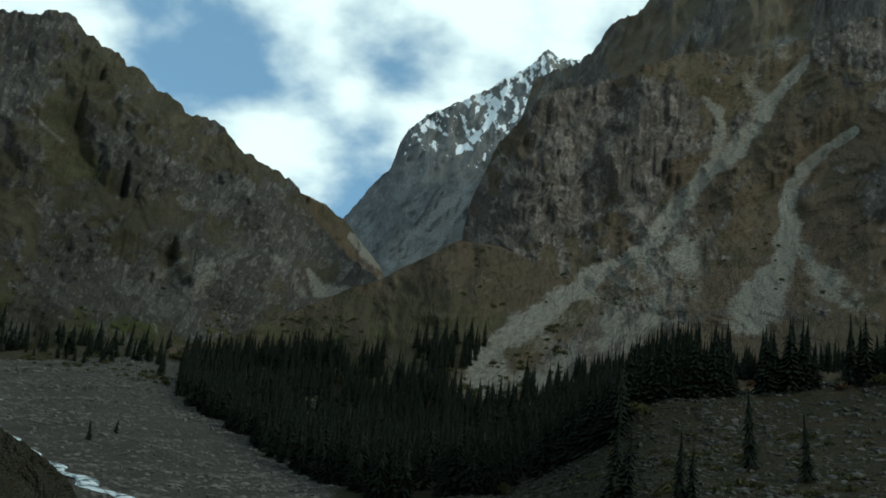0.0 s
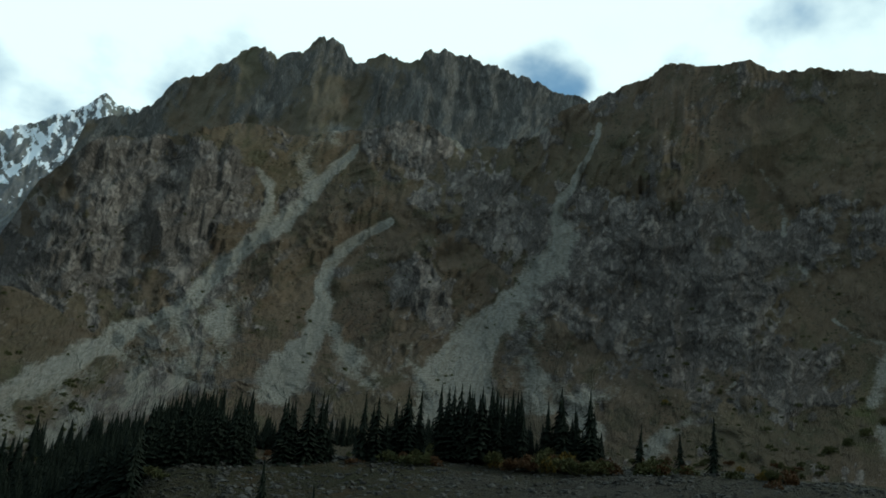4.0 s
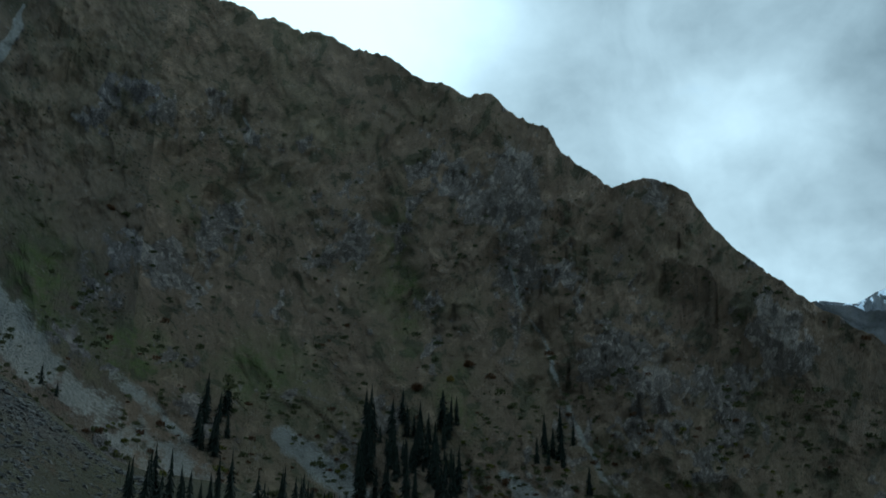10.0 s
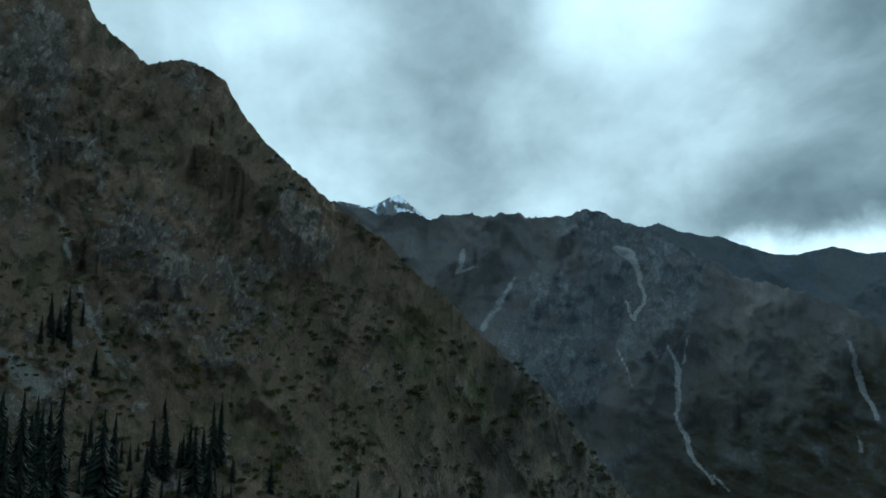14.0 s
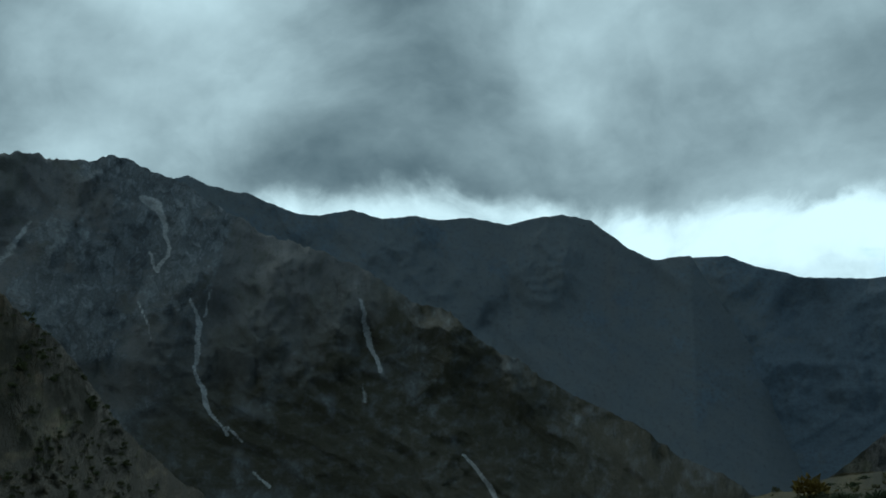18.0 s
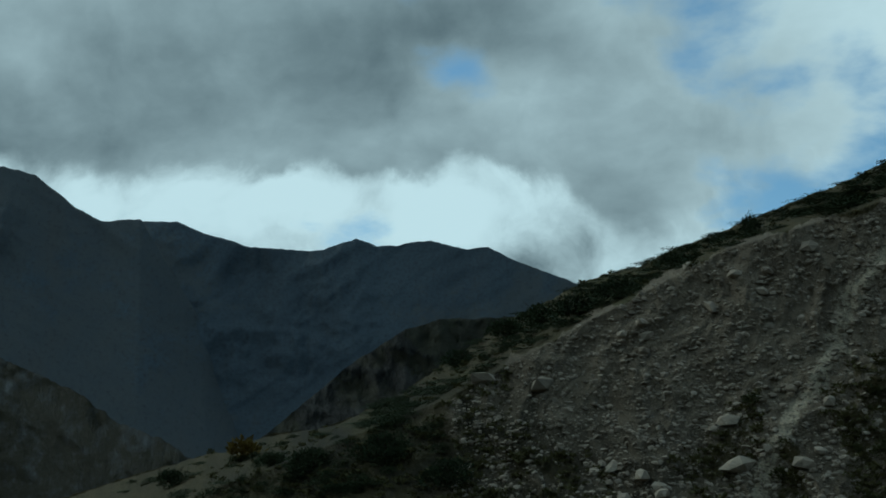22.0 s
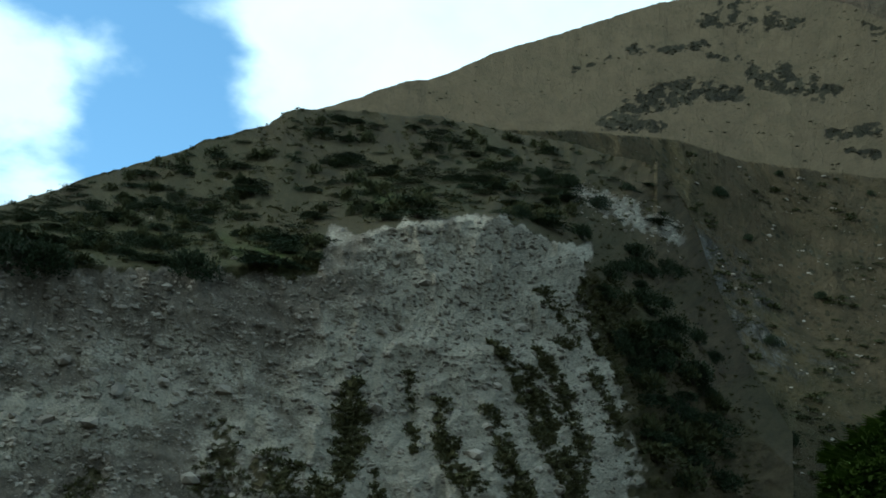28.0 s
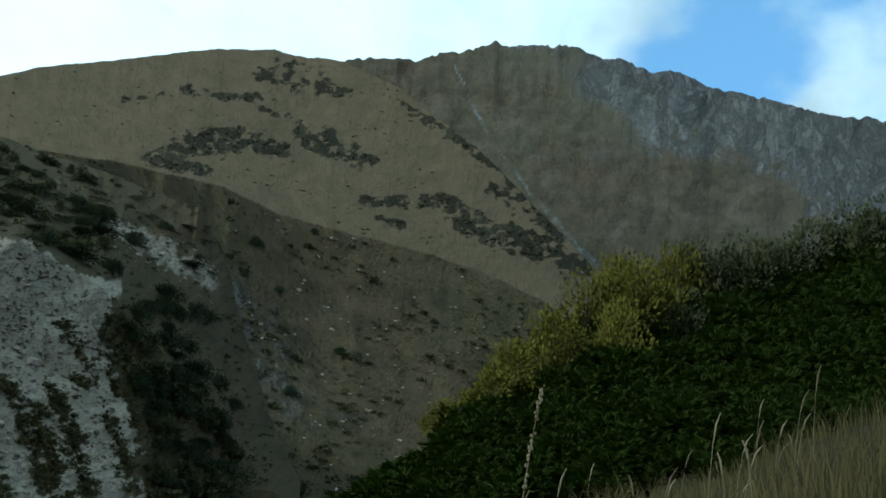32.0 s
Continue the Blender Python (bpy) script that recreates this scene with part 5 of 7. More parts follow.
# ---- near moraine bank across the gully ----
BANK_LIP = ((142, -9), (155, -4.5), (163, -1.5), (170.9, 2.7), (174.4, 4.6), (177.9, 6.1), (182.1, 7.3), (187.3, 8.6), (191.9, 8.3), (197.3, 8.7), (197.9, 8.9), (207.5, 11.9), (210.9, 12.8), (213.3, 13.1), (215.9, 12.6), (218.4, 11.2), (204.3, 9.2), (204.7, 11.9), (221, 12.6), (230, 11))

BANK_KNEE = ((142, -9), (155, -4.5), (163, -1.5), (171, 2.7), (178, 6.2), (187, 8.6), (197, 8.8), (203, 10), (208, 12), (214, 13), (218, 11.4), (222, 8), (230, 0))


# turf creeping up the bare bank: lines of (bearing, height, half width), and how dense
BANK_GREEN = []
BANK_GREEN.append((((185.8, 0.4, 1.16), (184.6, -2, 1.59), (185.5, -4.4, 2.17), (186.1, -6.4, 2.46)), 1))
BANK_GREEN.append((((194, -1.9, 0.58), (193.1, -3.9, 1.3), (192.8, -5.9, 1.59)), 1))
BANK_GREEN.append((((200.2, 0.5, 0.87), (200.4, -1.8, 1.16), (200.1, -4, 2.0)), 1))
BANK_GREEN.append((((202.8, -1.2, 1.3), (202.7, -5.3, 1.59)), 1))
BANK_GREEN.append((((179.2, -1.1, 0.58), (178.6, -3.5, 1.16), (176.8, -5.6, 1.73)), 0.6))
BANK_GREEN.append((((181, -4.1, 0.58), (180.7, -6.4, 0.87)), 0.8))
BANK_GREEN.append((((167.7, -4.4, 1.73), (169.2, -6.1, 2.31)), 0.7))
BANK_GREEN.append((((163.6, -4.3, 1.45), (161.5, -5.9, 2.31)), 0.9))
BANK_GREEN.append((((206.6, 3.6, 0.4), (206.9, 1.8, 0.75), (206.4, -0.6, 0.81), (205.5, -2.7, 0.75)), 1))
BANK_GREEN.append((((211.4, 3.4, 0.29), (211.4, 1.6, 0.4), (212, 0.2, 0.69), (213.2, -1.3, 0.69)), 1))
BANK_GREEN.append((((214.1, 6.1, 0.29), (215.8, 4.4, 0.69), (216.7, 2, 0.81), (218.1, -0.3, 0.87), (218.6, -1.7, 0.75)), 0.9))
BANK_GREEN.append((((216.4, 6.2, 0.29), (217.8, 3.8, 0.46), (218.9, 0.9, 0.52), (219.2, -0.8, 0.4)), 0.9))
BANK_GREEN.append((((216.4, 9.1, 0.4), (217.6, 7.9, 0.75), (218.2, 6.4, 0.52)), 0.8))
BANK_GREEN.append((((219, 5.6, 0.23), (220.4, 3, 0.46), (221.4, 1, 0.58)), 0.8))
BANK_GREEN.append((((214.1, 2.6, 0.35), (214.9, 0.2, 0.52), (216.1, -2, 0.58)), 0.8))
BANK_GREEN.append((((209.6, 4.3, 0.23), (209.9, 1.9, 0.29), (210.2, 0.1, 0.26)), 0.6))
BANK_GREEN.append((((208.2, -0.8, 0.29), (208.5, -2.6, 0.4)), 0.7))
BANK_GREEN.append((((200, 1.3, 0.35), (199.5, -0.8, 0.69), (199.8, -2.8, 1.16)), 0.9))
# washed pale earth on the bank
BANK_PALE = []
BANK_PALE.append((((212.6, 12.4, 1.16), (212, 10.3, 2.02), (208.1, 6.4, 1.73), (208.1, 3.6, 1.45), (208.7, -0.5, 1.45)), 1))
BANK_PALE.append((((214.1, 9.7, 1.16), (213.2, 6.7, 1.73), (212, 4.3, 1.73)), 0.8))
BANK_PALE.append((((196.9, 3.6, 0.87), (193.7, 2.3, 1.16), (189.4, 1, 1.16), (190.4, -0.4, 1.16)), 0.9))
BANK_PALE.append((((219.7, -0.2, 1.16), (221.6, -2.4, 1.73)), 0.8))
BANK_PALE.append((((185.7, 5.2, 0.58), (183.9, 3.7, 0.58)), 0.7))
BANK_PALE.append((((219.4, 9.4, 0.23), (220.1, 5.6, 0.29), (221.7, 2.1, 0.35)), 0.8))
BANK_PALE.append((((183.4, 1, 0.58), (181.3, -2, 0.52), (179.8, -4.7, 0.52), (179.2, -6.4, 0.58)), 0.9))
BANK_PALE.append((((197.2, 2.2, 1.73), (191.5, 0.1, 1.73), (189.1, -1.4, 0.87)), 0.8))
BANK_PALE.append((((192, -2.5, 0.29), (190.8, -4.3, 0.52), (190.2, -6, 0.58)), 0.9))
BANK_PALE.append((((186.4, 6.2, 0.72), (184.6, 4, 0.87), (183.1, 1.6, 0.72)), 0.6))


def bank_turf(az, el, v, u, s):
    """Turf above the torn lip, bare stony earth below it, stripes of turf creeping up from the foot, and a turfed flank."""
    lip = along(BANK_LIP, az) + 0.35 * fbm(az * 0.9, 0.0, 1.0, 5, 0.7)
    above = smooth(el - lip, -0.12, 0.2)
    low = np.zeros(np.shape(az))
    for line, much in BANK_GREEN:
        low = np.maximum(low, much * chute_mask(line, az, el))
    low = low * (0.62 + 0.5 * fbm(az * 1.2, el * 1.2, 6.0, 3, 0.6) + 0.75 * fbm(az * 5.0, el * 5.0, 9.0, 3, 0.6))
    side = az - (219.0 + (9 - el) * 0.30) + 0.9 * fbm(az * 0.8, el * 0.8, 5.0, 4, 0.6)
    right = smooth(side, -0.3, 0.9)
    left = (1 - smooth(az, 158, 170)) * 0.8
    cover = np.maximum(np.maximum(above * 1.3, np.minimum(low, 0.9)), np.maximum(right, left))
    scar = 1 - smooth(np.abs(el - (14.4 - 0.36 * (az - 218.4))) + 0.5 * fbm(az * 1.5, el * 1.5, 6.6, 4, 0.6), 0.25, 0.75)
    scar = scar * smooth(az, 217.6, 218.4) * (1 - smooth(az, 223.6, 224.6))
    cover = cover - 1.2 * scar
    pale = 0.04 + 0.5 * smooth(az, 204.3, 205.0) + 0.4 * smooth(az, 182, 190) * (1 - smooth(el - 0.12 * (az - 195), 4.2, 6.0)) + 0.3 * fbm(az * 0.35, el * 0.35, 4.0, 4, 0.6)
    for line, much in BANK_PALE:
        pale = np.maximum(pale, much * chute_mask(line, az, el))
    pale = pale * (1 - above) * (1 - right)
    dry = smooth(side, 1.2, 4.5) + above * smooth(fbm(az * 0.45, el * 0.9, 12.0, 4, 0.6), -0.1, 0.5) * 0.45 * smooth(az, 180, 192)
    return cover, np.maximum(np.clip(pale, 0, 1) * (1 - smooth(cover, 0.15, 0.75)), 0.45 * scar), np.clip(dry, 0, 1)


bank = Hill(((142.4, -6.5), (145.9, -5.4), (149.9, -4.3), (153.5, -3.3), (157.4, -2.7), (161, -1), (164.1, 1.1), (167.1, 3), (170.6, 4.7), (173.7, 5.7), (179.7, 7.8), (185.8, 10.1), (191.9, 13), (197.7, 15.7), (201, 17), (201.3, 17.3), (201.9, 17.8), (202.5, 18), (205.4, 18.1), (209.8, 18.3), (214, 17.6), (217.8, 17.1), (222.5, 15.9), (222.6, 16.2), (224.3, 13.6), (225.8, 9.7), (227.6, 5.6), (229.6, 2.2)), ((142, -14), (165, -16), (190, -16), (215, -14), (230, -12)),
            ((142, 34), (160, 30), (190, 28), (215, 30), (230, 42)), ((142, 75), (160, 66), (175, 66), (190, 74), (203, 84), (216, 92), (230, 84)),
            ribs=0.04, rib_width=7, rough=0.012, jag=0.2, jag_width=0.8, seed=13.0, knee=BANK_KNEE, heath_and_shade=((160, -4, 12, 6, 0.8), (177, -7, 9, 4, 0.4), (182, 12, 12, 4, 0.35), (203, 15, 14, 4, 0.35)), greens=((201.5, 10.2, 3.5, 0.9, 0.8), (208, 13.8, 3, 0.8, 0.6), (192, 10, 4, 1.0, 0.4)),
            knee_range=((142, 50), (160, 44), (180, 42), (200, 44), (215, 50), (230, 64)))
bank.build("moraine_bank", 142.5, 229.6, 0.085, 360, MAT_BANK, "eroded pale moraine bank with stones, turf on top", depth=0.8, category="bank", turf=bank_turf)
brown_slope = Hill(((209.8, 18.3), (214, 17.6), (214.1, 17.7), (217.9, 17.7), (223.7, 17.3), (226.9, 16.2), (230.1, 15.7), (234.2, 15), (237.8, 14.2), (242.1, 12.5), (244.3, 10.5)), ((209, 2), (230, -8), (245, -8)), ((209, 90), (230, 60), (245, 60)), ((209, 130), (230, 170), (245, 190)),
                   ribs=0.035, rib_width=30, rough=0.012, jag=0.1, lean=0.6, seed=14.0, grass=(0.7, 0.7), crags=0.2)
brown_slope.build("brown_hillside", 209.8, 246, 0.1, 150, MAT_BROWN, "brown grassy hillside with scattered stones", depth=0.5, category="hillside")
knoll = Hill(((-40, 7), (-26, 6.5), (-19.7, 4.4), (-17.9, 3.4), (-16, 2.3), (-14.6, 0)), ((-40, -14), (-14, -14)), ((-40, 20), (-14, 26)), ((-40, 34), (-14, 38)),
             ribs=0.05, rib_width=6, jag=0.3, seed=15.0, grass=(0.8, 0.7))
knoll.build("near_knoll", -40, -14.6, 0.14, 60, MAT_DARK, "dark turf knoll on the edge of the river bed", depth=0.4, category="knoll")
near_hill = Hill(((232.3, 1.0), (235.1, 3.2), (237.9, 5.6), (240.8, 7.4), (243, 9.0), (245.2, 10.8), (251, 13), (255, 14), (260, 15.5), (275, 16), (290, 10)),
                 ((232, -10), (245, -6), (260, 0), (290, 0)), ((232, 12), (245, 12), (260, 12), (290, 12)), ((232, 19), (245, 24), (260, 26), (290, 26)),
                 ribs=0.04, rib_width=2.5, rough=0.02, jag=0.3, seed=17.0, grass=(0.8, 0.8))
near_hill.build("shrub_slope", 232.3, 290, 0.25, 60, MAT_NEAR, "near green slope under shrubs and juniper", depth=0.5, category="slope")

# ---- plant and stone materials ----
def leaf_material(name, dark, light, vary=0.35):
    def build(tree, where):
        info = tree.nodes.new("ShaderNodeObjectInfo").outputs["Random"]
        isle = tree.nodes.new("ShaderNodeNewGeometry").outputs["Random Per Island"]
        n = noise_node(tree, where, 1.3, 3.0)
        f = math_node(tree, "ADD", math_node(tree, "MULTIPLY", info, vary), math_node(tree, "MULTIPLY", isle, 0.45))
        f = math_node(tree, "ADD", f, math_node(tree, "MULTIPLY", math_node(tree, "SUBTRACT", n, 0.4), 0.6), clamp=True)
        return mix(tree, f, dark, light), None, 0, 0.8
    return material(name, build)


def stone_material(name, dark, light, scale):
    def build(tree, where):
        info = tree.nodes.new("ShaderNodeObjectInfo").outputs["Random"]
        isle = tree.nodes.new("ShaderNodeNewGeometry").outputs["Random Per Island"]
        n = noise_node(tree, where, scale, 6.0, 0.65)
        f = math_node(tree, "ADD", math_node(tree, "MULTIPLY", math_node(tree, "ADD", info, isle), 0.4), math_node(tree, "MULTIPLY", math_node(tree, "SUBTRACT", n, 0.4), 0.8), clamp=True)
        return mix(tree, f, dark, light), n, 0.25 / scale, 0.92
    return material(name, build)


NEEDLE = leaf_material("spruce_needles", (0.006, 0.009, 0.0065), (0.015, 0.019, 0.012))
BARK = stone_material("bark", (0.05, 0.04, 0.03), (0.10, 0.08, 0.06), 3.0)
JUNIPER = leaf_material("juniper_scale_leaves", (0.023, 0.033, 0.017), (0.052, 0.062, 0.028))
FRESH_JUNIPER = leaf_material("green_juniper", (0.045, 0.07, 0.018), (0.18, 0.225, 0.05))
WILLOW = leaf_material("willow_leaves", (0.026, 0.036, 0.01), (0.165, 0.14, 0.02), 0.9)
OLIVE_LEAF = leaf_material("olive_leaves", (0.036, 0.042, 0.018), (0.105, 0.1, 0.042))
RUSSET_LEAF = leaf_material("russet_leaves", (0.06, 0.034, 0.017), (0.11, 0.06, 0.03))
YELLOW_LEAF = leaf_material("yellow_leaves", (0.1, 0.072, 0.019), (0.19, 0.13, 0.03))
STRAW = leaf_material("straw", (0.04, 0.038, 0.013), (0.19, 0.138, 0.055), 0.2)
TUFT = leaf_material("bank_grass", (0.042, 0.044, 0.017), (0.115, 0.102, 0.045))
HEATH = leaf_material("heath_twigs", (0.024, 0.024, 0.013), (0.056, 0.048, 0.026))
STALK = leaf_material("pale_stalk", (0.17, 0.13, 0.075), (0.28, 0.22, 0.13))
STONE = stone_material("grey_stone", (0.032, 0.03, 0.027), (0.14, 0.134, 0.12), 1.6)
PALE_STONE = stone_material("pale_stone", (0.13, 0.106, 0.078), (0.43, 0.365, 0.28), 1.2)
# A darker stone than STONE, only for the boulders beside the wood.
DARK_STONE = stone_material("dark_grey_stone", (0.025, 0.024, 0.019), (0.085, 0.079, 0.066), 1.6)
WATER = material("stream_water", lambda tree, where: (mix(tree, ramp(tree, noise_node(tree, where, 0.35, 6.0, 0.7), 0.42, 0.6), (0.10, 0.14, 0.15), (0.75, 0.8, 0.82)), noise_node(tree, where, 1.5), 0.3, 0.25))


# ---- shapes ----
def stone_shape(rnd, level=1):
    """A broken stone: a rounded block cut by a few planes."""
    bm = bmesh.new()
    bmesh.ops.create_icosphere(bm, subdivisions=level, radius=1.0)
    cuts = [(Vector((rnd.uniform(-1, 1), rnd.uniform(-1, 1), rnd.uniform(-0.8, 1))).normalized(), rnd.uniform(0.35, 0.75)) for _ in range(9)]
    for v in bm.verts:
        v.co *= 0.66 / max(abs(v.co.x), abs(v.co.y), abs(v.co.z))
        for n, d in cuts:
            over = v.co.dot(n) - d
            if over > 0:
                v.co -= n * over
        v.co *= rnd.uniform(0.97, 1.03)
    verts = np.array([v.co[:] for v in bm.verts]) * 0.85
    faces = np.array([[v.index for v in f.verts] for f in bm.faces])
    bm.free()
    return verts, faces


def spruce_crown(rnd, whorls, arms, slim):
    """Whorls of drooping boughs on a spire, one metre high in all; jagged, thinning to the tip."""
    vs, fs = [], []
    for i in range(whorls):
        t = i / (whorls - 1)
        z = 0.06 + 0.90 * t
        reach = slim * (1 - t) ** 0.85 * rnd.uniform(0.8, 1.15) + 0.008
        drop = 0.05 + 0.05 * (1 - t)
        start = rnd.uniform(0, 6.28)
        hub = len(vs)
        vs.append((0, 0, z + 0.05))
        n = max(5, int(arms * (1 - 0.5 * t)))
        for k in range(n):
            a = start + 6.283 * k / n + rnd.uniform(-0.2, 0.2)
            r = reach * rnd.uniform(0.65, 1.2)
            w = 6.283 / n * 0.48
            m = len(vs)
            vs += [(r * 0.55 * math.cos(a - w), r * 0.55 * math.sin(a - w), z - drop * 0.35), (r * math.cos(a), r * math.sin(a), z - drop * rnd.uniform(0.6, 1.2)), (r * 0.55 * math.cos(a + w), r * 0.55 * math.sin(a + w), z - drop * 0.35)]
            fs += [(hub, m, m + 1), (hub, m + 1, m + 2)]
    m = len(vs)
    vs += [(0.012, 0, 0.93), (-0.006, 0.01, 0.93), (-0.006, -0.01, 0.93), (0, 0, 1.03)]
    fs += [(m, m + 1, m + 3), (m + 1, m + 2, m + 3), (m + 2, m, m + 3)]
    return np.array(vs), np.array(fs)


def leaf_cloud(rnd, n, size, flat=1.0, clumps=7, spread=0.62, droop=0.0):
    """Leaves gathered in clumps inside a rough dome of unit radius."""
    centres = []
    for _ in range(clumps):
        a, h = rnd.uniform(0, 6.283), rnd.uniform(0.15, 0.95)
        r = spread * math.sqrt(max(0.05, 1 - h * h)) * rnd.uniform(0.4, 1.1)
        centres.append((r * math.cos(a), r * math.sin(a), h * 0.75, rnd.uniform(0.25, 0.48)))
    vs, fs = [], []
    for i in range(n):
        cx, cy, cz, cr = centres[i % clumps]
        d = Vector((rnd.gauss(0, 1), rnd.gauss(0, 1), rnd.gauss(0, 0.8))).normalized() * cr * rnd.uniform(0.55, 1.05)
        p = Vector((cx, cy, max(0.02, cz))) + d
        p.z = max(0.01, p.z) * flat
        out = (d + Vector((0, 0, 0.25 - droop))).normalized()
        side = out.cross(Vector((rnd.uniform(-1, 1), rnd.uniform(-1, 1), rnd.uniform(-1, 1)))).normalized()
        s = size * rnd.uniform(0.6, 1.4)
        m = len(vs)
        vs += [p - side * s * 0.5, p + out * s * 0.35 + side * s * 0.1, p + side * s * 0.5 + out * s * 0.2, p + out * s * 1.3]
        fs += [(m, m + 1, m + 3), (m + 1, m + 2, m + 3)]
    return np.array([tuple(v) for v in vs]), np.array(fs)


def twig_shape(rnd, n, height):
    """Stems that fan out from the root."""
    vs, fs = [], []
    for _ in range(n):
        a, lean = rnd.uniform(0, 6.283), rnd.uniform(0.1, 0.7)
        tip = Vector((lean * math.cos(a), lean * math.sin(a), height * rnd.uniform(0.6, 1.0)))
        mid = Vector((tip.x * 0.35, tip.y * 0.35, tip.z * 0.5))
        for p, q, w0, w1 in ((Vector((0, 0, -0.08)), mid, 0.03, 0.02), (mid, tip, 0.02, 0.006)):
            m = len(vs)
            for c, w in ((p, w0), (q, w1)):
                for k in range(3):
                    vs.append((c.x + w * math.cos(2.094 * k), c.y + w * math.sin(2.094 * k), c.z))
            for k in range(3):
                j = (k + 1) % 3
                fs += [(m + k, m + j, m + 3 + j), (m + k, m + 3 + j, m + 3 + k)]
    return np.array(vs), np.array(fs)


rnd = random.Random(11)
STONES = [stone_shape(rnd) for _ in range(10)]
BLOCKS = [stone_shape(rnd, 1) for _ in range(10)]
CROWNS = [spruce_crown(rnd, 17, 11, 0.21), spruce_crown(rnd, 19, 11, 0.17), spruce_crown(rnd, 15, 10, 0.24), spruce_crown(rnd, 20, 12, 0.15)]
TRUNK = (np.array([(0.014 * math.cos(1.257 * k), 0.014 * math.sin(1.257 * k), -0.06) for k in range(5)] + [(0, 0, 0.85)]), np.array([(k, (k + 1) % 5, 5) for k in range(5)]))


def settle(az, el, hills, first=70.0):
    """Where the directions az, el first meet the ground or one of the hills: rows of x, y, z, range."""
    az, el = np.atleast_1d(np.asarray(az, float)), np.atleast_1d(np.asarray(el, float))
    first = np.broadcast_to(np.asarray(first, float), az.shape)
    steps = np.linspace(0, 1, 240)[None, :]
    rs = first[:, None] * (1200 / first[:, None]) ** steps
    over = ground_el(np.broadcast_to(az[:, None], rs.shape), rs) >= np.tan(np.radians(el))[:, None]
    hit = over.any(1)
    best = np.where(hit, rs[np.arange(len(az)), over.argmax(1)], 1e9)
    for h in hills:
        low, top, _ = h.limits(az)
        best = np.where((low <= el) & (el <= top), np.minimum(best, h.at(az, el)), best)
    return [(r * math.sin(radians(a)), r * math.cos(radians(a)), EYE[2] + r * math.tan(radians(e)), r) for a, e, r in zip(az, el, best)]


def on_hill_all(hill, az, el):
    az, el = np.asarray(az, float), np.asarray(el, float)
    r = hill.at(az, el)
    return place(az, el, r)


def on_ground_all(az, rng):
    az, rng = np.asarray(az, float), np.asarray(rng, float)
    return np.stack([rng * np.sin(np.radians(az)), rng * np.cos(np.radians(az)), ground_z(az, rng)], -1)


# ---- spruces ----
def spruce(crown):
    ob = new("spruce")
    part("trunk", tri_mesh("trunk", *TRUNK, BARK), None, ob)
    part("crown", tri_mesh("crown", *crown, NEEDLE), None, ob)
    return tagged(ob, "dark green mountain spruce with a narrow pointed crown", "tree", "spruces on the valley side")


def put_copy(ob, m):
    """A copy at the pose and size of m, whatever the size of the first one."""
    return copy_thing(ob, m @ Matrix.Diagonal((*[1 / s for s in ob.scale], 1)))


SPRUCES = [spruce(c) for c in CROWNS]
USED = set()


def plant_tree(spot, height):
    x, y, z, r = spot
    if r > 1e8:
        return
    k = rnd.randrange(4)
    lean = 4.0 if y > 0 and abs(x) < 0.8 * y else 1.0
    m = pose(x, y, z - 0.3, rnd.uniform(-1, 1), rnd.uniform(-1, 1) - lean, rnd.uniform(0, 360)) @ Matrix.Diagonal((height * rnd.uniform(0.9, 1.2), height * rnd.uniform(0.9, 1.2), height, 1))
    if k not in USED:
        USED.add(k)
        SPRUCES[k].matrix_basis = m
    else:
        put_copy(SPRUCES[k], m)


SLOPES = (apron, valley_side)
# the row behind the boulder field
row = []
for i in range(150):
    az = rnd.uniform(6, 36)
    el = float(np.interp(az, (6, 11, 17, 27, 37), (5.6, 8.4, 10.7, 11.5, 11.8))) + rnd.uniform(-0.1, 0.5)
    row.append((az, el, rnd.uniform(10, 17) * (0.8 if az > 31 else 1.0), 262.0))
# single trees and small groups: bearing, height angle of the foot, metres tall, nearest range
SINGLES = [(-15.4, 4.2, 8, 150), (-14.2, 4.7, 6, 150), (38.4, 11.3, 12, 262), (40.6, 11.1, 11, 262), (42.3, 11.1, 15, 262), (61.8, 8.2, 8, 150), (62.6, 7.6, 7, 150), (90.4, 3.6, 14, 150), (94.0, 1.6, 10, 140), (18.7, 6.6, 14, 150), (15.2, 4.0, 12, 150), (15.8, 3.8, 10, 150), (11.8, 4.2, 13, 150), (12.4, 4.0, 12, 150), (21.5, 6.2, 11, 150)]
for az0, az1, el0, el1, h0, h1, n in ((54.3, 59.6, 3.6, 5.0, 10, 14, 12), (69.6, 71.6, 5.0, 7.6, 13, 21, 13), (78.2, 83.6, 2.6, 7.4, 15, 24, 52), (87.6, 89.8, 4.8, 6.4, 12, 20, 9), (66.5, 79.5, -1.5, 2.0, 9, 15, 40), (84.5, 97.0, -3.4, 0.0, 17, 26, 30), (98.0, 108.0, -4.6, -2.0, 8, 13, 9)):
    SINGLES += [(rnd.uniform(az0, az1), rnd.uniform(el0, el1), rnd.uniform(h0, h1), 140) for _ in range(n)]
row += SINGLES
for spot, (az, el, height, first) in zip(settle([t[0] for t in row], [t[1] for t in row], SLOPES, [t[3] for t in row]), row):
    plant_tree(spot, height)
az, el = [rnd.uniform(-25, -13) for _ in range(40)], [rnd.uniform(8.0, 9.2) for _ in range(40)]
for spot in settle(az, el, (left_side,), 640):
    plant_tree(spot, rnd.uniform(14, 22))

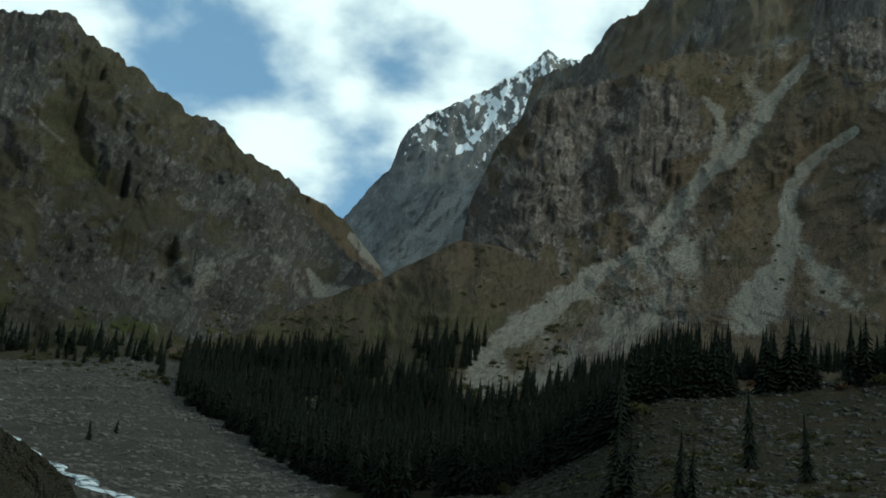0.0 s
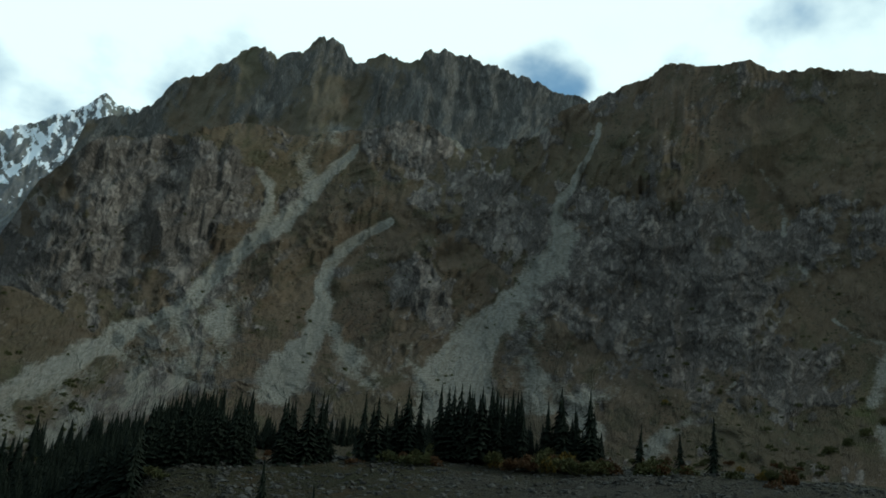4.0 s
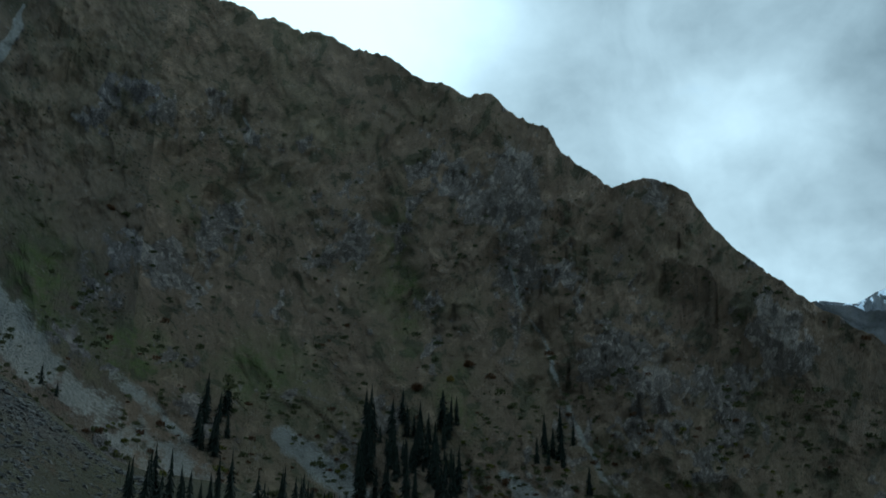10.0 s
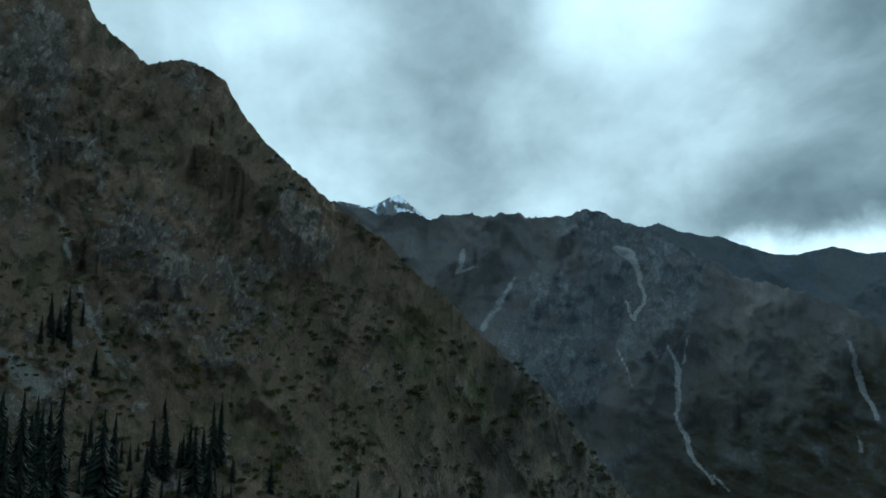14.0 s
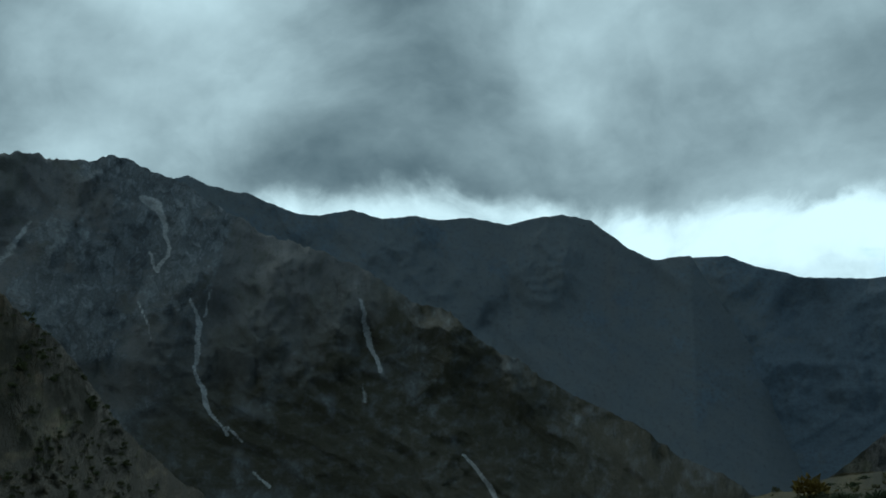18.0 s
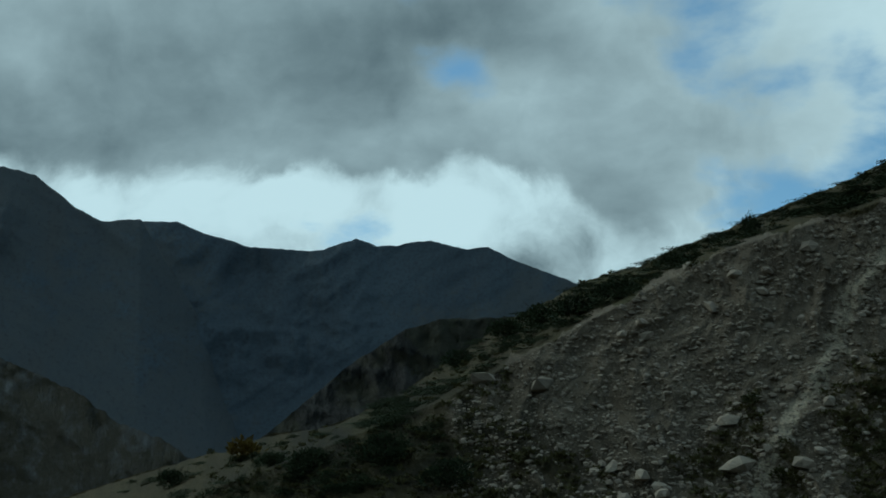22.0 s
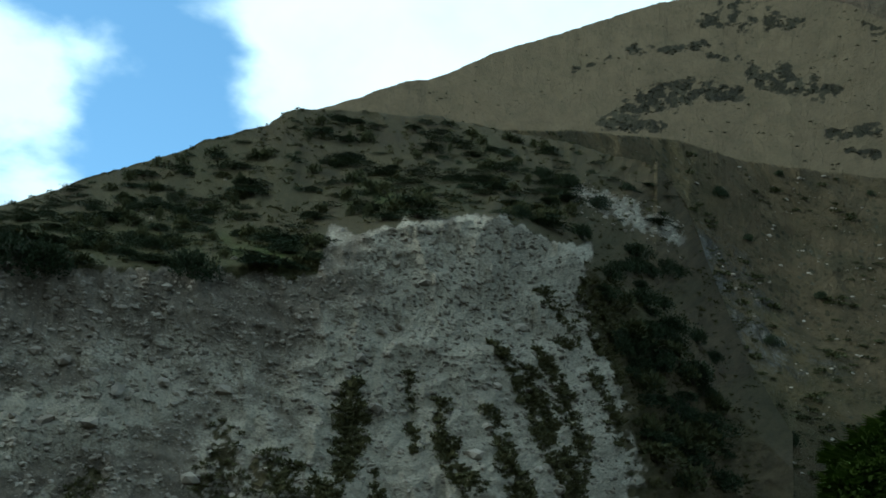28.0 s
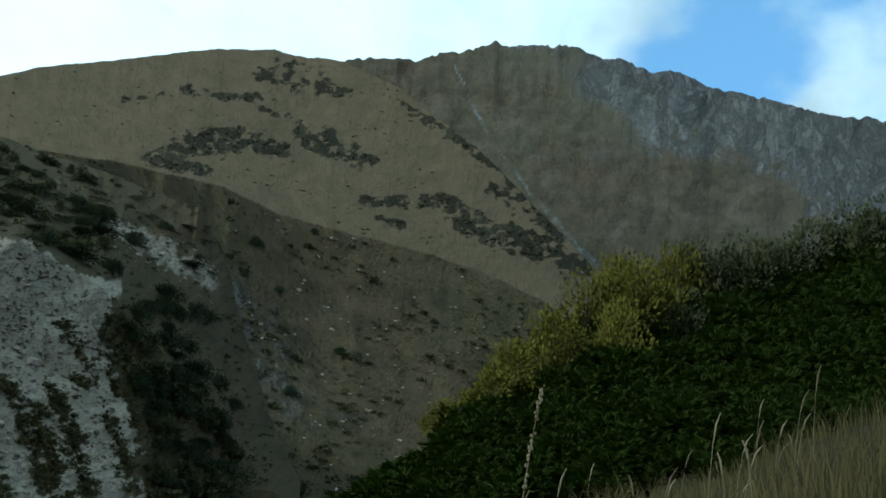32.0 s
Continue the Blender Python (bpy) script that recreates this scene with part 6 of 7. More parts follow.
# the dense wood on the apron
az = np.array([rnd.uniform(-11.5, 16) for _ in range(2400)] + [rnd.uniform(9, 36.5) for _ in range(1050)])
low = np.interp(az, (-11.5, -6, -1, 5.5, 10.5, 16, 27, 37), (7.0, 4.4, 3.0, 3.8, 6.4, 9.6, 11.3, 11.6))
high = np.interp(az, (-11.5, -8, -3, 2, 5, 8, 16, 27, 37), (9.2, 10.0, 10.8, 11.6, 11.8, 10.2, 11.0, 12.2, 12.2))
el = low + (high - low) * np.array([rnd.random() ** 1.1 for _ in az])
TONGUE = ((11.9, 15.2, 1.73), (7.9, 12.4, 1.88), (4.3, 9.3, 1.16))
keep = (value_noise(az * 0.7, el * 0.9, 3.0) > -0.25 - 0.5 * (el < 9.5)) & (band(TONGUE, az, el) > 1)
wood = []
for x, y, z, r in settle(az[keep], el[keep], SLOPES, np.where(az[keep] > 12, 255, 120)):
    if r < 1e8:
        h = rnd.uniform(10, 19)
        wood.append((rnd.randrange(4), x, y, z - 0.4, (h, h, h), rnd.uniform(0, 6.28)))
az, el = [], []
for az0, az1, el0, el1, n in ((66.5, 79.5, -2.0, 2.4, 150), (84.0, 98.0, -4.2, 0.2, 110), (78.4, 83.4, 2.6, 6.6, 50), (-25, -12, 8.0, 9.3, 160)):
    az += [rnd.uniform(az0, az1) for _ in range(n)]
    el += [rnd.uniform(el0, el1) for _ in range(n)]
for x, y, z, r in settle(az, el, (valley_side, left_side), 140):
    if r < 1e8 and value_noise(x / 14, y / 14, 1.0) > -0.25:
        h = rnd.uniform(5, 11) + 7 * rnd.random() ** 2
        wood.append((rnd.randrange(4), x, y, z - 0.4, (h, h, h), rnd.uniform(0, 6.28)))
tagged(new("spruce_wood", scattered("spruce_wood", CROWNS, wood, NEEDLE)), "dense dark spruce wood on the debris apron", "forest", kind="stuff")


# ---- bushes ----
def bush(name, leaves, leaf_mat, label, category, twigs=7, height=0.8):
    ob = new(name)
    part("stem", tri_mesh("stem", *twig_shape(rnd, twigs, height), BARK), None, ob)
    part("foliage", tri_mesh("foliage", *leaves, leaf_mat), None, ob)
    return tagged(ob, label, category)


KINDS = {}
for key, n, size, mat, flat, clumps, label, category in (
        ("juniper_bush", 1900, 0.062, JUNIPER, 0.7, 16, "low dark green juniper bush on the bank", "bush"),
        ("olive_bush", 420, 0.17, OLIVE_LEAF, 1.0, 8, "olive green mountain shrub on stony ground", "shrub"),
        ("russet_bush", 380, 0.17, RUSSET_LEAF, 0.9, 7, "russet autumn shrub on the stony slope", "shrub"),
        ("yellow_bush", 420, 0.17, YELLOW_LEAF, 0.9, 8, "golden yellow autumn shrub beside the wood", "shrub"),
        ("brown_bush", 2600, 0.055, OLIVE_LEAF, 1.0, 9, "dull olive brown bush on the near slope", "bush"),
        ("willow_bush", 2800, 0.055, WILLOW, 1.0, 9, "tall yellowing green willow bush on the slope", "bush")):
    KINDS[key] = [bush(key, leaf_cloud(rnd, n, size, flat, clumps), mat, label, category, 9 if n > 1000 else 6) for _ in range(2)]
    for ob in KINDS[key]:
        tagged(ob, group=key.replace("_", " ") + "es")
STARTED = set()


def plant_bush(key, x, y, z, width, height):
    k = rnd.randrange(2)
    ob = KINDS[key][k]
    m = pose(x, y, z - 0.06 * height, 0, 0, rnd.uniform(0, 360)) @ Matrix.Diagonal((width * 0.5, width * 0.5 * rnd.uniform(0.75, 1.1), height, 1))
    if (key, k) not in STARTED:
        STARTED.add((key, k))
        ob.matrix_basis = m
    else:
        put_copy(ob, m)


def on_hill(hill, az, el):
    return [float(v) for v in on_hill_all(hill, [az], [el])[0]] + [0.0]


# junipers and shrubs on the moraine bank: the big ones on the lip, then scattered ones
for az, el, w, h in ((179.4, 6.9, 1.7, 1.5), (188.6, 7.9, 4.2, 2.1), (190.4, 8.2, 3.2, 1.6), (197.8, 8.6, 3.4, 1.6), (166.5, 1.8, 3.6, 1.6), (168.5, 2.6, 3.6, 1.5), (170.5, 3.0, 3.8, 1.4), (172.6, 3.9, 3.0, 1.2), (175.5, 5.4, 2.8, 1.1), (164.0, 0.4, 2.6, 1.2),
                     (217.8, 14.6, 3.6, 2.2), (219.6, 13.6, 3.4, 2.2), (216.4, 15.2, 3.0, 1.8), (221.0, 14.6, 2.6, 1.6), (218.6, 12.0, 2.6, 2.0), (215.2, 13.0, 1.8, 1.6), (221.6, 11.0, 4.0, 2.4), (223.2, 10.2, 3.6, 2.4), (222.0, 8.4, 4.0, 2.6), (223.6, 7.0, 4.2, 2.8), (222.8, 5.2, 4.0, 2.6), (224.6, 4.6, 4.4, 2.8), (223.8, 2.6, 4.2, 2.8), (225.6, 2.0, 4.2, 2.6), (224.6, 0.2, 4.0, 2.6), (226.2, -0.8, 4.0, 2.4)):
    x, y, z, r = on_hill(bank, az, el)
    plant_bush("juniper_bush", x, y, z, w * (0.8 if az > 215 else 1.0), h * (0.6 if az > 215 else 1.0))
for i in range(70):
    t = rnd.random()
    az, el = 220.8 + 4.6 * t + rnd.gauss(0, 0.9 + 0.8 * t), 11.0 - 11.5 * t + rnd.gauss(0, 0.8)
    if az > 219.4 + (9 - el) * 0.3 and az < 229 and el < along(bank.crest, az) - 0.3:
        x, y, z, r = on_hill(bank, az, el)
        plant_bush("juniper_bush" if rnd.random() < 0.75 else "olive_bush", x, y, z, rnd.uniform(1.2, 3.0), rnd.uniform(0.6, 1.2))
az = np.array([rnd.uniform(158, 224) for _ in range(230)] + [rnd.uniform(182, 218) for _ in range(330)])
lip, top = along(BANK_LIP, az), along(bank.crest, az)
el = lip + (top - lip) * np.array([rnd.uniform(0.04, 0.93) for _ in az])
mats = []
for i, ((x, y, z), room) in enumerate(zip(on_hill_all(bank, az, el), top - lip)):
    if room < 0.6:
        continue
    low = 0.6 if room < 4.5 else 1.0
    if i % 4 == 0 and room > 4.5:
        plant_bush("olive_bush", x, y, z, rnd.uniform(0.6, 1.6), rnd.uniform(0.4, 0.8) * low)
    elif i % 4 == 1 and room > 3:
        plant_bush("juniper_bush", x, y, z, rnd.uniform(1.4, 4.2), rnd.uniform(0.4, 0.75) * low)
    else:
        w = rnd.uniform(0.4, 1.9)
        mats.append((rnd.randrange(2), x, y, z - 0.05, (w, w * rnd.uniform(0.6, 1.0), rnd.uniform(0.22, 0.5) * low), rnd.uniform(0, 6.28)))
az = np.array([rnd.uniform(159, 192) for _ in range(260)])
lip, top = along(BANK_LIP, az), along(bank.crest, az)
el = lip + (top - lip) * np.array([rnd.uniform(0.08, 0.95) for _ in az])
for x, y, z in on_hill_all(bank, az, el):
    w = rnd.uniform(0.5, 1.5)
    mats.append((rnd.randrange(2), x, y, z - 0.05, (w, w * 0.8, rnd.uniform(0.2, 0.42)), rnd.uniform(0, 6.28)))
az = np.array([rnd.uniform(143, 163) for _ in range(150)])
el = along(bank.crest, az) - np.array([rnd.uniform(0.3, 4.5) for _ in az])
for x, y, z in on_hill_all(bank, az, el):
    w = rnd.uniform(0.4, 1.3)
    mats.append((rnd.randrange(2), x, y, z - 0.05, (w, w * 0.8, rnd.uniform(0.2, 0.5)), rnd.uniform(0, 6.28)))
mat_shapes = [leaf_cloud(rnd, 760, 0.07, 0.8, 14), leaf_cloud(rnd, 760, 0.07, 0.75, 16)]
tagged(new("juniper_mats", scattered("juniper_mats", mat_shapes, mats, JUNIPER)), "flat dark juniper mats on the turf of the bank", "juniper", kind="stuff")
az, el = np.array([rnd.uniform(166, 222) for _ in range(170)]), np.array([rnd.uniform(-8, 5) for _ in range(170)])
grown = bank_turf(az, el, 0, 0, 0)[0] * (el < along(bank.crest, az) - 0.7)
for (x, y, z), g in zip(on_hill_all(bank, az, el), grown):
    if g > 0.5:
        plant_bush("olive_bush", x, y, z, rnd.uniform(0.4, 1.0), rnd.uniform(0.2, 0.45))
x, y, z, r = on_hill(bank, 152.5, -4.4)
plant_bush("yellow_bush", x, y, z, 2.8, 1.2)
for az, el in ((154.0, -4.8), (156.0, -5.0), (160.0, -4.4), (163.5, -5.8), (149.0, -5.6)):
    x, y, z, r = on_hill(bank, az, el)
    plant_bush("juniper_bush", x, y, z, rnd.uniform(2, 3.5), rnd.uniform(0.9, 1.5))

# shrubs along the wood, on the fan and on the stony mountain
az = np.array([rnd.uniform(6, 48) for _ in range(60)] + [rnd.uniform(24, 48) for _ in range(70)])
el = np.interp(az, (6, 11, 16, 30, 48), (4.2, 7.8, 10.3, 11.5, 11.3)) + np.array([rnd.uniform(-0.4, 0.5) for _ in az])
for x, y, z, r in settle(az, el, SLOPES, 150):
    if r < 1e8:
        plant_bush(rnd.choice(("olive_bush", "olive_bush", "russet_bush", "yellow_bush" if rnd.random() < 0.2 else "russet_bush")), x, y, z, rnd.uniform(4, 8), rnd.uniform(2.2, 3.6))
for az, el, key, w in ((52, 15.4, "olive_bush", 6.0), (51.4, 14.5, "olive_bush", 6.0), (50.8, 13.8, "olive_bush", 6.0), (49.9, 13.3, "olive_bush", 6.0), (49, 12.8, "olive_bush", 6.0), (48.1, 12.4, "olive_bush", 6.0), (52.3, 16, "olive_bush", 4.8), (53.6, 13.9, "olive_bush", 6.0), (54.5, 13.1, "olive_bush", 6.0), (54.9, 11.9, "olive_bush", 6.0), (55.8, 11.3, "olive_bush", 6.0), (56.4, 11.1, "olive_bush", 6.0), (57, 10.5, "olive_bush", 6.6), (57.6, 9.9, "olive_bush", 6.6), (53.5, 12.2, "olive_bush", 6.0), (56.5, 13.6, "olive_bush", 5.4), (55.1, 13.2, "olive_bush", 4.8), (49.8, 15, "olive_bush", 3.6), (43.8, 12.1, "olive_bush", 4.8), (33.9, 12.5, "olive_bush", 4.8), (35.6, 12.4, "olive_bush", 4.8), (32.2, 12.6, "olive_bush", 5.4), (45.3, 10.5, "russet_bush", 4.0), (39.8, 14.8, "yellow_bush", 4.5), (46.0, 10.9, "russet_bush", 5), (64.2, 17.3, "russet_bush", 6), (65.0, 17.0, "olive_bush", 6), (81.3, 8.9, "russet_bush", 7), (84.0, 10.2, "russet_bush", 6), (85.2, 9.6, "russet_bush", 5), (83.0, 9.4, "yellow_bush", 5)):
    x, y, z, r = settle(az, el, (valley_side,), 150)[0]
    if r < 1e8:
        plant_bush(key, x, y, z, w * 1.5, w * 0.75)
        if w > 5.5:
            plant_bush(key, x + rnd.uniform(-3, 3), y + 1.0, z + 0.7, w * 1.2, w * 0.6)
shapes = [leaf_cloud(rnd, 90, 0.3, 0.9, 5), leaf_cloud(rnd, 90, 0.3, 0.7, 5)]
# flank_scrub is added to darken a flank that stands in shade.
for name, mat, count, label, box in (("olive_scrub", OLIVE_LEAF, 5200, "low olive scrub dotted over the mountainside", (58, 118)), ("russet_scrub", RUSSET_LEAF, 700, "russet autumn scrub dotted over the mountainside", (62, 112)), ("flank_scrub", OLIVE_LEAF, 800, "scrub added to darken the shaded mountain flank", (106, 121)), ("valley_scrub", OLIVE_LEAF, 3400, "dull green scrub on the debris slopes", (-14, 50))):
    az = np.array([rnd.uniform(*box) for _ in range(count)])
    low, top, _ = valley_side.limits(az)
    el = low + (top - low) * np.array([rnd.random() ** (2.2 if box[0] > 0 else 3.0) for _ in az])
    keep = (fbm(az * 0.5, el * 0.5, 7.0, 4, 0.6) > 0.12) & (el > -9) & (el < 24) & (np.tan(np.radians(el)) > ground_el(az, np.full(az.shape, 262.0)) + 0.006)
    spots = []
    for x, y, z, r in settle(az[keep], el[keep], SLOPES, 275):
        if r < 1e8:
            w = (0.5 + 1.5 * rnd.random() ** 2) * (1 + 0.6 * (r > 500))
            spots.append((rnd.randrange(2), x, y, z - 0.1, (w, w, w * 1.05), rnd.uniform(0, 6.28)))
    tagged(new(name, scattered(name, shapes, spots, mat)), label, "scrub", kind="stuff")

# denser shrubs on the lower slopes
for name, mat, count, label, az0, az1, el0, el1, hills in (
        ("slope_shrubs", OLIVE_LEAF, 1500, "olive green shrubs crowding the lower slope", 60, 106, -8, 9, SLOPES),
        ("willow_shrubs", WILLOW, 420, "yellow-green shrubs on the lower slope", 60, 100, -6, 7, SLOPES),
        ("russet_shrubs", RUSSET_LEAF, 260, "russet autumn shrubs on the lower slope", 62, 100, -4, 8, SLOPES),
        ("far_bank_scrub", OLIVE_LEAF, 900, "dull scrub at the foot of the rocky mountain", -28, -2, 7.6, 13, (left_side, apron))):
    az, el = np.array([rnd.uniform(az0, az1) for _ in range(count)]), np.array([el0 + (el1 - el0) * rnd.random() ** 1.3 for _ in range(count)])
    keep = (value_noise(az * 0.6, el * 0.7, 5.0) > -0.2) & (np.tan(np.radians(el)) > ground_el(az, np.full(az.shape, 262.0)) + 0.006)
    spots = []
    for x, y, z, r in settle(az[keep], el[keep], hills, 275):
        if r < 1e8:
            w = rnd.uniform(1.0, 2.6)
            spots.append((rnd.randrange(2), x, y, z - 0.1, (w, w, w * 1.1), rnd.uniform(0, 6.28)))
    tagged(new(name, scattered(name, shapes, spots, mat)), label, "shrubs", kind="stuff")
spots = []
for x, y, z in on_ground_all([3 + 57 * rnd.random() ** 1.6 for _ in range(800)], [rnd.uniform(110, 225) for _ in range(800)]):
    w = rnd.uniform(0.5, 1.6)
    spots.append((rnd.randrange(2), x, y, z - 0.1, (w, w, w * 0.8), rnd.uniform(0, 6.28)))
tagged(new("moraine_scrub", scattered("moraine_scrub", shapes, spots, OLIVE_LEAF)), "low olive scrub between the boulders of the moraine", "scrub", kind="stuff")

# ---- stones ----
def stone_field(name, points, low, high, mat, label):
    spots = []
    for x, y, z in points:
        s = low * (high / low) ** (rnd.random() ** 2.2)
        spots.append((rnd.randrange(10), x, y, z - s * 0.15, (s * rnd.uniform(0.8, 1.5), s * rnd.uniform(0.8, 1.3), s * rnd.uniform(0.5, 0.9)), rnd.uniform(0, 6.28)))
    tagged(new(name, scattered(name, STONES, spots, mat)), label, "stones", kind="stuff")


def ground_points(count, az0, az1, r0, r1):
    return on_ground_all([rnd.uniform(az0, az1) for _ in range(count)], [math.sqrt(rnd.uniform(r0 * r0, r1 * r1)) for _ in range(count)])


def bank_points(count, az0, az1, el0, el1, bare):
    az, el = np.array([rnd.uniform(az0, az1) for _ in range(count)]), np.array([rnd.uniform(el0, el1) for _ in range(count)])
    keep = el < along(bank.crest, az)
    if bare:
        keep &= (el < along(BANK_LIP, az)) & (bank_turf(az, el, 0, 0, 0)[0] < 0.45)
    return on_hill_all(bank, az[keep], el[keep])


stone_field("dark_boulders", ground_points(12000, 3, 17, 100, 272), 0.18, 1.6, DARK_STONE, "dark boulders among turf beside the wood")
stone_field("boulder_field", [*ground_points(24000, 16, 62, 125, 272), *ground_points(5000, 56, 68, 140, 330)], 0.18, 1.8, STONE, "grey boulder field on the moraine")
stone_field("river_gravel", ground_points(34000, -24, -2.5, 210, 660), 0.25, 2.2, STONE, "grey boulders and gravel of the river bed")
stone_field("bank_blocks", [*bank_points(5200, 156, 184, -9, 8, True), *bank_points(3600, 184, 220, 2, 13, True)], 0.07, 0.3, PALE_STONE, "angular pale blocks bedded in the bare bank")
stone_field("bank_stones", bank_points(46000, 150, 224, -9, 13, True), 0.025, 0.24, PALE_STONE, "pale loose stones on the bare bank")
t = np.array([rnd.random() for _ in range(700)])
az = 218.2 + 5.8 * t
el = 14.4 - 0.36 * (az - 218.4) + np.array([rnd.gauss(0, 0.4) for _ in t])
stone_field("scar_stones", on_hill_all(bank, az, el), 0.05, 0.4, PALE_STONE, "pale rubble in a scar between the junipers")
fan = np.array(CHUTES[12][0][6:])
t = np.array([rnd.uniform(0, len(fan) - 1.001) for _ in range(1500)])
az = np.interp(t, np.arange(len(fan)), fan[:, 0]) + np.array([rnd.gauss(0, 0.9) for _ in t])
el = np.interp(t, np.arange(len(fan)), fan[:, 1])
stone_field("fan_stones", [p[:3] for p in settle(az, el, (valley_side,), 150) if p[3] < 1e8], 0.4, 1.6, STONE, "loose grey blocks on the scree fan")
ROCKS = []
for v, f in BLOCKS:
    ob = tagged(new("rock", tri_mesh("rock", v, f, PALE_STONE)), "pale angular rock lying on the moraine bank", "rock", "rocks on the bank")
    ROCKS.append(ob)
done = 0
for i, (az, el, size) in enumerate(((182.3, 6.2, 0.55), (178.3, -4.9, 0.75), (182.9, -1.6, 0.5), (196.9, 3.0, 0.5), (190.5, 4.1, 0.45), (165.2, -0.4, 0.7), (168.3, -0.8, 0.9), (173.7, 2.5, 0.5), (208.5, 10.1, 0.4), (222.1, 12.6, 0.4), (205.5, 11.7, 0.4), (172.0, -5.0, 0.5), (173.4, -5.4, 0.6), (174.4, -6.0, 0.45), (208.0, 2.4, 0.5))):
    x, y, z, r = on_hill(bank, az, el)
    m = pose(x, y, z + size * 0.05, 8 * (i % 5) - 16, 6 * (i % 4) - 9, 40 * i) @ Matrix.Diagonal((size * 1.25, size * 0.9, size * 0.75, 1))
    if done < 10:
        ROCKS[done].matrix_basis = m
    else:
        put_copy(ROCKS[i % 10], m)
    done += 1
for p in [*bank_points(420, 150, 224, -9, 13, True)[:190], *bank_points(60, 150, 220, -9, 17, False)[:40]]:
    s = 0.16 + 0.4 * rnd.random() ** 3
    put_copy(ROCKS[rnd.randrange(10)], pose(p[0], p[1], p[2] + s * 0.05, rnd.uniform(-20, 20), rnd.uniform(-20, 20), rnd.uniform(0, 360)) @ Matrix.Diagonal((s * 1.3, s, s * 0.8, 1)))

# low tufts creeping up the bare face
az, el = np.array([rnd.uniform(150, 228) for _ in range(15000)] + [rnd.uniform(203, 221) for _ in range(13000)]), np.array([rnd.uniform(-9, 18) for _ in range(15000)] + [rnd.uniform(-8, 10) for _ in range(13000)])
grown = bank_turf(az, el, 0, 0, 0)[0]
keep = ((grown > np.where(az > 203, 0.22, 0.15)) & (el < along(BANK_LIP, az))) | (el > along(BANK_LIP, az) + 0.2) & (el < along(bank.crest, az))
spots = []
for x, y, z in on_hill_all(bank, az[keep], el[keep]):
    w = 0.10 + 0.25 * rnd.random() ** 2
    spots.append((rnd.randrange(2), x, y, z - 0.03, (w, w, w * rnd.uniform(0.5, 1.0)), rnd.uniform(0, 6.28)))
tagged(new("bank_tufts", scattered("bank_tufts", [leaf_cloud(rnd, 36, 0.42, 0.9, 4), leaf_cloud(rnd, 36, 0.42, 0.8, 4)], spots, TUFT)), "small olive tufts creeping up the bare bank", "tufts", kind="stuff")

# ---- stream ----
line = [(-28, 600), (-24, 560), (-21.6, 520), (-20.2, 470), (-21.5, 420), (-20.0, 370), (-18.2, 320), (-16.0, 280), (-12.5, 240), (-8.5, 210)]
pts, n = [], 140
for i in range(n):
    t = i / (n - 1) * (len(line) - 1)
    k = min(int(t), len(line) - 2)
    az, r = [line[k][j] + (line[k + 1][j] - line[k][j]) * (t - k) for j in (0, 1)]
    for w in np.linspace(-1, 1, 7):
        a2 = az + math.degrees((w * 2.6 + 1.8 * math.sin(i * 0.7)) / r)
        x, y = xy(a2, r)
        pts.append((x, y, float(ground_z(np.float64(a2), np.float64(r))) + 0.55 - 0.4 * w * w))
tagged(new("stream", grid_mesh("stream", np.array(pts).reshape(n, 7, 3), {}, WATER)), "white mountain stream braiding through the river bed", "stream", kind="structure")

# ---- near shrub slope: willows on top, juniper carpet, grass at the edge ----
for az, el, w, h in ((237.2, 5.2, 1.6, 0.7), (239.0, 6.6, 1.8, 0.9), (240.8, 7.4, 2.2, 1.2), (242.6, 8.8, 2.4, 1.5), (244.2, 10.0, 2.6, 1.8), (245.6, 10.8, 2.6, 1.9), (247.2, 11.4, 2.8, 1.7), (248.8, 12.0, 2.6, 1.7), (250.4, 12.6, 2.8, 1.6), (252.2, 13.0, 2.8, 1.5), (254.0, 13.4, 2.6, 1.4), (256.0, 14.0, 2.6, 1.4), (258.2, 14.8, 2.8, 1.5), (260.5, 15.2, 2.8, 1.4), (246.4, 9.4, 2.0, 1.4), (249.6, 10.4, 2.2, 1.3), (243.4, 8.6, 1.8, 1.1)):
    x, y, z, r = on_hill(near_hill, az, el)
    plant_bush("willow_bush" if az < 249 else "brown_bush", x, y, z, w, h)


def spray_shape():
    """A juniper spray: a fan of short overlapping twigs."""
    vs, fs = [], []
    for k in range(16):
        a, l = rnd.uniform(-1.5, 1.5), rnd.uniform(0.5, 1.0)
        d = Vector((math.sin(a), -math.cos(a), rnd.uniform(0.1, 0.7))).normalized() * l
        s = d.cross(Vector((0, 0, 1))).normalized() * 0.10
        m = len(vs)
        vs += [Vector((0, 0, 0)), d * 0.6 - s, d * 0.6 + s, d + Vector((0, 0, -0.12))]
        fs += [(m, m + 1, m + 3), (m, m + 3, m + 2)]
    return np.array([tuple(v) for v in vs]), np.array(fs)


SPRAYS = [spray_shape() for _ in range(5)]
az = np.array([rnd.uniform(231.5, 264) for _ in range(9000)])
low, top, _ = near_hill.limits(az)
edge = np.interp(az, (232, 240.5, 252, 264), (-4.5, 1.2, 4.0, 6.6))
el = edge + (top - edge) * np.array([rnd.random() for _ in az])
spots = []
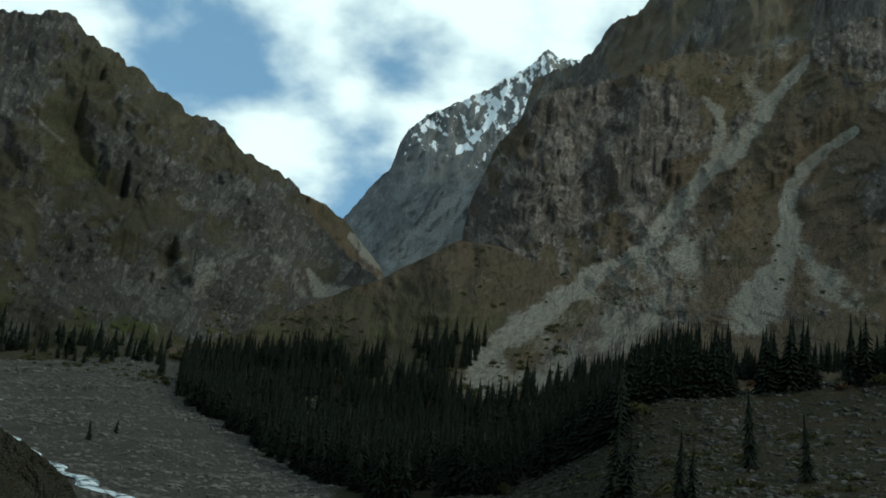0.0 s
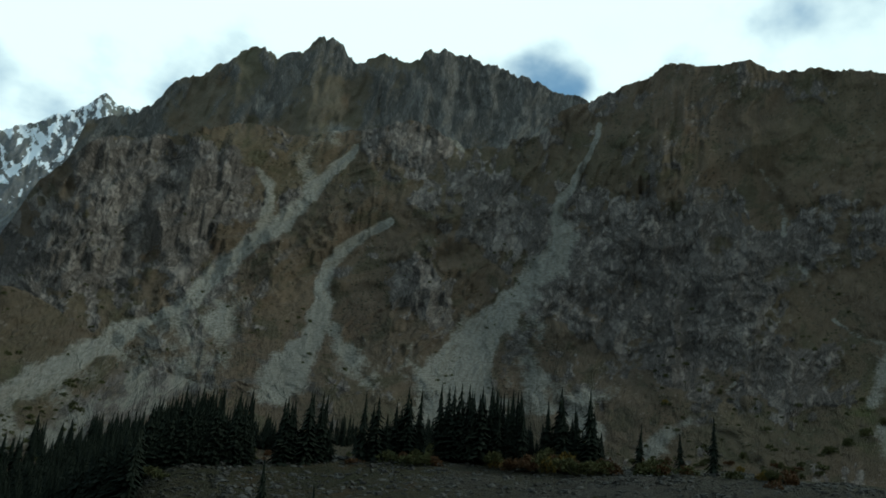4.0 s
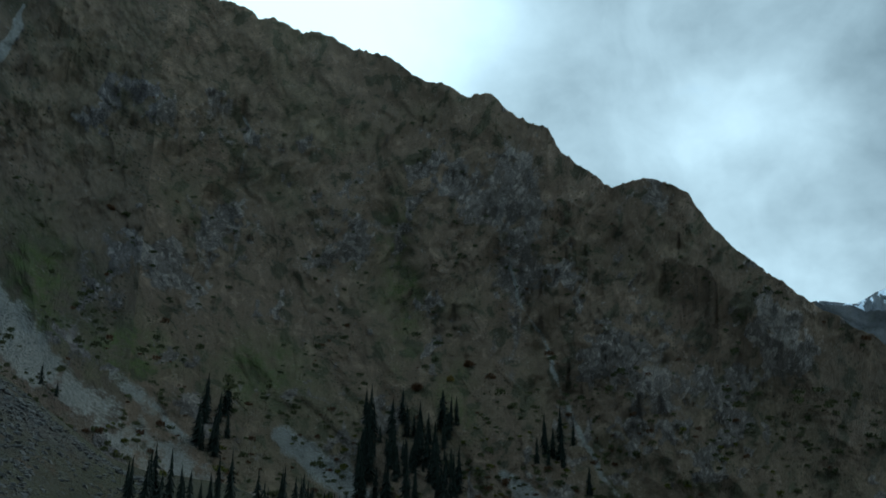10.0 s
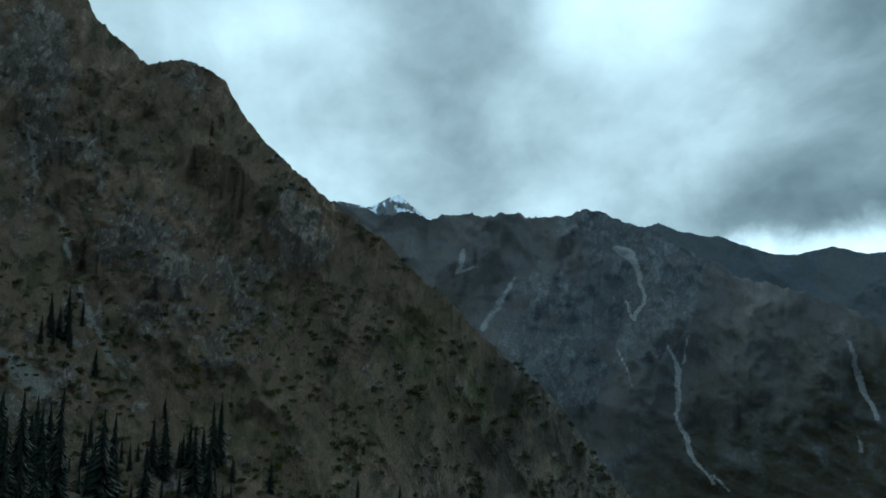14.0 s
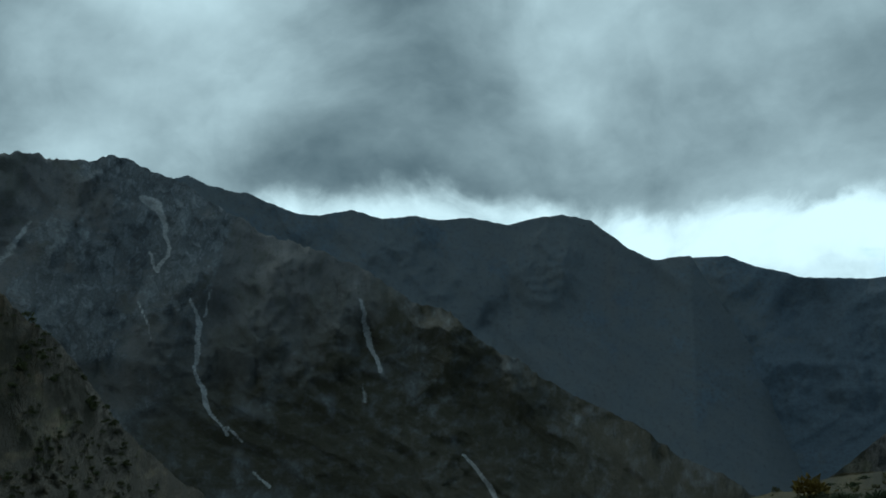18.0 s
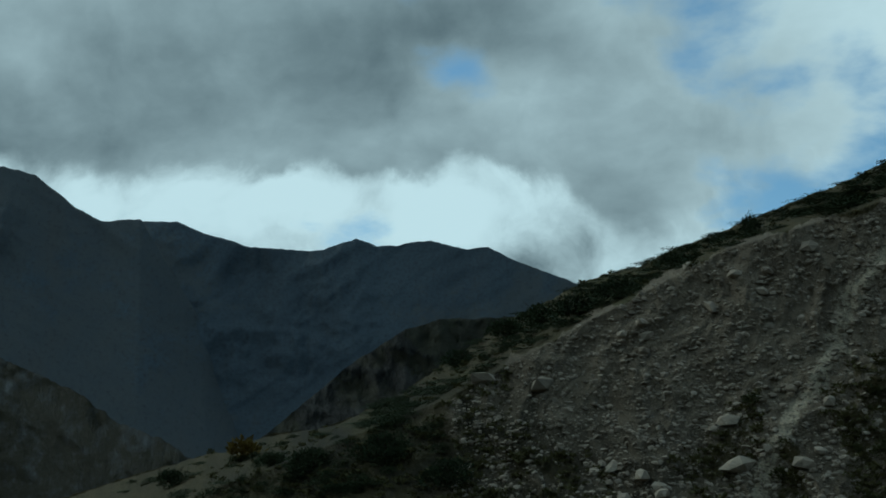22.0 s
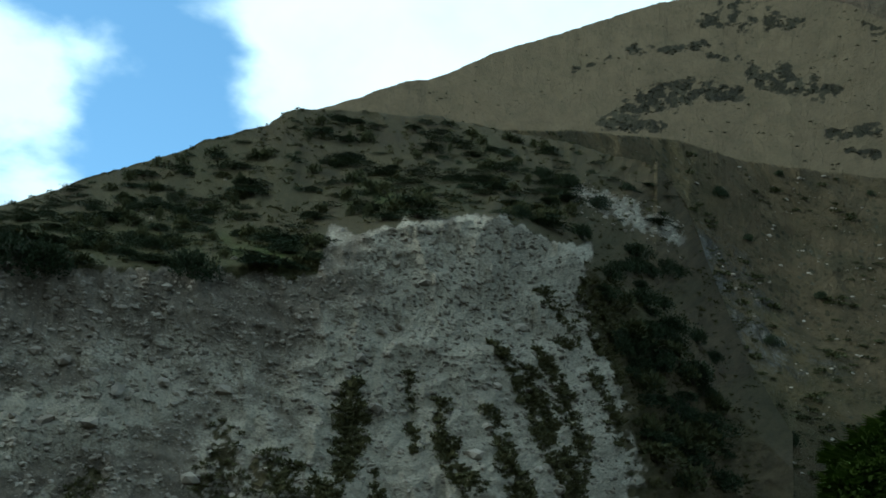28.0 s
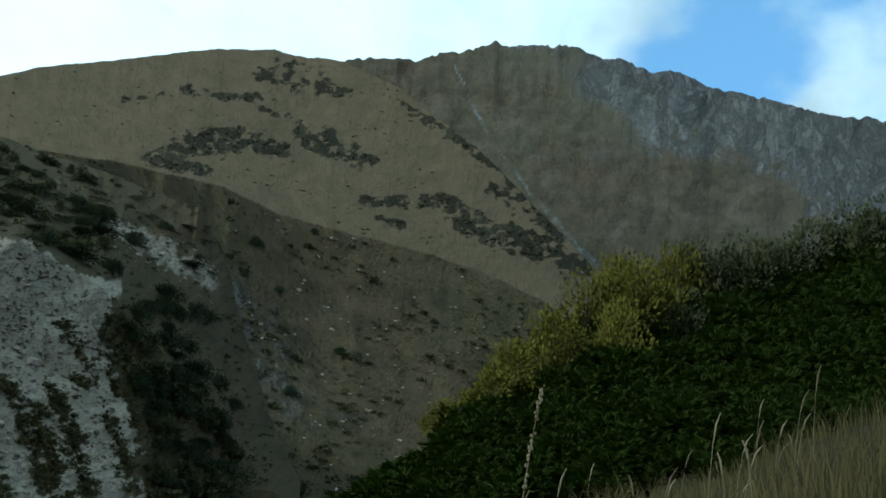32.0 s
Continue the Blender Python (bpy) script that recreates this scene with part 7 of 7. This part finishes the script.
for (x, y, z), a in zip(on_hill_all(near_hill, az, el), az):
    s = rnd.uniform(0.22, 0.48)
    lump = 0.35 * float(value_noise(np.float64(x * 1.6), np.float64(y * 1.6), np.float64(z * 1.6))) + 0.1
    spots.append((rnd.randrange(5), x, y, z + lump + rnd.uniform(0.0, 0.15), (s, s, s), math.radians(-a) + rnd.uniform(-0.8, 0.8)))
tagged(new("juniper_carpet", scattered("juniper_carpet", SPRAYS, spots, FRESH_JUNIPER)), "dense dark green juniper carpet covering the near slope", "juniper", kind="stuff")


def blade_shape(bend):
    vs = [(-0.012, 0, 0), (0.012, 0, 0), (-0.008 + bend * 0.3, 0, 0.55), (0.008 + bend * 0.3, 0, 0.55), (bend, 0.05, 1.0)]
    return np.array(vs), np.array([(0, 1, 3), (0, 3, 2), (2, 3, 4)])


BLADES = [blade_shape(b) for b in (-0.35, -0.15, 0.1, 0.25, 0.45)]
spots = []
for x, y, z in on_ground_all([rnd.uniform(222, 266) for _ in range(38000)], [rnd.uniform(2.6, 17.0) for _ in range(38000)]):
    h = (0.10 + 0.36 * rnd.random() ** 2.5) * (1.0 + 0.5 * float(value_noise(np.float64(x * 1.1), np.float64(y * 1.1), np.float64(0.0))))
    spots.append((rnd.randrange(5), x, y, z - 0.02, (h * 1.1, h, h), rnd.uniform(0, 6.28)))
tagged(new("meadow_grass", scattered("meadow_grass", BLADES, spots, STRAW)), "dry yellow-green meadow grass at the slope edge", "grass", kind="stuff")


def seed_stalk(height, bend):
    """A dry grass stalk with a drooping seed head."""
    ob = new("grass_stalk")
    for name, w, parts in (("stem", 0.0022, [(0, 0), (bend * 0.2, 0.5), (bend * 0.6, 0.82)]), ("seed_head", 0.008, [(bend * 0.6, 0.80), (bend * 0.85, 0.92), (bend * 1.25, 1.0)])):
        vs, fs = [], []
        for j, (px, pz) in enumerate(parts):
            ww = w * (0.5 if (name == "seed_head" and j != 1) else 1)
            for k in range(4):
                vs.append((px * height + ww * math.cos(1.571 * k), ww * math.sin(1.571 * k), pz * height))
        for j in range(2):
            for k in range(4):
                q, n2 = 4 * j + k, 4 * j + (k + 1) % 4
                fs += [(q, n2, n2 + 4), (q, n2 + 4, q + 4)]
        part(name, tri_mesh(name, vs, fs, STALK), None, ob)
    return tagged(ob, "dry pale grass stalk with a drooping seed head", "grass stalk", "grass stalks")


stalks = [seed_stalk(0.7, 0.12), seed_stalk(0.6, 0.2), seed_stalk(0.55, -0.1)]
for i in range(56):
    az, r = rnd.uniform(222, 256), rnd.uniform(6.5, 12.0)
    x, y = xy(az, r)
    z = float(ground_z(np.float64(az), np.float64(r)))
    m = pose(x, y, z, 0, 0, rnd.uniform(-40, 40) - az) @ Matrix.Diagonal((1, 1, rnd.uniform(0.7, 1.5), 1))
    if i < 3:
        stalks[i].matrix_basis = m
    else:
        put_copy(stalks[i % 3], m)


# one tall withered flower stalk among the grass
tall = new("flower_stalk")
sx, sy = xy(241.0, 8.6)
sz = float(ground_z(np.float64(241.0), np.float64(8.6)))
vs, fs = [], []
for j in range(9):
    t = j / 8
    for k in range(5):
        vs.append((0.16 * t * t + 0.009 * (1.2 - t) * math.cos(1.257 * k), 0.009 * (1.2 - t) * math.sin(1.257 * k), 1.15 * t))
for j in range(8):
    for k in range(5):
        q, n2 = 5 * j + k, 5 * j + (k + 1) % 5
        fs += [(q, n2, n2 + 5), (q, n2 + 5, q + 5)]
part("stem", tri_mesh("stem", vs, fs, STALK), None, tall)
pod = tri_mesh("seed_pod", STONES[0][0] * (1.0, 1.0, 1.4), STONES[0][1], STALK)
for i in range(44):
    t = rnd.uniform(0.55, 1.0)
    ob = part("seed_pod", pod, None, tall)
    ob.matrix_basis = pose(0.16 * t * t + rnd.uniform(-0.02, 0.02), rnd.uniform(-0.02, 0.02), 1.15 * t) @ Matrix.Scale(rnd.uniform(0.013, 0.02), 4)
tall.matrix_basis = pose(sx, sy, sz, 0, 0, -241) @ Matrix.Diagonal((1, 1, 1.55, 1))
tagged(tall, "tall withered flower stalk with a brown seed spike", "flower stalk")

# pale stones and dark bushes on the brown hillside and the dun mountain
az, el = np.array([rnd.uniform(212, 244) for _ in range(1500)]), np.array([rnd.uniform(0, 17.5) for _ in range(1500)])
keep = el < along(brown_slope.crest, az) - 0.2
stone_field("hillside_stones", on_hill_all(brown_slope, az[keep], el[keep]), 0.10, 0.7, PALE_STONE, "pale stones scattered over the brown hillside")
spots = []
az, el = np.array([rnd.uniform(212, 244) for _ in range(1600)]), np.array([rnd.uniform(0, 17.5) for _ in range(1600)])
keep = (el < along(brown_slope.crest, az) - 0.2) & (value_noise(az * 0.6, el * 0.6, 2.0) > -0.1)
for x, y, z in on_hill_all(brown_slope, az[keep], el[keep]):
    w = 0.3 + 1.0 * rnd.random() ** 3
    spots.append((rnd.randrange(2), x, y, z - 0.05, (w, w, w * 0.6), rnd.uniform(0, 6.28)))
tagged(new("hillside_scrub", scattered("hillside_scrub", shapes, spots, OLIVE_LEAF)), "low dark scrub on the brown hillside", "scrub", kind="stuff")
spots = []
az, el = np.array([rnd.uniform(206, 245) for _ in range(16000)]), np.array([rnd.uniform(13, 25) for _ in range(16000)])
bare = dun_turf(az, el, 0, az * 14, el * 14)[0]
keep = (el < along(grass_mountain.crest, az) - 0.1) & ((bare < 0.6) | ((fbm(az * 0.35, el * 0.8, 6.0, 3, 0.6) > 0.1) & (value_noise(az * 37.0, el * 41.0, 2.0) > 0.55)))
for x, y, z in on_hill_all(grass_mountain, az[keep], el[keep]):
    w = 0.5 + 1.3 * rnd.random() ** 2
    spots.append((rnd.randrange(2), x, y, z - 0.2, (w, w, w * 0.5), rnd.uniform(0, 6.28)))
tagged(new("juniper_patches", scattered("juniper_patches", shapes, spots, HEATH)), "dark creeping juniper in patches on the dun mountain", "juniper", kind="stuff")
x, y, z, r = on_hill(brown_slope, 225.9, 14.3)
plant_bush("juniper_bush", x, y, z, 3.6, 2.4)
for az, el, w in ((229.0, 15.3, 2.4), (233.5, 14.2, 2.0), (227.4, 12.0, 2.4), (231.0, 9.0, 2.6), (236.0, 11.0, 2.2), (238.5, 7.6, 2.6), (228.6, 6.6, 3.0), (227.6, 3.6, 3.4), (229.4, 1.6, 3.2)):
    x, y, z, r = on_hill(brown_slope, az, el)
    plant_bush("juniper_bush", x, y, z, w, w * 0.6)
